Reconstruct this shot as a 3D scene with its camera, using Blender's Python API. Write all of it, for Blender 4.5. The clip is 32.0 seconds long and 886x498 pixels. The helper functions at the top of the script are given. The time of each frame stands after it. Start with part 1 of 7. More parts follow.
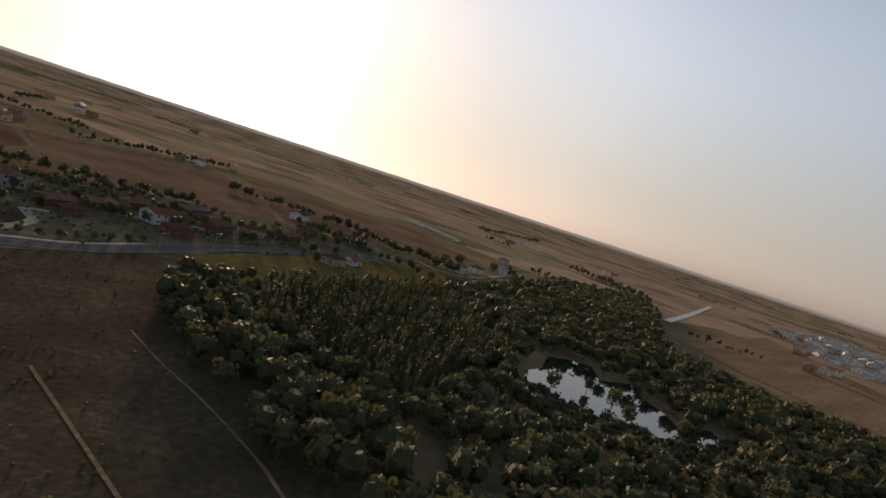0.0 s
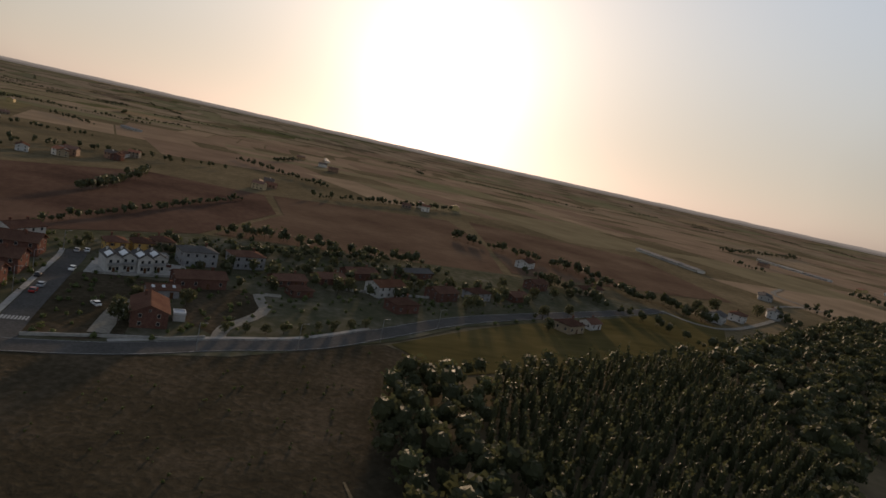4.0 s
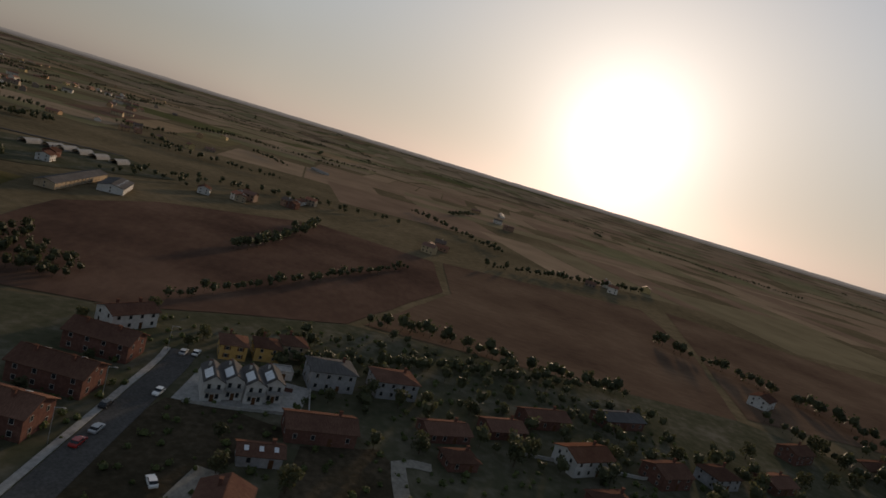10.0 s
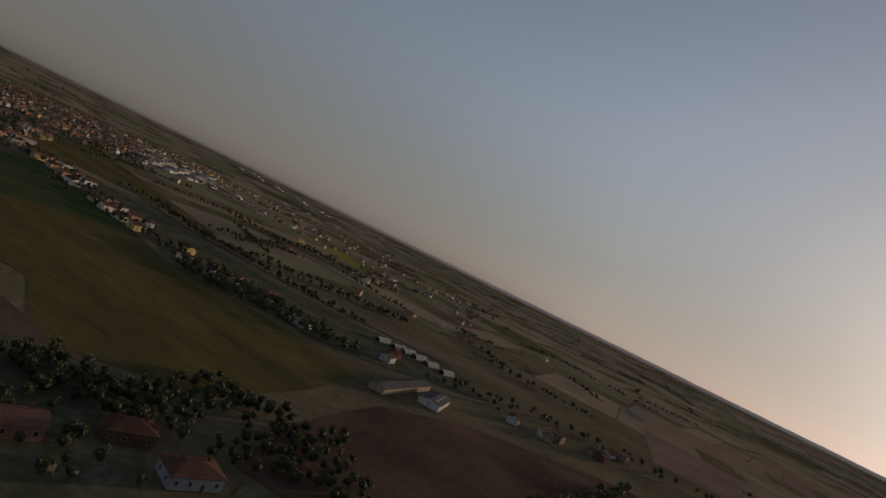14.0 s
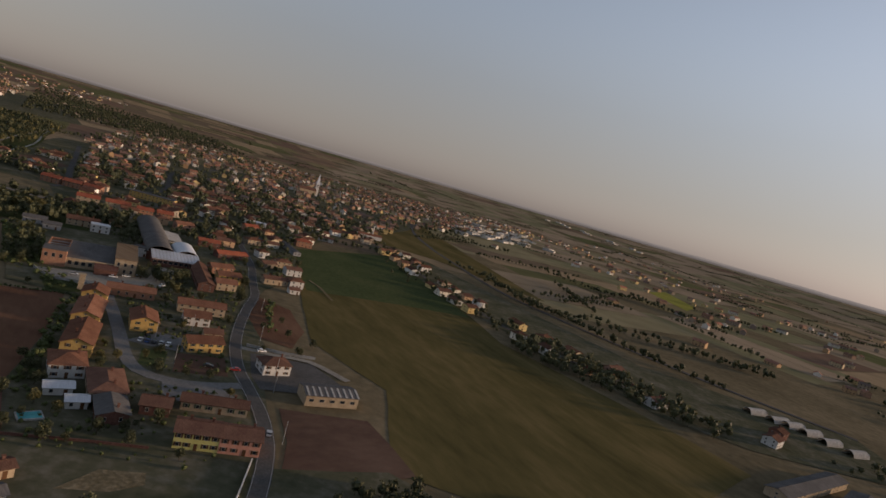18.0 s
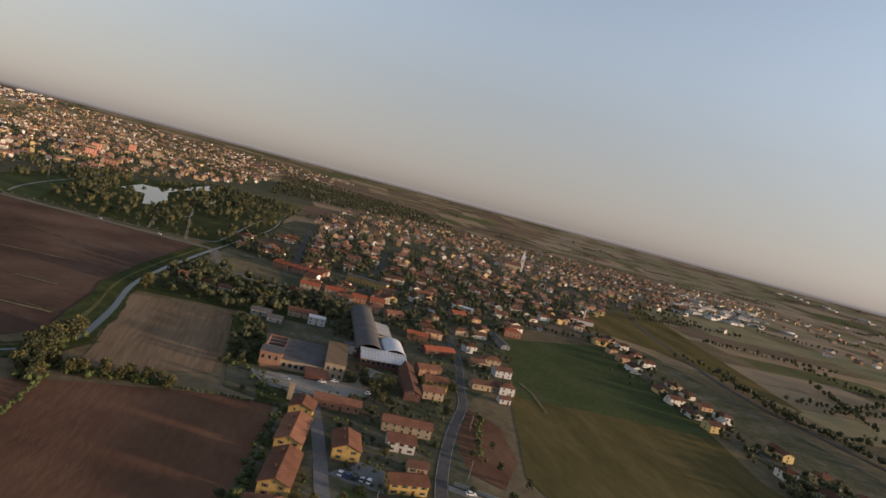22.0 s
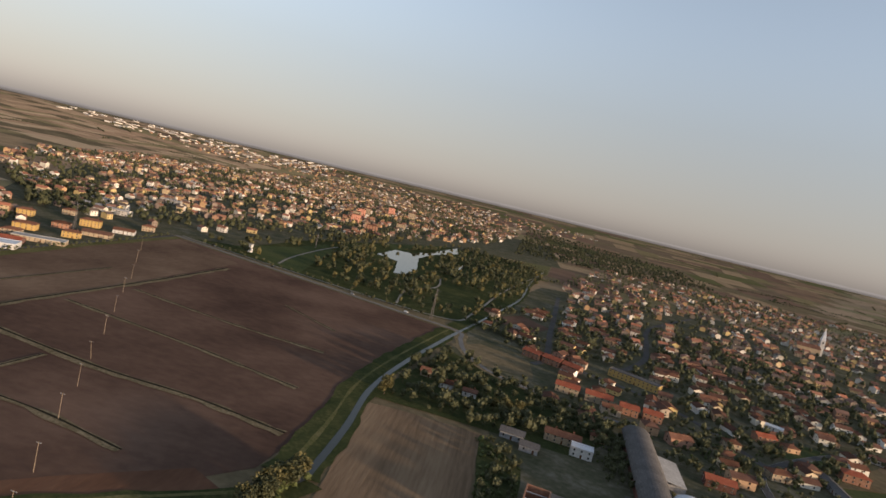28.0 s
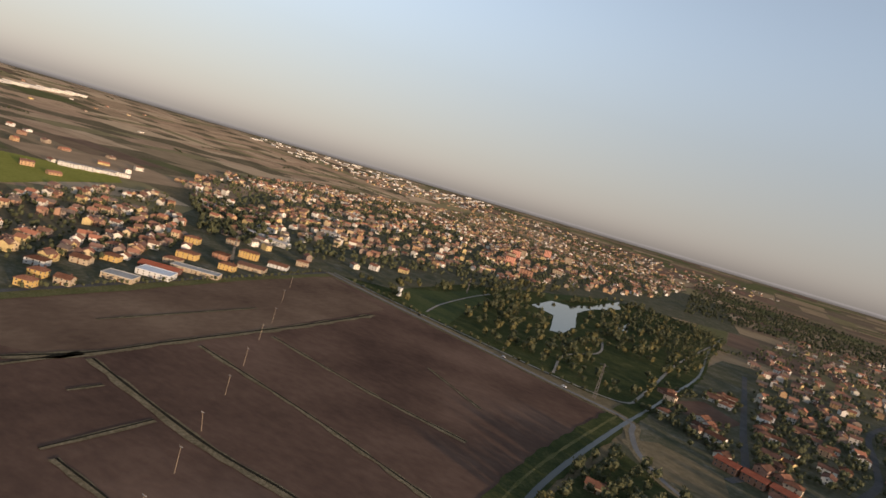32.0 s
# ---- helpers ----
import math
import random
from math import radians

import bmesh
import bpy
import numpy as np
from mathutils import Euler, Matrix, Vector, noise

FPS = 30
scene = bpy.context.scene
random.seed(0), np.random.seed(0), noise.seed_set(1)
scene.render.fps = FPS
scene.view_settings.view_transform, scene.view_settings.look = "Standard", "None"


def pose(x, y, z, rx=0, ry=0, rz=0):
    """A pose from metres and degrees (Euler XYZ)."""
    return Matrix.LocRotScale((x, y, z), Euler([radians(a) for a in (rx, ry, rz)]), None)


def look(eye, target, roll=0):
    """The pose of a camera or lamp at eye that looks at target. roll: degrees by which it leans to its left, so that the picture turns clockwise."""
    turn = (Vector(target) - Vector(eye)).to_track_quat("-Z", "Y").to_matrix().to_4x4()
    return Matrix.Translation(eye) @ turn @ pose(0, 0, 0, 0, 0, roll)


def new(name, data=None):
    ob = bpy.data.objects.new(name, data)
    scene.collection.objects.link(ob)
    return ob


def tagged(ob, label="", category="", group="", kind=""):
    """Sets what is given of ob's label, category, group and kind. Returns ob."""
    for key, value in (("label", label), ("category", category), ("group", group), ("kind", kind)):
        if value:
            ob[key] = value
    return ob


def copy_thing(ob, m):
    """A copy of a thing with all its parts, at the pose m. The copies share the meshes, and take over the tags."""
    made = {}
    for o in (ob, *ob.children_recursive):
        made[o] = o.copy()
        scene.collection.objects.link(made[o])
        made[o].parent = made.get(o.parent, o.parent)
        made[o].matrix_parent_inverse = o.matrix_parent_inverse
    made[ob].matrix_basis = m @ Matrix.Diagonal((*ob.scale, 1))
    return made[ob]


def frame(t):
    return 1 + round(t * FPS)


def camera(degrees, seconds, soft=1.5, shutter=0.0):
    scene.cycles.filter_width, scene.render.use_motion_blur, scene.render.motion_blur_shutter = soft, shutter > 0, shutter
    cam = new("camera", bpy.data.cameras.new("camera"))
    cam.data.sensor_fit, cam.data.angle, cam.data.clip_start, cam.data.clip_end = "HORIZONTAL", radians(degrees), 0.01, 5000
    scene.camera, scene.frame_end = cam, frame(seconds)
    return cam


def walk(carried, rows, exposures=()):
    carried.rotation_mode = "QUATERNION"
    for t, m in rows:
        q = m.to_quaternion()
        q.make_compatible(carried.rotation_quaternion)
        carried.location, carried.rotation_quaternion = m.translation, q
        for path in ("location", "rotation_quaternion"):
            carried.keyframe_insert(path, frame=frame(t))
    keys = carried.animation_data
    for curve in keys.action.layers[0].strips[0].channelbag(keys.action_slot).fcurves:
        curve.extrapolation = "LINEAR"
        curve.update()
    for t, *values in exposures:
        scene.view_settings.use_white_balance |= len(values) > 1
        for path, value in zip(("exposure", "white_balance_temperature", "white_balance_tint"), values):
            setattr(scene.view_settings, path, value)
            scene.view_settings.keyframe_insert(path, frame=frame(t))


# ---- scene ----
# ================= camera and its flight =================
cam = camera(72.72, 32.0, soft=1.6)


def flight(x, y, z, yaw, pitch, roll):
    """Heading to the left of +y, nose up, lean to the left; degrees."""
    return pose(x, y, z, 0, 0, yaw) @ pose(0, 0, 0, 90 + pitch) @ pose(0, 0, 0, 0, 0, roll)


# seconds, place in metres, heading, pitch and lean
FLIGHT = [
    (0.0, -138.94, -112.99, 54.80, -105.03, -5.03, 17.78),
    (0.5, -133.51, -112.52, 56.18, -102.78, -4.59, 18.36),
    (1.0, -128.02, -112.00, 57.57, -100.18, -4.65, 18.51),
    (1.5, -122.44, -111.39, 58.99, -97.68, -5.61, 17.18),
    (2.0, -116.76, -110.63, 60.44, -95.29, -5.95, 16.57),
    (2.5, -111.04, -109.72, 61.93, -92.34, -6.24, 15.90),
    (3.0, -105.30, -108.66, 63.44, -89.35, -6.86, 14.88),
    (3.5, -99.54, -107.48, 64.95, -86.62, -7.53, 13.70),
    (4.0, -93.73, -106.20, 66.44, -84.33, -8.48, 12.25),
    (4.5, -87.83, -104.81, 67.85, -82.60, -8.91, 11.41),
    (6.5, -61.42, -96.22, 71.64, -78.89, -8.96, 11.78),
    (7.0, -54.24, -92.81, 72.32, -77.92, -8.63, 12.36),
    (7.5, -47.02, -89.19, 72.96, -76.85, -8.35, 12.93),
    (8.0, -39.82, -85.36, 73.60, -75.50, -8.02, 13.73),
    (8.5, -32.74, -81.35, 74.24, -73.98, -7.77, 14.47),
    (9.0, -25.90, -77.21, 74.92, -72.13, -7.64, 15.27),
    (9.5, -19.43, -73.02, 75.65, -70.17, -7.64, 15.91),
    (10.0, -13.46, -68.84, 76.48, -67.97, -7.78, 16.47),
    (10.5, -8.11, -64.76, 77.43, -65.67, -7.60, 17.64),
    (11.0, -3.48, -60.83, 78.52, -62.77, -7.30, 19.49),
    (11.5, 0.40, -57.07, 79.74, -60.03, -6.78, 21.34),
    (12.0, 3.50, -53.43, 81.10, -56.46, -4.94, 23.10),
    (12.5, 5.89, -49.82, 82.54, -52.44, -2.38, 24.48),
    (13.0, 7.67, -46.07, 84.03, -46.45, -0.10, 25.82),
    (13.5, 8.97, -42.01, 85.51, -40.38, 1.03, 26.36),
    (14.0, 9.92, -37.54, 86.97, -33.38, 1.21, 25.87),
    (14.5, 10.62, -32.65, 88.41, -26.90, -0.68, 22.50),
    (15.0, 11.12, -27.39, 89.81, -20.48, -4.21, 16.36),
    (15.5, 11.47, -21.84, 91.18, -16.87, -5.44, 14.89),
    (17.5, 9.10, 5.96, 95.84, -7.72, -6.35, 16.15),
    (18.0, 7.62, 12.46, 97.20, -5.05, -5.78, 15.96),
    (18.5, 5.99, 18.85, 98.60, -2.51, -5.25, 15.78),
    (19.0, 4.19, 25.09, 100.05, 0.43, -4.73, 15.58),
    (19.5, 2.18, 31.21, 101.54, 3.02, -3.93, 15.42),
    (20.0, -0.05, 37.24, 103.05, 5.73, -3.42, 15.23),
    (20.5, -2.52, 43.22, 104.58, 8.11, -3.55, 15.01),
    (21.0, -5.25, 49.19, 106.09, 10.51, -4.18, 14.85),
    (21.5, -8.27, 55.20, 107.57, 12.59, -4.41, 14.75),
    (22.0, -11.61, 61.30, 109.00, 14.91, -4.70, 14.72),
    (22.5, -15.26, 67.48, 110.39, 17.01, -5.02, 14.65),
    (23.0, -19.21, 73.76, 111.72, 19.14, -5.29, 14.72),
    (23.5, -23.44, 80.10, 112.99, 21.09, -5.40, 14.81),
    (24.0, -27.92, 86.49, 114.22, 23.35, -5.54, 14.86),
    (24.5, -32.63, 92.90, 115.41, 25.32, -5.71, 14.86),
    (25.0, -37.52, 99.30, 116.57, 27.32, -5.90, 14.74),
    (25.5, -42.56, 105.66, 117.71, 29.10, -5.84, 14.40),
    (27.5, -66.16, 129.96, 121.90, 36.02, -5.59, 13.44),
    (28.0, -72.91, 135.73, 122.83, 37.99, -5.46, 13.53),
    (28.5, -79.79, 141.44, 123.75, 39.81, -5.28, 13.76),
    (29.0, -86.81, 147.10, 124.69, 41.82, -5.10, 13.99),
    (29.5, -94.01, 152.68, 125.63, 43.62, -5.04, 14.31),
    (30.0, -101.44, 158.19, 126.58, 45.57, -5.06, 14.56),
    (30.5, -109.12, 163.63, 127.54, 47.27, -5.00, 14.93),
    (31.0, -116.99, 169.00, 128.50, 48.99, -5.15, 15.54),
    (31.5, -124.99, 174.32, 129.46, 50.73, -5.42, 15.94),
    (32.0, -133.02, 179.62, 130.43, 52.78, -5.84, 16.44),
]
walk(cam, [(r[0], flight(*r[1:])) for r in FLIGHT],
     exposures=[(0.0, 0.85, 6500, 19), (4.0, 0.52, 6450, 16), (9.0, 0.25, 6250, 14), (13.5, -0.33, 6050, 15), (15.5, -0.15, 6050, 18), (18.0, 0.55, 6150, 19), (22.0, 1.06, 6050, 16), (25.0, 1.2, 6050, 15), (32.0, 1.16, 6050, 15)])

# ================= sky and sun =================
SUN_AZ, SUN_EL = 8.8, 6.5           # degrees from +x, and above the plain
world = bpy.data.worlds.new("evening_sky")
scene.world = world
world.use_nodes = True
wn = world.node_tree.nodes
sky = wn.new("ShaderNodeTexSky")
sky.sky_type = "NISHITA"
sky.sun_disc = False
sky.sun_elevation = radians(SUN_EL)
sky.sun_rotation = radians(90 - SUN_AZ)
sky.altitude = 60
sky.air_density = 1.0
sky.dust_density = 0.8
sky.ozone_density = 1.0
wl = world.node_tree.links
tame = wn.new("ShaderNodeHueSaturation")
tame.inputs["Saturation"].default_value = 0.62
wl.new(sky.outputs["Color"], tame.inputs["Color"])
# summer haze that thickens towards the rim of the plain
way = wn.new("ShaderNodeTexCoord")
xyz = wn.new("ShaderNodeSeparateXYZ")
wl.new(way.outputs["Generated"], xyz.inputs["Vector"])
haze = wn.new("ShaderNodeMapRange")
haze.interpolation_type = "SMOOTHERSTEP"
haze.inputs["From Min"].default_value, haze.inputs["From Max"].default_value = -0.02, 0.42
haze.inputs["To Min"].default_value, haze.inputs["To Max"].default_value = 0.82, 0.1
wl.new(xyz.outputs["Z"], haze.inputs["Value"])
grey = wn.new("ShaderNodeRGBToBW")
wl.new(sky.outputs["Color"], grey.inputs["Color"])
soft_ = wn.new("ShaderNodeMath")
soft_.operation = "POWER"
soft_.inputs[1].default_value = 0.5
wl.new(grey.outputs["Val"], soft_.inputs[0])
tint = wn.new("ShaderNodeVectorMath")
tint.operation = "SCALE"
tint.inputs[0].default_value = (0.64, 0.565, 0.5)
wl.new(soft_.outputs[0], tint.inputs["Scale"])
veil = wn.new("ShaderNodeMix")
veil.data_type = "RGBA"
wl.new(haze.outputs["Result"], veil.inputs["Factor"])
wl.new(tame.outputs["Color"], veil.inputs["A"])
wl.new(tint.outputs["Vector"], veil.inputs["B"])
# the glare round the sun keeps a soft shoulder
bright = wn.new("ShaderNodeRGBToBW")
wl.new(veil.outputs["Result"], bright.inputs["Color"])
over = wn.new("ShaderNodeMath")
over.operation = "DIVIDE"
over.inputs[1].default_value = 2.8
wl.new(bright.outputs["Val"], over.inputs[0])
floor_ = wn.new("ShaderNodeMath")
floor_.operation = "MAXIMUM"
floor_.inputs[1].default_value = 1.0
wl.new(over.outputs[0], floor_.inputs[0])
bend_ = wn.new("ShaderNodeMath")
bend_.operation = "POWER"
bend_.inputs[1].default_value = -0.5
wl.new(floor_.outputs[0], bend_.inputs[0])
glare = wn.new("ShaderNodeVectorMath")
glare.operation = "SCALE"
wl.new(veil.outputs["Result"], glare.inputs[0])
wl.new(bend_.outputs[0], glare.inputs["Scale"])
# the aureole of the low sun in the dusty air
SUN_WAY = Vector((math.cos(radians(SUN_AZ)) * math.cos(radians(SUN_EL)), math.sin(radians(SUN_AZ)) * math.cos(radians(SUN_EL)), math.sin(radians(SUN_EL))))
away = wn.new("ShaderNodeVectorMath")
away.operation = "DISTANCE"
away.inputs[1].default_value = SUN_WAY
wl.new(way.outputs["Generated"], away.inputs[0])
fall = wn.new("ShaderNodeMath")
fall.operation = "MULTIPLY"
fall.inputs[1].default_value = -1 / radians(3.5)
wl.new(away.outputs["Value"], fall.inputs[0])
ring_ = wn.new("ShaderNodeMath")
ring_.operation = "EXPONENT"
wl.new(fall.outputs[0], ring_.inputs[0])
aureole = wn.new("ShaderNodeVectorMath")
aureole.operation = "MULTIPLY_ADD"
aureole.inputs[1].default_value = (11.0, 10.6, 9.8)
wl.new(ring_.outputs[0], aureole.inputs[0])
wl.new(glare.outputs["Vector"], aureole.inputs[2])
wl.new(aureole.outputs["Vector"], wn["Background"].inputs["Color"])
wn["Background"].inputs["Strength"].default_value = 0.14

sun_data = bpy.data.lights.new("sun", "SUN")
sun_data.energy = 3.3
sun_data.angle = radians(4.0)
sun_data.color = (1.0, 0.72, 0.45)
sun_ob = new("sun", sun_data)
sun_ob.matrix_world = look((math.cos(radians(SUN_AZ)) * 100, math.sin(radians(SUN_AZ)) * 100, 100 * math.tan(radians(SUN_EL))), (0, 0, 0))


# ================= materials =================
def material(name, ramp, scale=1.0, rough=0.85, metal=0.0, bump=0.3, bump_scale=None, stretch=(1, 1, 1), turn=0.0,
             per=None, amount=0.12, coarse=None, spec=0.0, stains=0.35, streaks=False):
    """A surface of two scales of noise. ramp: colours; scale: fine grain per metre; coarse: large patches per metre;
    per: 'object' or 'island' for a brightness that varies from piece to piece."""
    m = bpy.data.materials.new(name)
    m.use_nodes = True
    n, l = m.node_tree.nodes, m.node_tree.links
    b = n["Principled BSDF"]
    b.inputs["Roughness"].default_value = rough
    b.inputs["Metallic"].default_value = metal
    b.inputs["Specular IOR Level"].default_value = spec
    co = n.new("ShaderNodeTexCoord")
    mp = n.new("ShaderNodeMapping")
    mp.inputs["Rotation"].default_value = (0, 0, radians(turn))
    mp.vector_type = "TEXTURE"
    mp.inputs["Scale"].default_value = tuple(1 / s for s in stretch)
    l.new(co.outputs["Object"], mp.inputs["Vector"])
    fine = n.new("ShaderNodeTexNoise")
    fine.inputs["Scale"].default_value = scale
    fine.inputs["Detail"].default_value = 6
    fine.inputs["Roughness"].default_value = 0.6
    l.new(mp.outputs["Vector"], fine.inputs["Vector"])
    big = n.new("ShaderNodeTexNoise")
    big.inputs["Scale"].default_value = coarse or scale * 0.12
    big.inputs["Detail"].default_value = 3
    l.new(mp.outputs["Vector"] if streaks else co.outputs["Object"], big.inputs["Vector"])
    mixv = n.new("ShaderNodeMix")
    mixv.inputs["Factor"].default_value = stains
    l.new(fine.outputs["Fac"], mixv.inputs["A"])
    l.new(big.outputs["Fac"], mixv.inputs["B"])
    cr = n.new("ShaderNodeValToRGB")
    lo, hi = 0.33, 0.67
    while len(cr.color_ramp.elements) < len(ramp):
        cr.color_ramp.elements.new(0.5)
    for i, c in enumerate(ramp):
        e = cr.color_ramp.elements[i]
        e.position = lo + (hi - lo) * i / max(1, len(ramp) - 1)
        e.color = (*c, 1)
    l.new(mixv.outputs["Result"], cr.inputs["Fac"])
    last = cr.outputs["Color"]
    if per:
        src = n.new("ShaderNodeObjectInfo" if per == "object" else "ShaderNodeNewGeometry")
        mr = n.new("ShaderNodeMapRange")
        mr.inputs["To Min"].default_value, mr.inputs["To Max"].default_value = 1 - amount, 1 + amount
        l.new(src.outputs["Random" if per == "object" else "Random Per Island"], mr.inputs["Value"])
        hs = n.new("ShaderNodeHueSaturation")
        l.new(mr.outputs["Result"], hs.inputs["Value"])
        l.new(last, hs.inputs["Color"])
        last = hs.outputs["Color"]
    l.new(last, b.inputs["Base Color"])
    if bump:
        bp = n.new("ShaderNodeBump")
        bp.inputs["Strength"].default_value = bump
        bp.inputs["Distance"].default_value = 0.1 if bump_scale is None else bump_scale
        l.new(fine.outputs["Fac"], bp.inputs["Height"])
        l.new(bp.outputs["Normal"], b.inputs["Normal"])
    return m


def palette(name, colours, rough=0.85, per="island", grain=0.6, spec=0.1):
    """One colour out of several for each piece, with a little grain."""
    m = bpy.data.materials.new(name)
    m.use_nodes = True
    n, l = m.node_tree.nodes, m.node_tree.links
    b = n["Principled BSDF"]
    b.inputs["Roughness"].default_value = rough
    b.inputs["Specular IOR Level"].default_value = spec
    src = n.new("ShaderNodeObjectInfo" if per == "object" else "ShaderNodeNewGeometry")
    cr = n.new("ShaderNodeValToRGB")
    cr.color_ramp.interpolation = "CONSTANT"
    while len(cr.color_ramp.elements) < len(colours):
        cr.color_ramp.elements.new(0.5)
    for i, c in enumerate(colours):
        e = cr.color_ramp.elements[i]
        e.position = i / len(colours)
        e.color = (*c, 1)
    l.new(src.outputs["Random" if per == "object" else "Random Per Island"], cr.inputs["Fac"])
    co = n.new("ShaderNodeTexCoord")
    no = n.new("ShaderNodeTexNoise")
    no.inputs["Scale"].default_value = grain
    no.inputs["Detail"].default_value = 5
    l.new(co.outputs["Object"], no.inputs["Vector"])
    mr = n.new("ShaderNodeMapRange")
    mr.inputs["To Min"].default_value, mr.inputs["To Max"].default_value = 0.6, 1.4
    l.new(no.outputs["Fac"], mr.inputs["Value"])
    hs = n.new("ShaderNodeHueSaturation")
    l.new(mr.outputs["Result"], hs.inputs["Value"])
    l.new(cr.outputs["Color"], hs.inputs["Color"])
    l.new(hs.outputs["Color"], b.inputs["Base Color"])
    return m


def foliage(name, dark, light, patch=0.11):
    """Leaves: varied from leaf cluster to leaf cluster and from tree to tree, letting some light through."""
    m = bpy.data.materials.new(name)
    m.use_nodes = True
    n, l = m.node_tree.nodes, m.node_tree.links
    b, out = n["Principled BSDF"], n["Material Output"]
    b.inputs["Roughness"].default_value = 0.7
    b.inputs["Specular IOR Level"].default_value = 0.2
    geo = n.new("ShaderNodeNewGeometry")
    co = n.new("ShaderNodeTexCoord")
    oi = n.new("ShaderNodeObjectInfo")
    no = n.new("ShaderNodeTexNoise")
    no.inputs["Scale"].default_value = patch
    no.inputs["Detail"].default_value = 2
    l.new(co.outputs["Object"], no.inputs["Vector"])
    a1 = n.new("ShaderNodeMath")
    a1.operation = "MULTIPLY_ADD"
    a1.inputs[1].default_value = 0.45
    l.new(geo.outputs["Random Per Island"], a1.inputs[0])
    l.new(no.outputs["Fac"], a1.inputs[2])
    a2 = n.new("ShaderNodeMath")
    a2.operation = "MULTIPLY_ADD"
    a2.inputs[1].default_value = 0.35
    l.new(oi.outputs["Random"], a2.inputs[0])
    l.new(a1.outputs[0], a2.inputs[2])
    cr = n.new("ShaderNodeValToRGB")
    cr.color_ramp.elements[0].position, cr.color_ramp.elements[1].position = 0.35, 1.2
    cr.color_ramp.elements[0].color, cr.color_ramp.elements[1].color = (*dark, 1), (*light, 1)
    l.new(a2.outputs[0], cr.inputs["Fac"])
    l.new(cr.outputs["Color"], b.inputs["Base Color"])
    tr = n.new("ShaderNodeBsdfTranslucent")
    l.new(cr.outputs["Color"], tr.inputs["Color"])
    mx = n.new("ShaderNodeMixShader")
    mx.inputs["Fac"].default_value = 0.3
    l.new(b.outputs[0], mx.inputs[1])
    l.new(tr.outputs[0], mx.inputs[2])
    l.new(mx.outputs[0], out.inputs["Surface"])
    return m


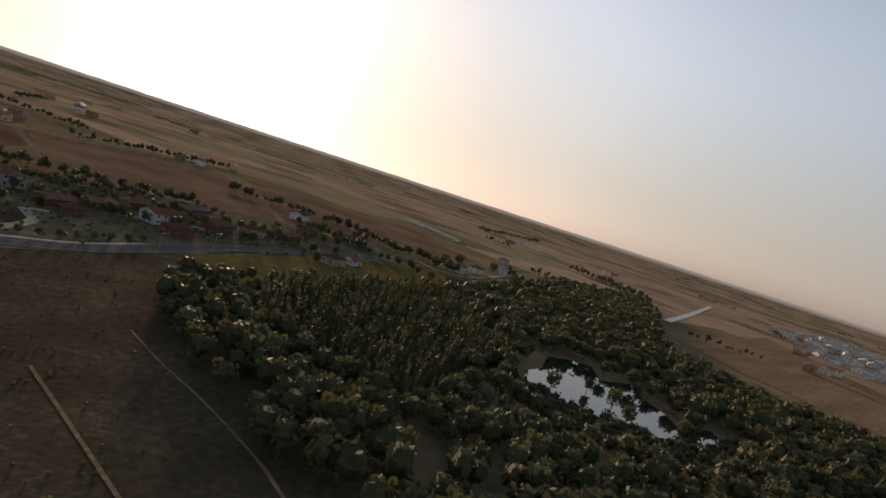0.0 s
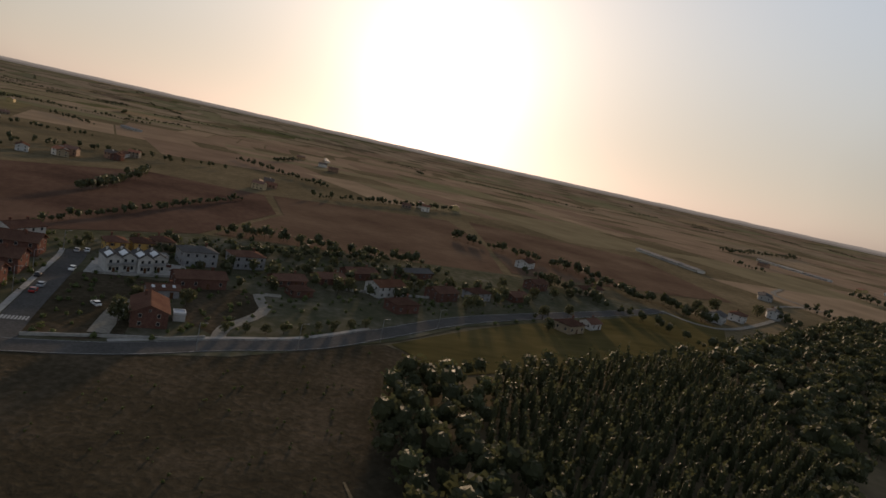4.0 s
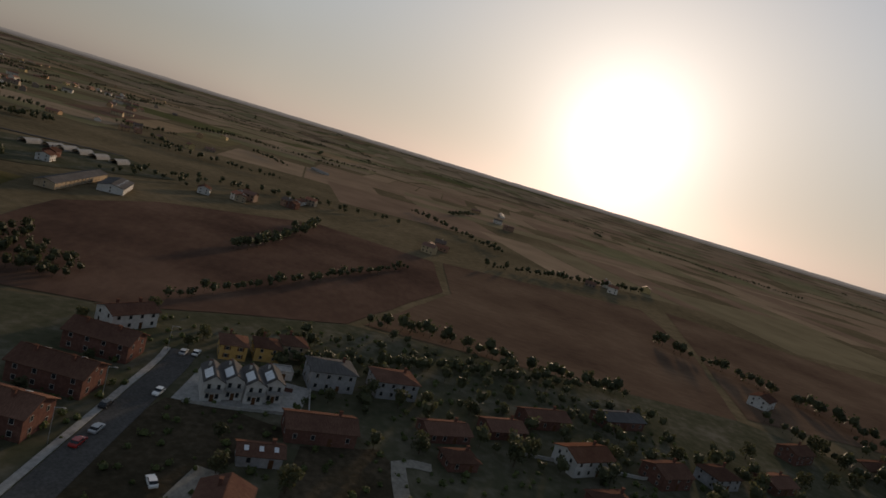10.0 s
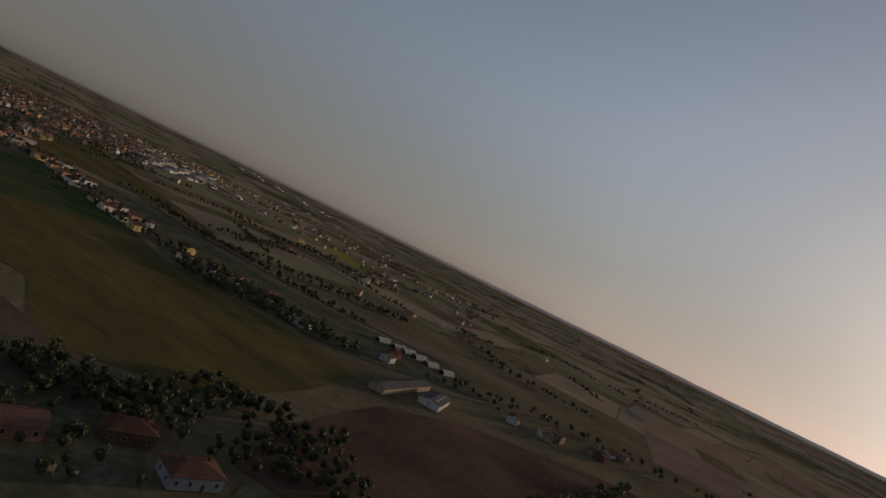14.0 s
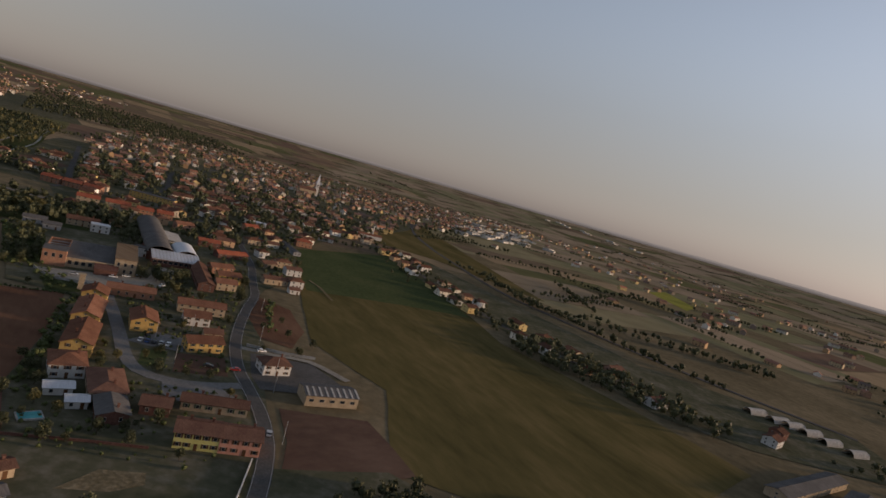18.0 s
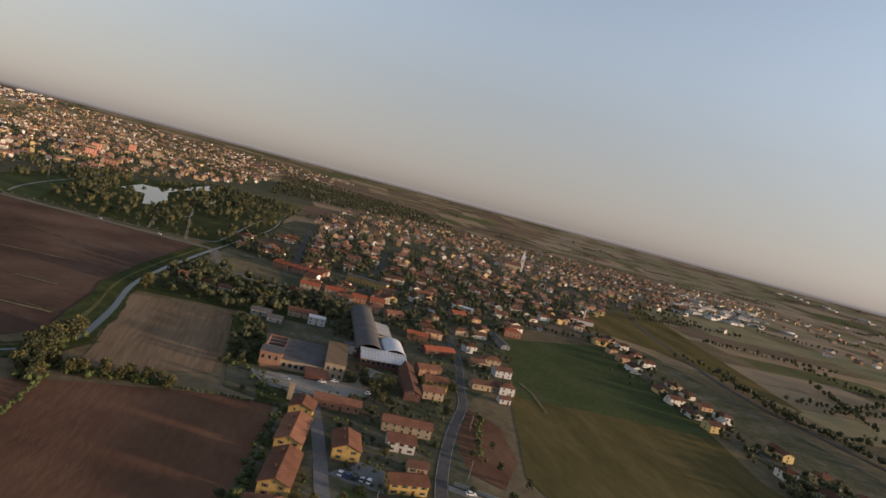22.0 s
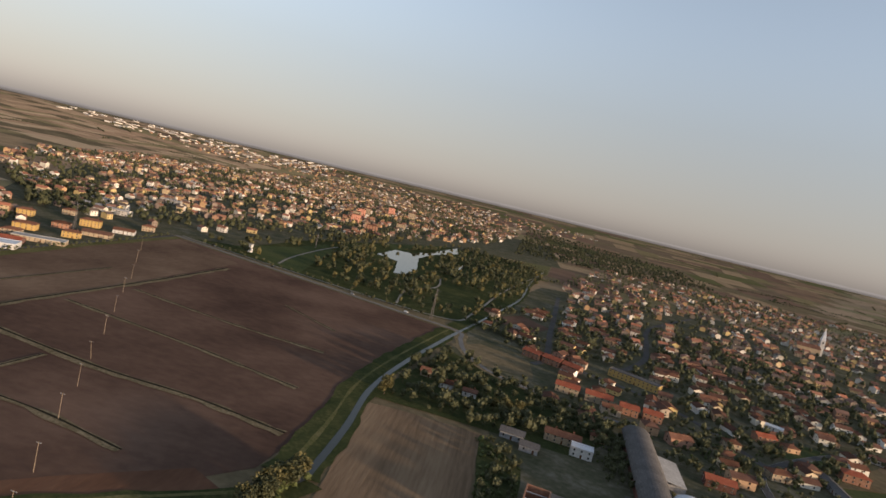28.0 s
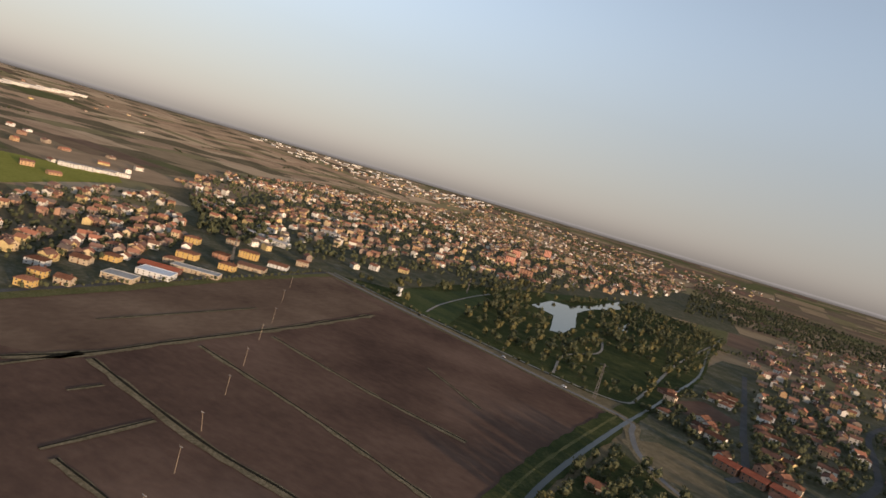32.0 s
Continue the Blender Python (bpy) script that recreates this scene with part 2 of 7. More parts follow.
M = {
    "land": material("rough_grassland", [(0.085, 0.07, 0.042), (0.14, 0.112, 0.067), (0.2, 0.155, 0.096)], 0.15, coarse=0.012, bump=0.6, bump_scale=0.5, stains=0.5, spec=0.0, rough=1.0),
    "soil": material("ploughed_soil", [(0.058, 0.037, 0.029), (0.1, 0.063, 0.046), (0.15, 0.097, 0.07)], 0.22, coarse=0.0135, bump=0.45, bump_scale=0.4, stretch=(0.6, 1.0, 1), turn=30, stains=0.72, spec=0.0, rough=1.0),
    "soil_dry": material("dry_pale_soil", [(0.085, 0.056, 0.04), (0.128, 0.086, 0.059), (0.175, 0.122, 0.083)], 0.22, coarse=0.016, bump=0.4, bump_scale=0.4, stretch=(0.6, 1.0, 1), turn=118, stains=0.66, spec=0.0, rough=1.0),
    "strip": material("dry_grass_strip", [(0.08, 0.068, 0.038), (0.15, 0.12, 0.073), (0.24, 0.195, 0.125)], 0.7, coarse=0.1, bump=0.6, bump_scale=0.3, spec=0.0),
    "ditch": material("dark_wet_ditch", [(0.016, 0.014, 0.012), (0.035, 0.032, 0.022)], 0.8, bump=0.5, spec=0.0),
    "soil2": material("ploughed_red_soil", [(0.085, 0.046, 0.03), (0.125, 0.068, 0.043), (0.165, 0.096, 0.061)], 0.35, coarse=0.02, bump=0.45, bump_scale=0.4, stretch=(0.3, 1.0, 1), turn=118, stains=0.7, spec=0.0, rough=1.0),
    "stubble": material("stubble_field", [(0.115, 0.08, 0.05), (0.17, 0.118, 0.075), (0.22, 0.158, 0.1)], 0.4, coarse=0.05, bump=0.5, bump_scale=0.3, stretch=(0.12, 1.3, 1), turn=-58, stains=0.5, spec=0.0, streaks=True),
    "meadow": material("green_meadow", [(0.066, 0.056, 0.023), (0.1, 0.081, 0.033), (0.15, 0.112, 0.05)], 0.2, coarse=0.03, bump=0.5, bump_scale=0.3, stretch=(0.3, 1, 1), turn=-62, stains=0.6, spec=0.0, streaks=True),
    "lawn": material("park_lawn", [(0.042, 0.056, 0.024), (0.06, 0.072, 0.031), (0.085, 0.088, 0.04)], 0.3, coarse=0.03, bump=0.4, spec=0.0),
    "crop": material("yellow_green_crop", [(0.17, 0.165, 0.035), (0.22, 0.21, 0.048), (0.27, 0.25, 0.065)], 0.2, coarse=0.02, bump=0.3, spec=0.0),
    "verge": material("dry_grass_verge", [(0.06, 0.068, 0.024), (0.105, 0.1, 0.042), (0.16, 0.138, 0.07)], 0.8, coarse=0.06, bump=0.6, bump_scale=0.3, spec=0.0),
    "rough": material("weedy_rough_meadow", [(0.032, 0.027, 0.018), (0.056, 0.046, 0.03), (0.1, 0.078, 0.054)], 0.5, coarse=0.035, bump=0.9, bump_scale=0.4, stains=0.5, spec=0.0, rough=1.0),
    "yard": material("village_ground", [(0.05, 0.054, 0.03), (0.085, 0.081, 0.051), (0.15, 0.135, 0.102)], 0.25, coarse=0.045, bump=0.4, stains=0.5, spec=0.0),
    "asphalt": material("worn_asphalt", [(0.06, 0.058, 0.055), (0.087, 0.083, 0.078), (0.12, 0.114, 0.107)], 1.5, coarse=0.08, bump=0.2, rough=0.9, spec=0.0),
    "old_asphalt": material("pale_old_asphalt", [(0.115, 0.112, 0.108), (0.155, 0.151, 0.145), (0.2, 0.194, 0.186)], 1.2, coarse=0.07, bump=0.2, rough=0.9, spec=0.0),
    "gravel": material("pale_gravel", [(0.16, 0.145, 0.12), (0.24, 0.22, 0.185), (0.31, 0.285, 0.24)], 1.0, coarse=0.07, bump=0.4),
    "paint": material("road_paint", [(0.3, 0.3, 0.29), (0.48, 0.48, 0.46)], 1.0, bump=0.1),
    "concrete": material("weathered_concrete", [(0.22, 0.21, 0.2), (0.32, 0.31, 0.29), (0.4, 0.39, 0.36)], 0.8, coarse=0.1, bump=0.2),
    "brick": material("red_brick", [(0.085, 0.045, 0.036), (0.12, 0.063, 0.05), (0.165, 0.09, 0.07)], 1.2, coarse=0.2, bump=0.3),
    "brick_orange": material("orange_brick", [(0.22, 0.115, 0.073), (0.28, 0.152, 0.1), (0.34, 0.2, 0.135)], 1.0, coarse=0.15, bump=0.3),
    "white": material("white_plaster", [(0.36, 0.35, 0.33), (0.46, 0.45, 0.43), (0.54, 0.53, 0.51)], 0.9, coarse=0.15, bump=0.1),
    "cream": material("cream_plaster", [(0.24, 0.185, 0.125), (0.31, 0.245, 0.168), (0.38, 0.31, 0.22)], 0.9, coarse=0.15, bump=0.1),
    "yellow": material("yellow_plaster", [(0.33, 0.215, 0.072), (0.4, 0.268, 0.095), (0.46, 0.32, 0.125)], 0.9, coarse=0.15, bump=0.1),
    "lime": material("lime_yellow_plaster", [(0.44, 0.4, 0.12), (0.52, 0.46, 0.16), (0.58, 0.51, 0.2)], 0.9, coarse=0.15, bump=0.1),
    "pink": material("salmon_plaster", [(0.45, 0.2, 0.14), (0.55, 0.26, 0.18), (0.6, 0.32, 0.23)], 0.9, coarse=0.15, bump=0.1),
    "grey": material("grey_block_wall", [(0.19, 0.19, 0.195), (0.26, 0.26, 0.265), (0.33, 0.33, 0.33)], 0.9, coarse=0.15, bump=0.2),
    "walls": palette("village_plaster", [(0.5, 0.41, 0.28), (0.6, 0.57, 0.5), (0.42, 0.28, 0.17), (0.5, 0.38, 0.17), (0.66, 0.64, 0.6), (0.4, 0.33, 0.25), (0.34, 0.2, 0.14), (0.62, 0.57, 0.47)], per="object"),
    "tile": material("terracotta_tiles", [(0.1, 0.048, 0.031), (0.15, 0.074, 0.048), (0.21, 0.112, 0.076)], 1.6, coarse=0.2, bump=0.7, bump_scale=0.12, stretch=(3.5, 0.6, 1), per="object", amount=0.35),
    "tile_dark": material("aged_brown_tiles", [(0.075, 0.041, 0.031), (0.112, 0.062, 0.045), (0.16, 0.094, 0.068)], 1.6, coarse=0.2, bump=0.7, bump_scale=0.12, stretch=(3.5, 0.6, 1), per="object", amount=0.28),
    "tile_red": material("new_red_tiles", [(0.2, 0.06, 0.036), (0.27, 0.085, 0.05), (0.34, 0.125, 0.075)], 1.6, coarse=0.2, bump=0.7, bump_scale=0.12, stretch=(3.5, 0.6, 1)),
    "slate": material("dark_roof_sheet", [(0.07, 0.065, 0.062), (0.105, 0.1, 0.096), (0.15, 0.14, 0.135)], 1.0, coarse=0.12, bump=0.4, stretch=(3, 0.4, 1), rough=0.6),
    "zinc": material("pale_metal_sheet", [(0.42, 0.43, 0.45), (0.52, 0.53, 0.55), (0.62, 0.63, 0.65)], 1.0, coarse=0.1, bump=0.3, stretch=(4, 0.3, 1), rough=0.45, metal=0.3),
    "glass": material("window_glass", [(0.015, 0.018, 0.022), (0.03, 0.034, 0.04)], 0.5, rough=0.15, bump=0, spec=0.4),
    "frame": material("painted_window_frame", [(0.26, 0.24, 0.21), (0.36, 0.34, 0.3)], 3.0, bump=0),
    "shutter": material("green_wooden_shutter", [(0.035, 0.055, 0.035), (0.05, 0.075, 0.05)], 4.0, bump=0.2),
    "shutter_brown": material("brown_wooden_shutter", [(0.08, 0.04, 0.022), (0.12, 0.065, 0.035)], 4.0, bump=0.2),
    "solar": material("solar_panel_glass", [(0.55, 0.57, 0.6), (0.66, 0.68, 0.7)], 2.0, rough=0.15, bump=0, spec=0.6),
    "metal": material("galvanised_steel", [(0.3, 0.31, 0.32), (0.4, 0.41, 0.42)], 3.0, rough=0.45, metal=0.6, bump=0.1),
    "wood": material("weathered_pole_wood", [(0.16, 0.12, 0.085), (0.27, 0.22, 0.165)], 3.0, bump=0.3),
    "bark": material("tree_bark", [(0.05, 0.038, 0.026), (0.1, 0.08, 0.058)], 3.0, bump=0.6),
    "water": material("still_green_water", [(0.012, 0.018, 0.014), (0.02, 0.027, 0.02)], 0.3, rough=0.04, bump=0.02, spec=0.5),
    "canal": material("canal_water", [(0.02, 0.023, 0.02), (0.03, 0.034, 0.029)], 0.4, rough=0.28, bump=0.08, spec=0.2),
    "pool": material("swimming_pool_water", [(0.07, 0.26, 0.27), (0.11, 0.34, 0.34)], 0.6, rough=0.08, bump=0.03),
    "tyre": material("black_rubber", [(0.015, 0.015, 0.015), (0.03, 0.03, 0.03)], 5.0, bump=0.1),
    "leaf": foliage("broad_leaves", (0.03, 0.036, 0.019), (0.082, 0.086, 0.042)),
    "leaf_poplar": foliage("poplar_leaves", (0.033, 0.04, 0.02), (0.082, 0.09, 0.04)),
    "leaf_wood": foliage("shady_wood_leaves", (0.024, 0.028, 0.014), (0.062, 0.066, 0.03)),
    "leaf_autumn": foliage("yellowing_leaves", (0.05, 0.05, 0.022), (0.13, 0.115, 0.045)),
    "leaf_hedge": foliage("hedge_leaves", (0.036, 0.05, 0.019), (0.1, 0.12, 0.042)),
    "town_wall": palette("distant_plaster", [(0.4, 0.31, 0.19), (0.5, 0.46, 0.39), (0.27, 0.165, 0.11), (0.42, 0.32, 0.15), (0.56, 0.52, 0.46), (0.26, 0.205, 0.15), (0.34, 0.22, 0.12), (0.2, 0.155, 0.125)]),
    "town_roof": palette("distant_tiles", [(0.2, 0.095, 0.06), (0.25, 0.125, 0.082), (0.145, 0.08, 0.056), (0.19, 0.11, 0.082), (0.12, 0.092, 0.076), (0.3, 0.13, 0.08)]),
    "shed_wall": palette("distant_sheds", [(0.5, 0.47, 0.42), (0.42, 0.4, 0.37), (0.56, 0.52, 0.45)]),
    "shed_roof": palette("distant_shed_roofs", [(0.3, 0.28, 0.26), (0.38, 0.35, 0.32), (0.22, 0.2, 0.185)]),
    "farmland": palette("patchwork_farmland", [(0.18, 0.125, 0.08), (0.11, 0.105, 0.05), (0.24, 0.175, 0.105), (0.15, 0.1, 0.07), (0.17, 0.14, 0.074), (0.1, 0.1, 0.045), (0.26, 0.19, 0.115), (0.14, 0.105, 0.07)], grain=0.02, spec=0.0, rough=1.0),
    "farmland_tan": palette("dry_stubble_farmland", [(0.38, 0.265, 0.165), (0.3, 0.21, 0.13), (0.42, 0.305, 0.19), (0.22, 0.18, 0.095), (0.34, 0.23, 0.145)], grain=0.02, spec=0.0, rough=1.0),
    "farmland_dark": palette("ploughed_farmland", [(0.23, 0.165, 0.112), (0.25, 0.18, 0.122), (0.2, 0.165, 0.1), (0.27, 0.2, 0.133), (0.21, 0.147, 0.102)], grain=0.02, spec=0.0, rough=1.0),
    "farmland_dull": palette("dull_green_and_brown_farmland", [(0.22, 0.172, 0.115), (0.25, 0.19, 0.128), (0.17, 0.155, 0.087), (0.27, 0.205, 0.137), (0.2, 0.172, 0.1)], grain=0.02, spec=0.0, rough=1.0),
    "bank": material("green_canal_bank", [(0.028, 0.036, 0.016), (0.045, 0.053, 0.022), (0.09, 0.083, 0.036)], 0.5, coarse=0.07, bump=0.6, bump_scale=0.3, stains=0.5, spec=0.0),
}
# air haze put into emission: black base, brighter glow for each higher tier
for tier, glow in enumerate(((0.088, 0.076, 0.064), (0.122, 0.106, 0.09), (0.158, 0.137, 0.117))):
    hz = bpy.data.materials.new(f"glowing_haze_{tier}")
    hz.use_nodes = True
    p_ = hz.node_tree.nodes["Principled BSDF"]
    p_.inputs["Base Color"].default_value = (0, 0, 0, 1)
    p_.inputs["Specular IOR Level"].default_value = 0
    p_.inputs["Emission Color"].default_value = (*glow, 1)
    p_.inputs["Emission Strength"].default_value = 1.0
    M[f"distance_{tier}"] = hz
CAR_PAINT = [material(f"car_paint_{k}", [c, tuple(min(1, v * 1.1) for v in c)], 2.0, rough=0.25, bump=0, spec=0.6)
             for k, c in (("white", (0.7, 0.7, 0.69)), ("silver", (0.36, 0.37, 0.38)), ("black", (0.02, 0.02, 0.022)), ("red", (0.3, 0.03, 0.025)), ("blue", (0.03, 0.06, 0.16)))]


# ================= mesh helpers =================
class Shape:
    """Collects corners and faces; each face may have its own material slot."""

    def __init__(self):
        self.v, self.f, self.s = [], [], []

    def add(self, verts, faces, slot=0, m=None):
        k = len(self.v)
        self.v += [tuple(m @ Vector(p)) for p in verts] if m else [tuple(p) for p in verts]
        self.f += [tuple(i + k for i in f) for f in faces]
        self.s += [slot] * len(faces)
        return self

    def box(self, x0, y0, z0, x1, y1, z1, slot=0, m=None):
        v = [(x0, y0, z0), (x1, y0, z0), (x1, y1, z0), (x0, y1, z0), (x0, y0, z1), (x1, y0, z1), (x1, y1, z1), (x0, y1, z1)]
        return self.add(v, [(0, 3, 2, 1), (4, 5, 6, 7), (0, 1, 5, 4), (1, 2, 6, 5), (2, 3, 7, 6), (3, 0, 4, 7)], slot, m)

    def tube(self, a, b, r0, r1, n=8, slot=0):
        a, b = Vector(a), Vector(b)
        q = (b - a).to_track_quat("Z", "Y").to_matrix()
        v = [a + q @ Vector((math.cos(k * math.tau / n) * r0, math.sin(k * math.tau / n) * r0, 0)) for k in range(n)]
        v += [b + q @ Vector((math.cos(k * math.tau / n) * r1, math.sin(k * math.tau / n) * r1, 0)) for k in range(n)]
        f = [(k, (k + 1) % n, n + (k + 1) % n, n + k) for k in range(n)] + [tuple(range(n - 1, -1, -1)), tuple(range(n, 2 * n))]
        return self.add(v, f, slot)

    def slab(self, corners, thick, slot=0):
        """A plate of that thickness under a flat outline."""
        n = len(corners)
        a, b, c = (Vector(corners[i]) for i in (0, 1, 2))
        down = (b - a).cross(c - a).normalized()
        if down.z > 0:
            down = -down
        v = [Vector(p) for p in corners] + [Vector(p) + down * thick for p in corners]
        f = [tuple(range(n)), tuple(range(2 * n - 1, n - 1, -1))] + [(i, i + n, (i + 1) % n + n, (i + 1) % n) for i in range(n)]
        return self.add(v, f, slot)

    def mesh(self, name, *mats):
        me = bpy.data.meshes.new(name)
        me.from_pydata(self.v, [], self.f)
        for m in mats:
            me.materials.append(m)
        if len(mats) > 1:
            me.polygons.foreach_set("material_index", self.s)
        me.update()
        return me


def part(name, shape, mat, parent, label="", at=None):
    """One mesh as a part under a thing or a part; shape may be a mesh that is shared."""
    me = shape.mesh(name, *(mat if isinstance(mat, tuple) else (mat,))) if isinstance(shape, Shape) else shape
    ob = new(name, me)
    ob.parent = parent
    if at is not None:
        ob.matrix_basis = at
    return tagged(ob, label)


def thing(name, label, category, m, group="", kind=""):
    ob = new(name)
    ob.matrix_basis = m
    return tagged(ob, label, category, group, kind)


def single(name, shape, mat, label, category, m=None, group="", kind=""):
    ob = new(name, shape.mesh(name, *(mat if isinstance(mat, tuple) else (mat,))))
    if m is not None:
        ob.matrix_basis = m
    return tagged(ob, label, category, group, kind)


def inside(p, poly):
    hit = False
    for (x0, y0), (x1, y1) in zip(poly, poly[1:] + poly[:1]):
        if (y0 > p[1]) != (y1 > p[1]) and p[0] < (x1 - x0) * (p[1] - y0) / (y1 - y0) + x0:
            hit = not hit
    return hit


def sheet(name, poly, z, mat, label, category, cell=None):
    """A flat piece of ground with a slightly wandering edge."""
    edge = []
    for (x0, y0), (x1, y1) in zip(poly, poly[1:] + poly[:1]):
        n = max(1, int(math.hypot(x1 - x0, y1 - y0) / (cell or 15)))
        for k in range(n):
            x, y = x0 + (x1 - x0) * k / n, y0 + (y1 - y0) * k / n
            w = noise.noise_vector(Vector((x * 0.05, y * 0.05, 0)))
            edge.append((x + 1.2 * w.x, y + 1.2 * w.y, z))
    bm = bmesh.new()
    bm.faces.new([bm.verts.new(p) for p in edge])
    bmesh.ops.triangulate(bm, faces=bm.faces[:])
    bmesh.ops.recalc_face_normals(bm, faces=bm.faces[:])
    if bm.faces and sum(f.normal.z for f in bm.faces) < 0:
        bmesh.ops.reverse_faces(bm, faces=bm.faces[:])
    me = bpy.data.meshes.new(name)
    bm.to_mesh(me)
    bm.free()
    me.materials.append(mat)
    return tagged(new(name, me), label, category, kind="structure")


def ribbon_points(line, step=6.0):
    """Points every few metres on a smooth curve through the line."""
    pts = [Vector((*p, 0)) for p in line]
    pts = [2 * pts[0] - pts[1]] + pts + [2 * pts[-1] - pts[-2]]
    out = []
    for i in range(1, len(pts) - 2):
        a, b, c, d = pts[i - 1:i + 3]
        n = max(2, int((c - b).length / step))
        for k in range(n):
            t = k / n
            out.append(0.5 * ((2 * b) + (c - a) * t + (2 * a - 5 * b + 4 * c - d) * t * t + (3 * b - a - 3 * c + d) * t ** 3))
    out.append(pts[-2])
    return out


def ribbon(name, line, width, z, mat, label, category, offset=0.0, thick=0.0, parent=None, step=6.0, ragged=0.0):
    pts = ribbon_points(line, step)
    sh = Shape()
    row = []
    for i, p in enumerate(pts):
        d = (pts[min(i + 1, len(pts) - 1)] - pts[max(i - 1, 0)]).normalized()
        s = Vector((-d.y, d.x, 0))
        w = width * (1 + ragged * noise.noise(Vector((p.x * 0.08, p.y * 0.08, 3)))) / 2
        row.append((p + s * (offset - w), p + s * (offset + w)))
    for (a, b), (c, d) in zip(row, row[1:]):
        if thick:
            sh.slab([(a.x, a.y, z), (c.x, c.y, z), (d.x, d.y, z), (b.x, b.y, z)], thick)
        else:
            sh.add([(a.x, a.y, z), (c.x, c.y, z), (d.x, d.y, z), (b.x, b.y, z)], [(0, 1, 2, 3)])
    if parent:
        return part(name, sh, mat, parent, label)
    return single(name, sh, mat, label, category, kind="structure")


# ================= the plain =================
RIM = 4650.0


def lift(x, y):
    """The plain rises very gently towards its hazy rim, less on the sunny side."""
    r = math.hypot(x, y - 300)
    t = min(1.0, max(0.0, (r - 2300) / (RIM - 2300)))
    return (70 + 30 * math.cos(math.atan2(y - 300, x) - radians(120))) * t * t * (3 - 2 * t)


sh = Shape()
RINGS, SPOKES = [0, 60, 150, 300, 600, 1000, 1600, 2300, 2600, 2900, 3200, 3500, 3800, 4100, 4400, RIM], 144
for r in RINGS[1:]:
    for k in range(SPOKES):
        x, y = r * math.cos(k * math.tau / SPOKES), 300 + r * math.sin(k * math.tau / SPOKES)
        sh.v.append((x, y, lift(x, y)))
sh.v.append((0, 300, 0))
sh.f += [(len(sh.v) - 1, k, (k + 1) % SPOKES) for k in range(SPOKES)]
for j in range(len(RINGS) - 2):
    for k in range(SPOKES):
        a, b = j * SPOKES + k, j * SPOKES + (k + 1) % SPOKES
        sh.f.append((a, a + SPOKES, b + SPOKES, b))
sh.s = [0] * len(sh.f)
single("ground", sh, M["land"], "wide flat plain of rough dry grass", "ground", kind="structure")

# plain backdrop of distance past the rim: haze painted as glow, three low tiers
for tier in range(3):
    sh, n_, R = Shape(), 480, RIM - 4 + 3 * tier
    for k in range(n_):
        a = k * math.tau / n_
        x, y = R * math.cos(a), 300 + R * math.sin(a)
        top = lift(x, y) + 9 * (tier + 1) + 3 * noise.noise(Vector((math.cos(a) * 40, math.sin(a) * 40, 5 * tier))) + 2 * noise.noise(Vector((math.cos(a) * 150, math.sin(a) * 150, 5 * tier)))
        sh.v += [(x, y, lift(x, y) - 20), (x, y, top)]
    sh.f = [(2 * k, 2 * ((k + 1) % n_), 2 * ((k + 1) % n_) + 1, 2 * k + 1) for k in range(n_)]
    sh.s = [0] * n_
    single("backdrop", sh, M[f"distance_{tier}"], "faint glowing band painted as haze of the far distance", "backdrop", kind="structure")

# ---- far patchwork of fields, laid out as strips in a few directions ----
rng = random.Random(4)
NEAR_BLOCKS = [(-820, 60, 260, 760), (-330, -480, 640, 760)]
sh = Shape()
for gx in range(-18, 19):
    for gy in range(-18, 19):
        cx, cy = gx * 260 + rng.uniform(-25, 25), 300 + gy * 260 + rng.uniform(-25, 25)
        if math.hypot(cx, cy - 300) > RIM - 220 or any(x0 < cx < x1 and y0 < cy < y1 for x0, y0, x1, y1 in NEAR_BLOCKS):
            continue
        ang = 0.45 + 0.5 * noise.noise(Vector((cx / 1500, cy / 1500, 0))) + (math.pi / 2 if rng.random() < 0.4 else 0)
        k = rng.choice((1, 2, 3, 4))
        slot = 1 if cx < -900 and cy < 2600 and rng.random() < 0.92 else 2 if cx > 0 and cy < 650 and rng.random() < 0.8 else 3 if cx > -300 and rng.random() < 0.8 else 0
        mt = pose(cx, cy, 0.03 + 0.01 * ((gx * 3 + gy * 5) % 7), 0, 0, math.degrees(ang))
        hill = lambda u, v: (u, v, 0.6 * (lift(cx, cy) > 1) + lift(*(mt @ Vector((u, v, 0))).xy))
        for i in range(k):
            y0, y1 = -122 + 244 * i / k, -122 + 244 * (i + 1) / k - 3
            e = [rng.uniform(-9, 9) for _ in range(4)]
            sh.add([hill(-122 + e[0], y0), hill(122 + e[1], y0), hill(122 + e[2], y1), hill(-122 + e[3], y1)], [(0, 1, 2, 3)], slot, mt)
single("farmland", sh, (M["farmland"], M["farmland_tan"], M["farmland_dark"], M["farmland_dull"]), "patchwork of ploughed, stubble and green fields", "fields", kind="structure")

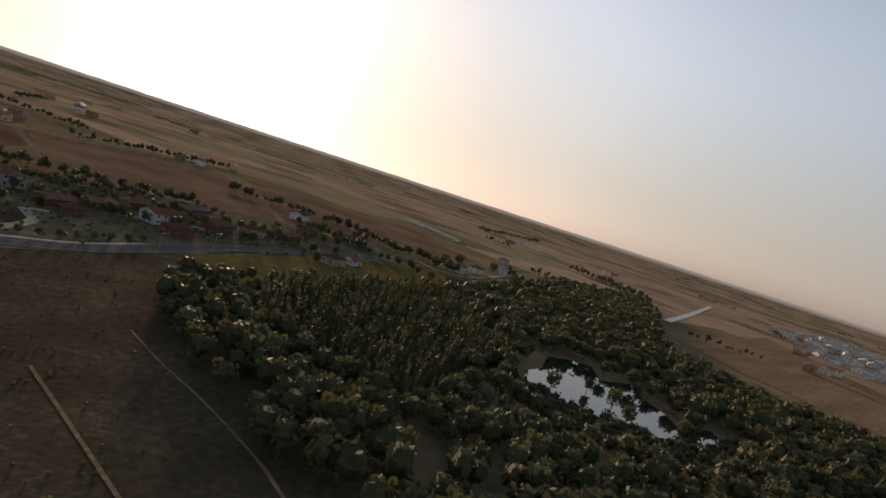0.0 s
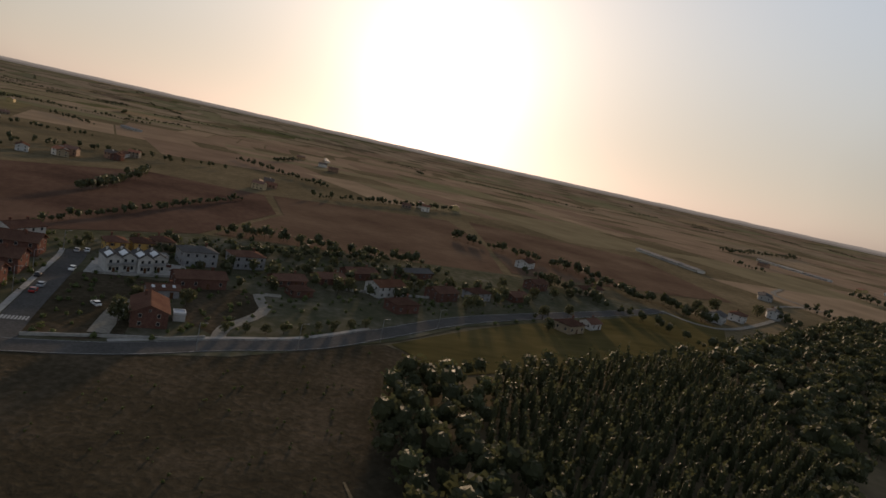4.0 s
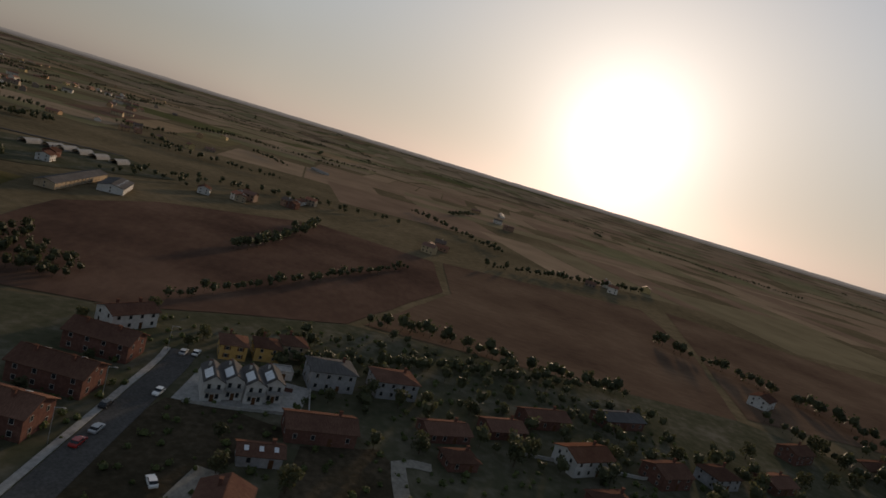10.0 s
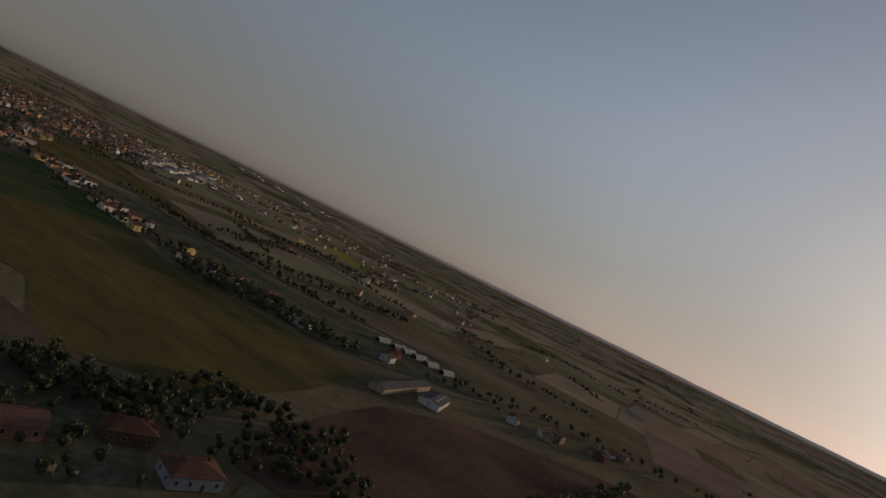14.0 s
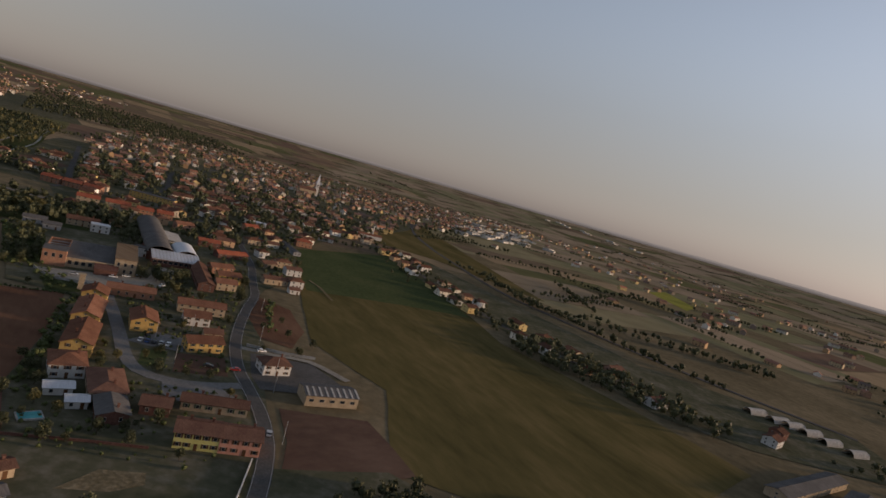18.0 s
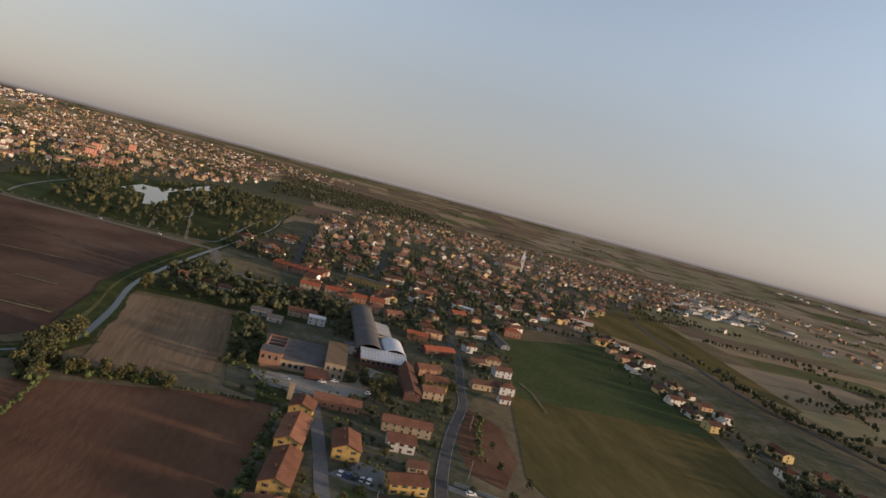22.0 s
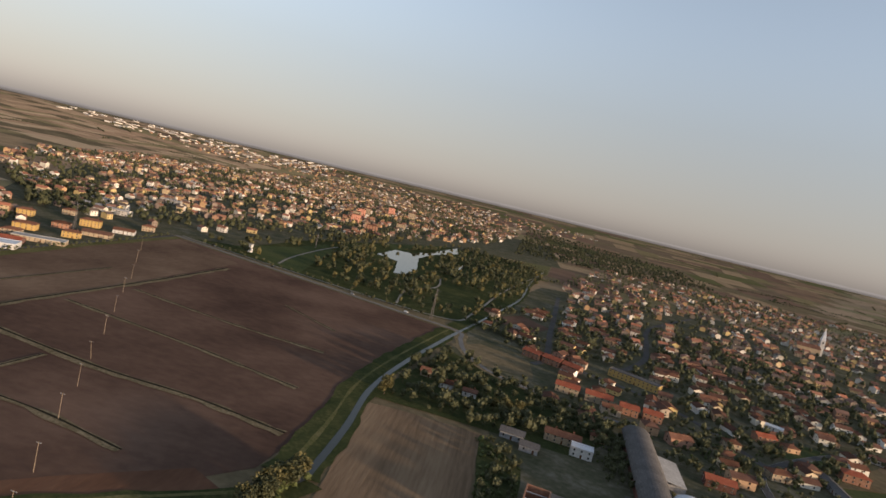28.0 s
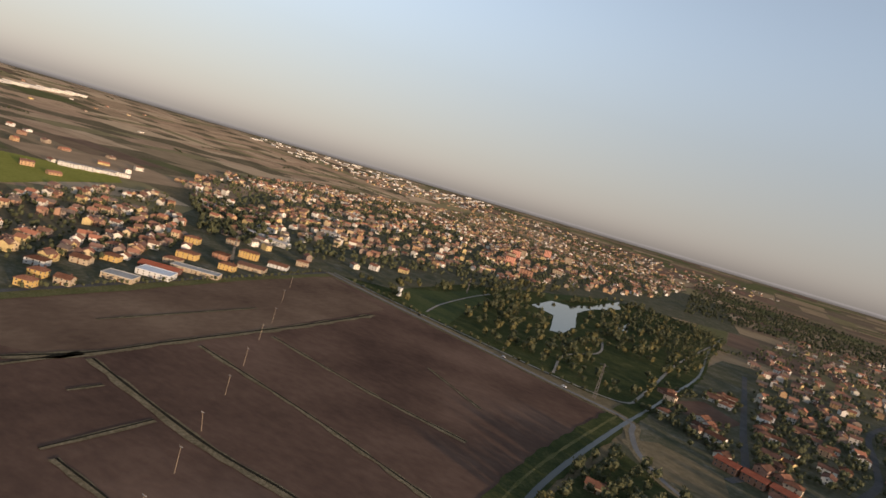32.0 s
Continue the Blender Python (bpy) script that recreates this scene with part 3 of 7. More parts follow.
# ---- the fields that the flight passes ----
FIELDS = [
    ("ploughed_field", "soil", "large dark ploughed field crossed by grassy ditches", [(-735, 480), (-392, 574), (-352, 478), (-312, 396), (-276, 332), (-252, 282), (-262, 208), (-330, 40), (-480, 60), (-533, 179), (-584, 258), (-658, 366)]),
    ("ploughed_field", "soil_dry", "paler dry end of the ploughed field", [(-452, 212), (-462, 240), (-488, 290), (-608, 494), (-722, 482), (-654, 366), (-584, 258), (-533, 179), (-480, 160)]),
    ("stubble_field", "stubble", "square tan stubble field beside the canal", [(-291, 374), (-269, 389), (-232, 410), (-204, 364), (-173, 308), (-196, 284), (-214, 272), (-228, 294), (-258, 332)]),
    ("ploughed_field", "soil2", "reddish brown ploughed field beside the housing", [(-243, 200), (-204, 248), (-168, 280), (-134, 302), (-112, 256), (-92, 205), (-80, 150), (-100, 60), (-250, 60)]),
    ("ploughed_field", "soil2", "reddish brown ploughed field by the farm track", [(-252, 196), (-236, 262), (-262, 262), (-330, 40), (-260, 60)]),
    ("meadow", "meadow", "long green meadow with mown stripes", [(-80, 596), (12, 722), (72, 556), (104, 430), (178, 344), (214, 290), (150, 232), (92, 190), (28, 206), (24, 280), (-18, 322), (-42, 420)]),
    ("meadow", "lawn", "darker green end of the long meadow", [(-80, 594), (12, 720), (70, 556), (86, 490), (30, 470), (-40, 436)]),
    ("ploughed_field", "soil2", "small bare brown plot by the road", [(-51, 308), (-57, 345), (-60, 384), (-40, 373), (-24, 336), (-25, 305)]),
    ("ploughed_field", "soil", "bare brown plot beside the long shed", [(-5, 184), (20, 192), (38, 206), (18, 241), (-4, 235), (-16, 233), (-8, 208)]),
    ("ploughed_field", "soil", "wide dark ploughed field behind the housing", [(128, 98), (205, 52), (330, 62), (420, 112), (400, 212), (276, 250), (200, 240), (120, 180), (92, 140)]),
    ("ploughed_field", "soil_dry", "brown ploughed field towards the low sun", [(212, 48), (246, -18), (300, -110), (420, -90), (560, -40), (430, 108), (335, 58)]),
    ("ploughed_field", "soil_dry", "brown ploughed field behind the farms", [(310, -115), (420, -300), (620, -260), (600, -60)]),
    ("meadow", "rough", "rough weedy dark meadow before the wood", [(-120, -190), (-40, -150), (20, -112), (60, -98), (96, -92), (102, -74), (88, -62), (66, -40), (44, -16), (24, 8), (6, 44), (-30, 60), (-160, 40), (-190, -90)]),
    ("meadow", "meadow", "dark grassy meadow between the road and the wood", [(104, -76), (140, -96), (181, -124), (240, -170), (300, -222), (292, -250), (240, -236), (183, -198), (150, -164), (111, -124), (90, -100)]),
    ("stubble_field", "stubble", "tan stubble field beyond the pond", [(284, -440), (200, -432), (86, -470), (200, -650), (552, -785)]),
    ("meadow", "lawn", "park lawn with a footpath", [(-714, 579), (-729, 656), (-776, 750), (-708, 714), (-640, 620), (-579, 550), (-633, 538), (-700, 548)]),
    ("meadow", "lawn", "park lawn beside the ponds", [(-853, 964), (-974, 1303), (-886, 1175), (-782, 905)]),
    ("meadow", "meadow", "wide meadow below the church village", [(-40, 820), (66, 1310), (150, 900), (200, 690), (70, 800)]),
    ("meadow", "crop", "bright yellow-green crop field", [(-1190, 90), (-1196, 330), (-1124, 328), (-1020, 250), (-925, 188), (-890, 50)]),
    ("meadow", "crop", "bright yellow-green crop strip", [(560, 1240), (660, 1370), (640, 1180), (560, 1060)]),
]
for k, (nm, mt, label, poly) in enumerate(FIELDS):
    sheet(nm, poly, 0.11 + 0.01 * k, M[mt], label, "field")
sheet("ground_housing", [(20, 20), (60, -40), (110, -78), (150, -98), (210, -150), (300, -220), (300, -110), (246, -20), (205, 50), (128, 96), (92, 130), (50, 60)], 0.3, M["yard"], "gardens and yards of the housing", "ground")
sheet("ground_village", [(-130, 300), (-112, 250), (-88, 170), (-60, 110), (0, 70), (60, 110), (70, 180), (28, 204), (-8, 190), (-20, 230), (-38, 300), (-60, 346), (-62, 404), (-50, 470), (-82, 600), (-40, 800), (30, 1100), (60, 1300), (-300, 1500), (-560, 1050), (-440, 700), (-360, 560), (-300, 400), (-232, 418), (-160, 300)], 0.32, M["yard"], "gardens and yards of the village", "ground")
sheet("ground_rows", [(-30, 790), (-10, 740), (20, 690), (52, 600), (90, 510), (150, 420), (190, 350), (240, 330), (360, 330), (380, 420), (230, 480), (130, 640), (60, 760)], 0.33, M["yard"], "gardens of the houses beyond the meadow", "ground")
sheet("ground_park", [(-735, 500), (-560, 548), (-430, 594), (-405, 620), (-420, 680), (-510, 900), (-620, 1150), (-740, 1330), (-960, 1340), (-930, 950), (-800, 700)], 0.1, M["bank"], "grassy ground of the park", "ground")
sheet("ground_embankment", [(-358, 538), (-349, 574), (-305, 583), (-276, 540), (-310, 522)], 0.37, M["land"], "rough brown grass beside the village embankment", "ground")
sheet("ground_gardens", [(-294, 384), (-236, 416), (-190, 440), (-190, 500), (-210, 520), (-288, 508), (-344, 522)], 0.36, M["bank"], "overgrown green gardens beside the canal", "ground")
sheet("ground_gardens", [(-232, 408), (-204, 366), (-178, 324), (-166, 340), (-198, 396)], 0.355, M["bank"], "overgrown green ground beside the works", "ground")
sheet("plot_canal", [(-420, 690), (-398, 676), (-366, 700), (-372, 742), (-419, 756)], 0.37, M["soil"], "small brown plot between lane and houses", "field")
sheet("court_row", [(99, 37), (105, 28), (119, 12), (137, 20), (131, 32), (118, 47)], 0.4, M["concrete"], "paved court round the white row", "pavement")
sheet("court_white_house", [(-33, 258), (-26, 246), (-8, 252), (8, 266), (-12, 288), (-40, 284)], 0.37, M["asphalt"], "worn asphalt yard of the white house", "pavement")
sheet("pale_patch", [(-55, 157), (-51, 169), (-40, 172), (-38, 166), (-44, 160)], 0.37, M["strip"], "pale trodden patch in the rough grass", "ground", cell=3)
sheet("plot_estate", [(-66, 262), (-60, 242), (-40, 250), (-47, 268)], 0.37, M["soil"], "bare garden plot of the estate", "field")
sheet("lawn_estate", [(-78, 258), (-69, 261), (-64, 244), (-72, 241)], 0.37, M["lawn"], "small lawn beside the estate street", "lawn")
sheet("court_estate", [(-60, 232), (-40, 238), (-32, 232), (-42, 216), (-56, 222)], 0.43, M["old_asphalt"], "wide asphalt court off the estate street", "pavement")
sheet("grass_works", [(-152, 314), (-136, 322), (-127, 310), (-140, 297)], 0.37, M["bank"], "dark grass before the works", "lawn")
sheet("grass_village", [(-127, 608), (-94, 615), (-83, 668), (-109, 664)], 0.37, M["lawn"], "green plot behind the village road", "lawn")
sheet("ground_town", [(-600, 150), (-533, 172), (-735, 484), (-700, 560), (-800, 740), (-900, 1200), (-760, 1500), (-1300, 2400), (-2200, 2300), (-2000, 1150), (-1400, 620), (-1000, 400), (-860, 340)], 0.28, M["yard"], "gardens and streets of the town", "ground")
sheet("grass_corner", [(38, 18), (46, -4), (56, -10), (86, 6), (112, 8), (106, 30), (98, 38)], 0.36, M["rough"], "dark grass plot at the street corner", "lawn")
sheet("lawn_garden", [(70, -30), (80, -12), (108, 2), (124, -12), (118, -22), (108, -30), (86, -28)], 0.36, M["rough"], "dark garden lawn beside the road", "lawn")

# ---- roads, tracks, paths ----
MAIN = [(-8, 146), (-6.5, 126), (-1, 88), (12, 46), (30, 12), (46, -13), (66, -33), (84, -53), (112, -70), (147, -89), (173, -107), (210, -138), (250, -172), (300, -213)]
road = ribbon("road", MAIN, 9.0, 0.42, M["asphalt"], "worn grey asphalt road along the housing", "road", thick=0.15)
ribbon("edge_line", MAIN, 0.14, 0.425, M["paint"], "", "", offset=4.1, parent=road)
ribbon("edge_line", MAIN, 0.14, 0.425, M["paint"], "", "", offset=-4.1, parent=road)
LATE = [(-8, 140), (-8.5, 160), (-9.8, 180), (-13.5, 203), (-21, 225), (-31, 245), (-40, 263), (-48, 287), (-55, 319), (-60, 352), (-64, 385), (-73, 415), (-88, 468), (-104, 510), (-118, 558), (-100, 640), (-70, 720)]
road = ribbon("road", LATE, 5.6, 0.45, M["asphalt"], "winding grey asphalt village road with white edge lines", "road", thick=0.15)
for off in (2.5, -2.5):
    ribbon("edge_line", LATE, 0.11, 0.455, M["paint"], "", "", offset=off, parent=road)
SIDE = [(36, 10), (48, 17), (62, 24.5), (78, 33), (96, 42.5), (114, 52), (123, 58)]
road = ribbon("road", SIDE, 7.5, 0.44, M["asphalt"], "short asphalt side street with a zebra crossing", "road", thick=0.15)
for k in range(8):
    m = pose(49, 17.6, 0.47, 0, 0, 28) @ pose(0, -3.0 + 0.86 * k, 0)
    part("crossing_stripe", Shape().box(-1.5, -0.25, -0.02, 1.5, 0.25, 0.0), M["paint"], road, at=m)
ribbon("pavement_side", SIDE, 1.8, 0.52, M["concrete"], "concrete pavement with a kerb", "pavement", offset=5.0, thick=0.2)
ribbon("pavement_main", MAIN[5:9], 1.8, 0.52, M["concrete"], "concrete pavement with a kerb", "pavement", offset=5.6, thick=0.2)
ribbon("road_estate", [(-30, 247), (-45, 237), (-58, 233.5), (-70, 236), (-80, 247), (-92, 268), (-105, 290), (-116, 308), (-124, 322)], 5.5, 0.44, M["old_asphalt"], "grey estate street between the yellow rows", "road", thick=0.12)
sheet("car_park", [(-86, 262), (-78, 262), (-64, 264), (-68, 280), (-80, 280)], 0.47, M["old_asphalt"], "small asphalt car park of the estate", "pavement")
sheet("works_yard", [(-164, 330), (-150, 321), (-124, 326), (-108, 346), (-112, 392), (-126, 394), (-120, 360), (-148, 340)], 0.46, M["gravel"], "pale gravel yard before the works", "pavement")
ribbon("lane_white_house", [(-46, 287), (-30, 288), (-14, 291), (6, 278)], 4.0, 0.44, M["gravel"], "gravel drive", "path")
NORTH = [(-735, 490), (-640, 514), (-545, 540), (-450, 565), (-385, 583), (-364, 562), (-342, 538), (-314, 520), (-288, 513), (-234, 519), (-201, 531)]
ribbon("road_north", NORTH, 4.0, 0.46, M["old_asphalt"], "straight country road on a low bank", "road", thick=0.2)
ribbon("track_verge", NORTH, 11, 0.41, M["strip"], "dry grass bank of the country road", "verge", ragged=0.3)
ribbon("lane_park", [(-735, 498), (-640, 526), (-560, 552), (-480, 578), (-430, 600), (-412, 622), (-424, 655), (-452, 718), (-530, 888), (-645, 1180)], 2.8, 0.48, M["gravel"], "pale lane round the park", "path")
ribbon("path_park", [(-620, 552), (-660, 600), (-720, 690), (-760, 760)], 2.5, 0.48, M["gravel"], "pale park footpath", "path")
ribbon("path_park", [(-470, 590), (-520, 660), (-540, 740), (-600, 820)], 2.5, 0.48, M["gravel"], "pale park footpath", "path")
ribbon("road_east", [(40, 1320), (46, 1095), (70, 930), (90, 849), (136, 691), (190, 600), (280, 500), (380, 420)], 6, 0.46, M["asphalt"], "country road beyond the meadow", "road", thick=0.15)
ribbon("road_rows", [(-48, 815), (-10, 780), (30, 700), (60, 610), (100, 520), (150, 440), (200, 400)], 5, 0.46, M["asphalt"], "street before the row of houses", "road")
ribbon("road_industry", [(-520, 178), (-575, 262), (-646, 370), (-720, 492)], 5, 0.46, M["asphalt"], "road behind the workshops", "road", offset=12)
ribbon("field_path", [(-44, 470), (-33, 454), (-27, 440), (-20, 424)], 1.6, 0.44, M["strip"], "trodden path across the meadow corner", "path", ragged=0.6)
ribbon("drive", [(70, -30), (80, -27), (95, -29), (108, -28), (122, -19), (128, -26)], 4.2, 0.45, M["gravel"], "pale gravel drive", "path")
ribbon("drive", [(53, -4), (62, 0), (72, 4), (84, 8)], 5.5, 0.45, M["gravel"], "pale gravel drive", "path")
ribbon("white_path", [(-16, -76), (-30, -86), (-50, -100), (-70, -114)], 0.8, 0.35, M["strip"], "straight pale concrete path across the meadow", "path")
ribbon("farm_track", [(15, -86), (-2, -97), (-15, -107), (-39, -122), (-60, -130)], 0.7, 0.34, M["strip"], "worn grassy track along the wood", "path", ragged=1.0)
ribbon("lane_farms", [(300, -213), (282, -232), (300, -262), (400, -330), (460, -352), (510, -400)], 4, 0.44, M["gravel"], "pale farm lane", "path")
ribbon("lane_far", [(500, -410), (560, -390), (640, -430)], 5, 0.44, M["gravel"], "pale farm lane", "path")

# ---- ditches and grass strips that divide the ploughed field ----
for line, w in (([(-450, 231), (-367, 264), (-320, 290), (-272, 309)], 4.5),
                ([(-478, 290), (-389, 324), (-314, 348)], 3.2),
                ([(-504, 344), (-424, 373), (-359, 404)], 3.0),
                ([(-358, 212), (-324, 229), (-284, 243)], 3.0),
                ([(-447, 195), (-457, 232), (-479, 273), (-506, 325), (-534, 379), (-584, 468)], 4.6),
                ([(-365, 208), (-386, 250)], 2.6),
                ([(-414, 219), (-420, 234)], 2.2),
                ([(-509, 239), (-566, 353)], 2.0),
                ([(-464, 449), (-399, 447)], 2.0), ([(-433, 182), (-448, 212), (-457, 228)], 3.0)):
    ribbon("grass_strip", line, w * 1.25, 0.38, M["strip"], "narrow dry grass strip between ploughed plots", "verge", ragged=1.0)
    ribbon("ditch", line, w * 0.34, 0.4, M["ditch"], "narrow dark field ditch", "ditch", offset=w * 0.3, ragged=0.5)
ribbon("grass_bank", [(-529, 179), (-580, 258), (-654, 366), (-724, 484)], 12, 0.37, M["verge"], "green bank along the workshops", "verge", offset=-2, ragged=0.4)

# ---- canal and ponds ----
CANAL = [(-698, 1300), (-598, 1080), (-491, 870), (-435, 727), (-403, 642), (-383, 587), (-366, 542), (-330, 452), (-301, 392), (-266, 341), (-237, 294)]
FIELD_CANAL = [(-237, 294), (-234, 268), (-246, 238), (-257, 210), (-300, 100), (-340, 0)]
ribbon("canal_bank", CANAL, 22, 0.39, M["bank"], "dark green grassy canal bank", "verge", offset=-6, ragged=0.25)
ribbon("canal_edge", CANAL[5:], 2.0, 0.41, M["verge"], "strip of dry yellow grass along the canal", "verge", offset=-9, ragged=0.9)
ribbon("canal", CANAL[:6], 2.6, 0.43, M["canal"], "narrow grassy canal beside the park", "water", ragged=0.5)
ribbon("canal", CANAL[5:], 3.5, 0.43, M["canal"], "narrow canal of still grey water", "water", ragged=0.12)
ribbon("canal_bank", FIELD_CANAL, 17, 0.385, M["bank"], "dark green bank of the field canal", "verge", ragged=0.25)
ribbon("canal_edge", FIELD_CANAL[1:], 2.2, 0.4, M["verge"], "strip of dry yellow grass along the field canal", "verge", offset=-5, ragged=0.9)
ribbon("canal", FIELD_CANAL, 2.2, 0.43, M["canal"], "narrow field canal", "water", ragged=0.1)
STREET_A = [(-500, 1000), (-415, 830), (-364, 727), (-345, 690), (-305, 612), (-300, 580)]
STREET_B = [(-373, 1285), (-348, 1000), (-300, 850), (-272, 768), (-262, 700), (-262, 676)]
STREET_C = [(-300, 612), (-240, 622), (-180, 610), (-118, 570)]
for line in (STREET_A, STREET_B, STREET_C):
    ribbon("street", line, 6.0, 0.45, M["asphalt"], "grey village street between the houses", "road", thick=0.12)
POND_A = [(55, -208), (69, -215), (77, -225), (100, -238), (104, -251), (102, -262), (80, -254), (88, -274), (70, -268), (55, -269), (43, -266), (46, -284), (38, -282), (28, -272), (21, -256), (24, -243), (29, -236), (31, -228), (38, -224), (37, -213), (47, -216)]
sheet("pond", POND_A, 0.4, M["water"], "still pond mirroring the sky among trees", "water", cell=4)
sheet("pond", [(-734, 820), (-788, 919), (-770, 945), (-812, 1059), (-895, 1240), (-816, 1142), (-771, 1002), (-729, 916), (-639, 811), (-601, 743), (-607, 728), (-688, 820)], 0.42, M["water"], "park pond with a ragged shore", "water", cell=10)
sheet("pond", [(-668, 942), (-713, 1032), (-647, 935)], 0.42, M["water"], "small park pond", "water", cell=8)
ribbon("canal", [(395, -508), (560, -660), (923, -985)], 8, 0.4, M["canal"], "straight canal shining in the low sun", "water")
ribbon("canal", [(278, -408), (208, -372), (179, -362), (165, -367)], 5, 0.4, M["canal"], "winding brook between trees", "water", ragged=0.7)


# ================= houses =================
PANES = {}


def ring(w, h, t, pane):
    """A window frame with its reveal in one piece; with pane, the glass closes it."""
    o, i = [(-w / 2, 0), (w / 2, 0), (w / 2, h), (-w / 2, h)], [(-w / 2 + t, t), (w / 2 - t, t), (w / 2 - t, h - t), (-w / 2 + t, h - t)]
    v = [(x, 0.02, z) for x, z in o] + [(x, -0.08, z) for x, z in o] + [(x, -0.08, z) for x, z in i] + [(x, -0.02, z) for x, z in i]
    sh = Shape()
    f = [(k + 4 * j, (k + 1) % 4 + 4 * j, (k + 1) % 4 + 4 * j + 4, k + 4 * j + 4) for j in range(3) for k in range(4)]
    sh.add(v, f)
    if pane:
        sh.f.append((12, 13, 14, 15))
        sh.s.append(1)
    return sh


def window_meshes(w, h, shut):
    key = (w, h, shut)
    if key not in PANES:
        leaf = Shape().box(-w / 4, -0.05, 0, w / 4, 0.0, h).mesh("shutter", M[shut]) if shut else None
        gl = Shape().box(-w / 2 + 0.08, -0.03, 0.08, w / 2 - 0.08, 0.015, h - 0.08).mesh("pane", M["glass"])
        PANES[key] = ring(w, h, 0.09, False).mesh("window", M["frame"]), gl, ring(w, h, 0.09, True).mesh("window", M["frame"], M["glass"]), leaf
    return PANES[key]


def window(parent, m, w=1.1, h=1.4, shut=None, near=False):
    fr, gl, whole, leaf = window_meshes(w, h, shut)
    ob = part("window", fr if near else whole, None, parent, at=m)
    if near:
        part("pane", gl, None, ob)
        if leaf:
            for s in (-1, 1):
                part("shutter", leaf, None, ob, "painted wooden shutter", at=pose(s * (w * 0.76), 0, 0))


def gable_walls(w, d, h, rise):
    a, b = w / 2, d / 2
    v = [(-a, -b, 0), (a, -b, 0), (a, b, 0), (-a, b, 0), (-a, -b, h), (a, -b, h), (a, b, h), (-a, b, h), (-a, 0, h + rise), (a, 0, h + rise)]
    return Shape().add(v, [(0, 1, 5, 4), (2, 3, 7, 6), (1, 2, 6, 9, 5), (3, 0, 4, 8, 7), (4, 5, 9, 8), (6, 7, 8, 9), (0, 3, 2, 1)])


def gable_roof(w, d, h, rise, over=0.6, thick=0.2):
    a, b = w / 2 + over, d / 2
    s = rise / b
    e = b + over
    z0, zt = h - s * over + 0.22, h + rise + 0.22
    sh = Shape()
    sh.slab([(-a, -e, z0), (a, -e, z0), (a, 0.06, zt), (-a, 0.06, zt)], thick)
    sh.slab([(a, e, z0), (-a, e, z0), (-a, -0.06, zt), (a, -0.06, zt)], thick)
    for k in range(int(w / 0.45)):
        x = -a + 0.2 + k * 0.45
        sh.box(x, -0.14, zt - 0.05, x + 0.4, 0.14, zt + 0.1)
    return sh


def hip_roof(w, d, h, rise, over=0.6, thick=0.2):
    a, b = w / 2 + over, d / 2 + over
    r = max(0.2, a - b)
    z0, zt = h + 0.12, h + rise + 0.2
    sh = Shape()
    sh.slab([(-a, -b, z0), (a, -b, z0), (r, 0, zt), (-r, 0, zt)], thick)
    sh.slab([(a, b, z0), (-a, b, z0), (-r, 0, zt), (r, 0, zt)], thick)
    sh.slab([(a, -b, z0), (a, b, z0), (r, 0, zt)], thick)
    sh.slab([(-a, b, z0), (-a, -b, z0), (-r, 0, zt)], thick)
    return sh


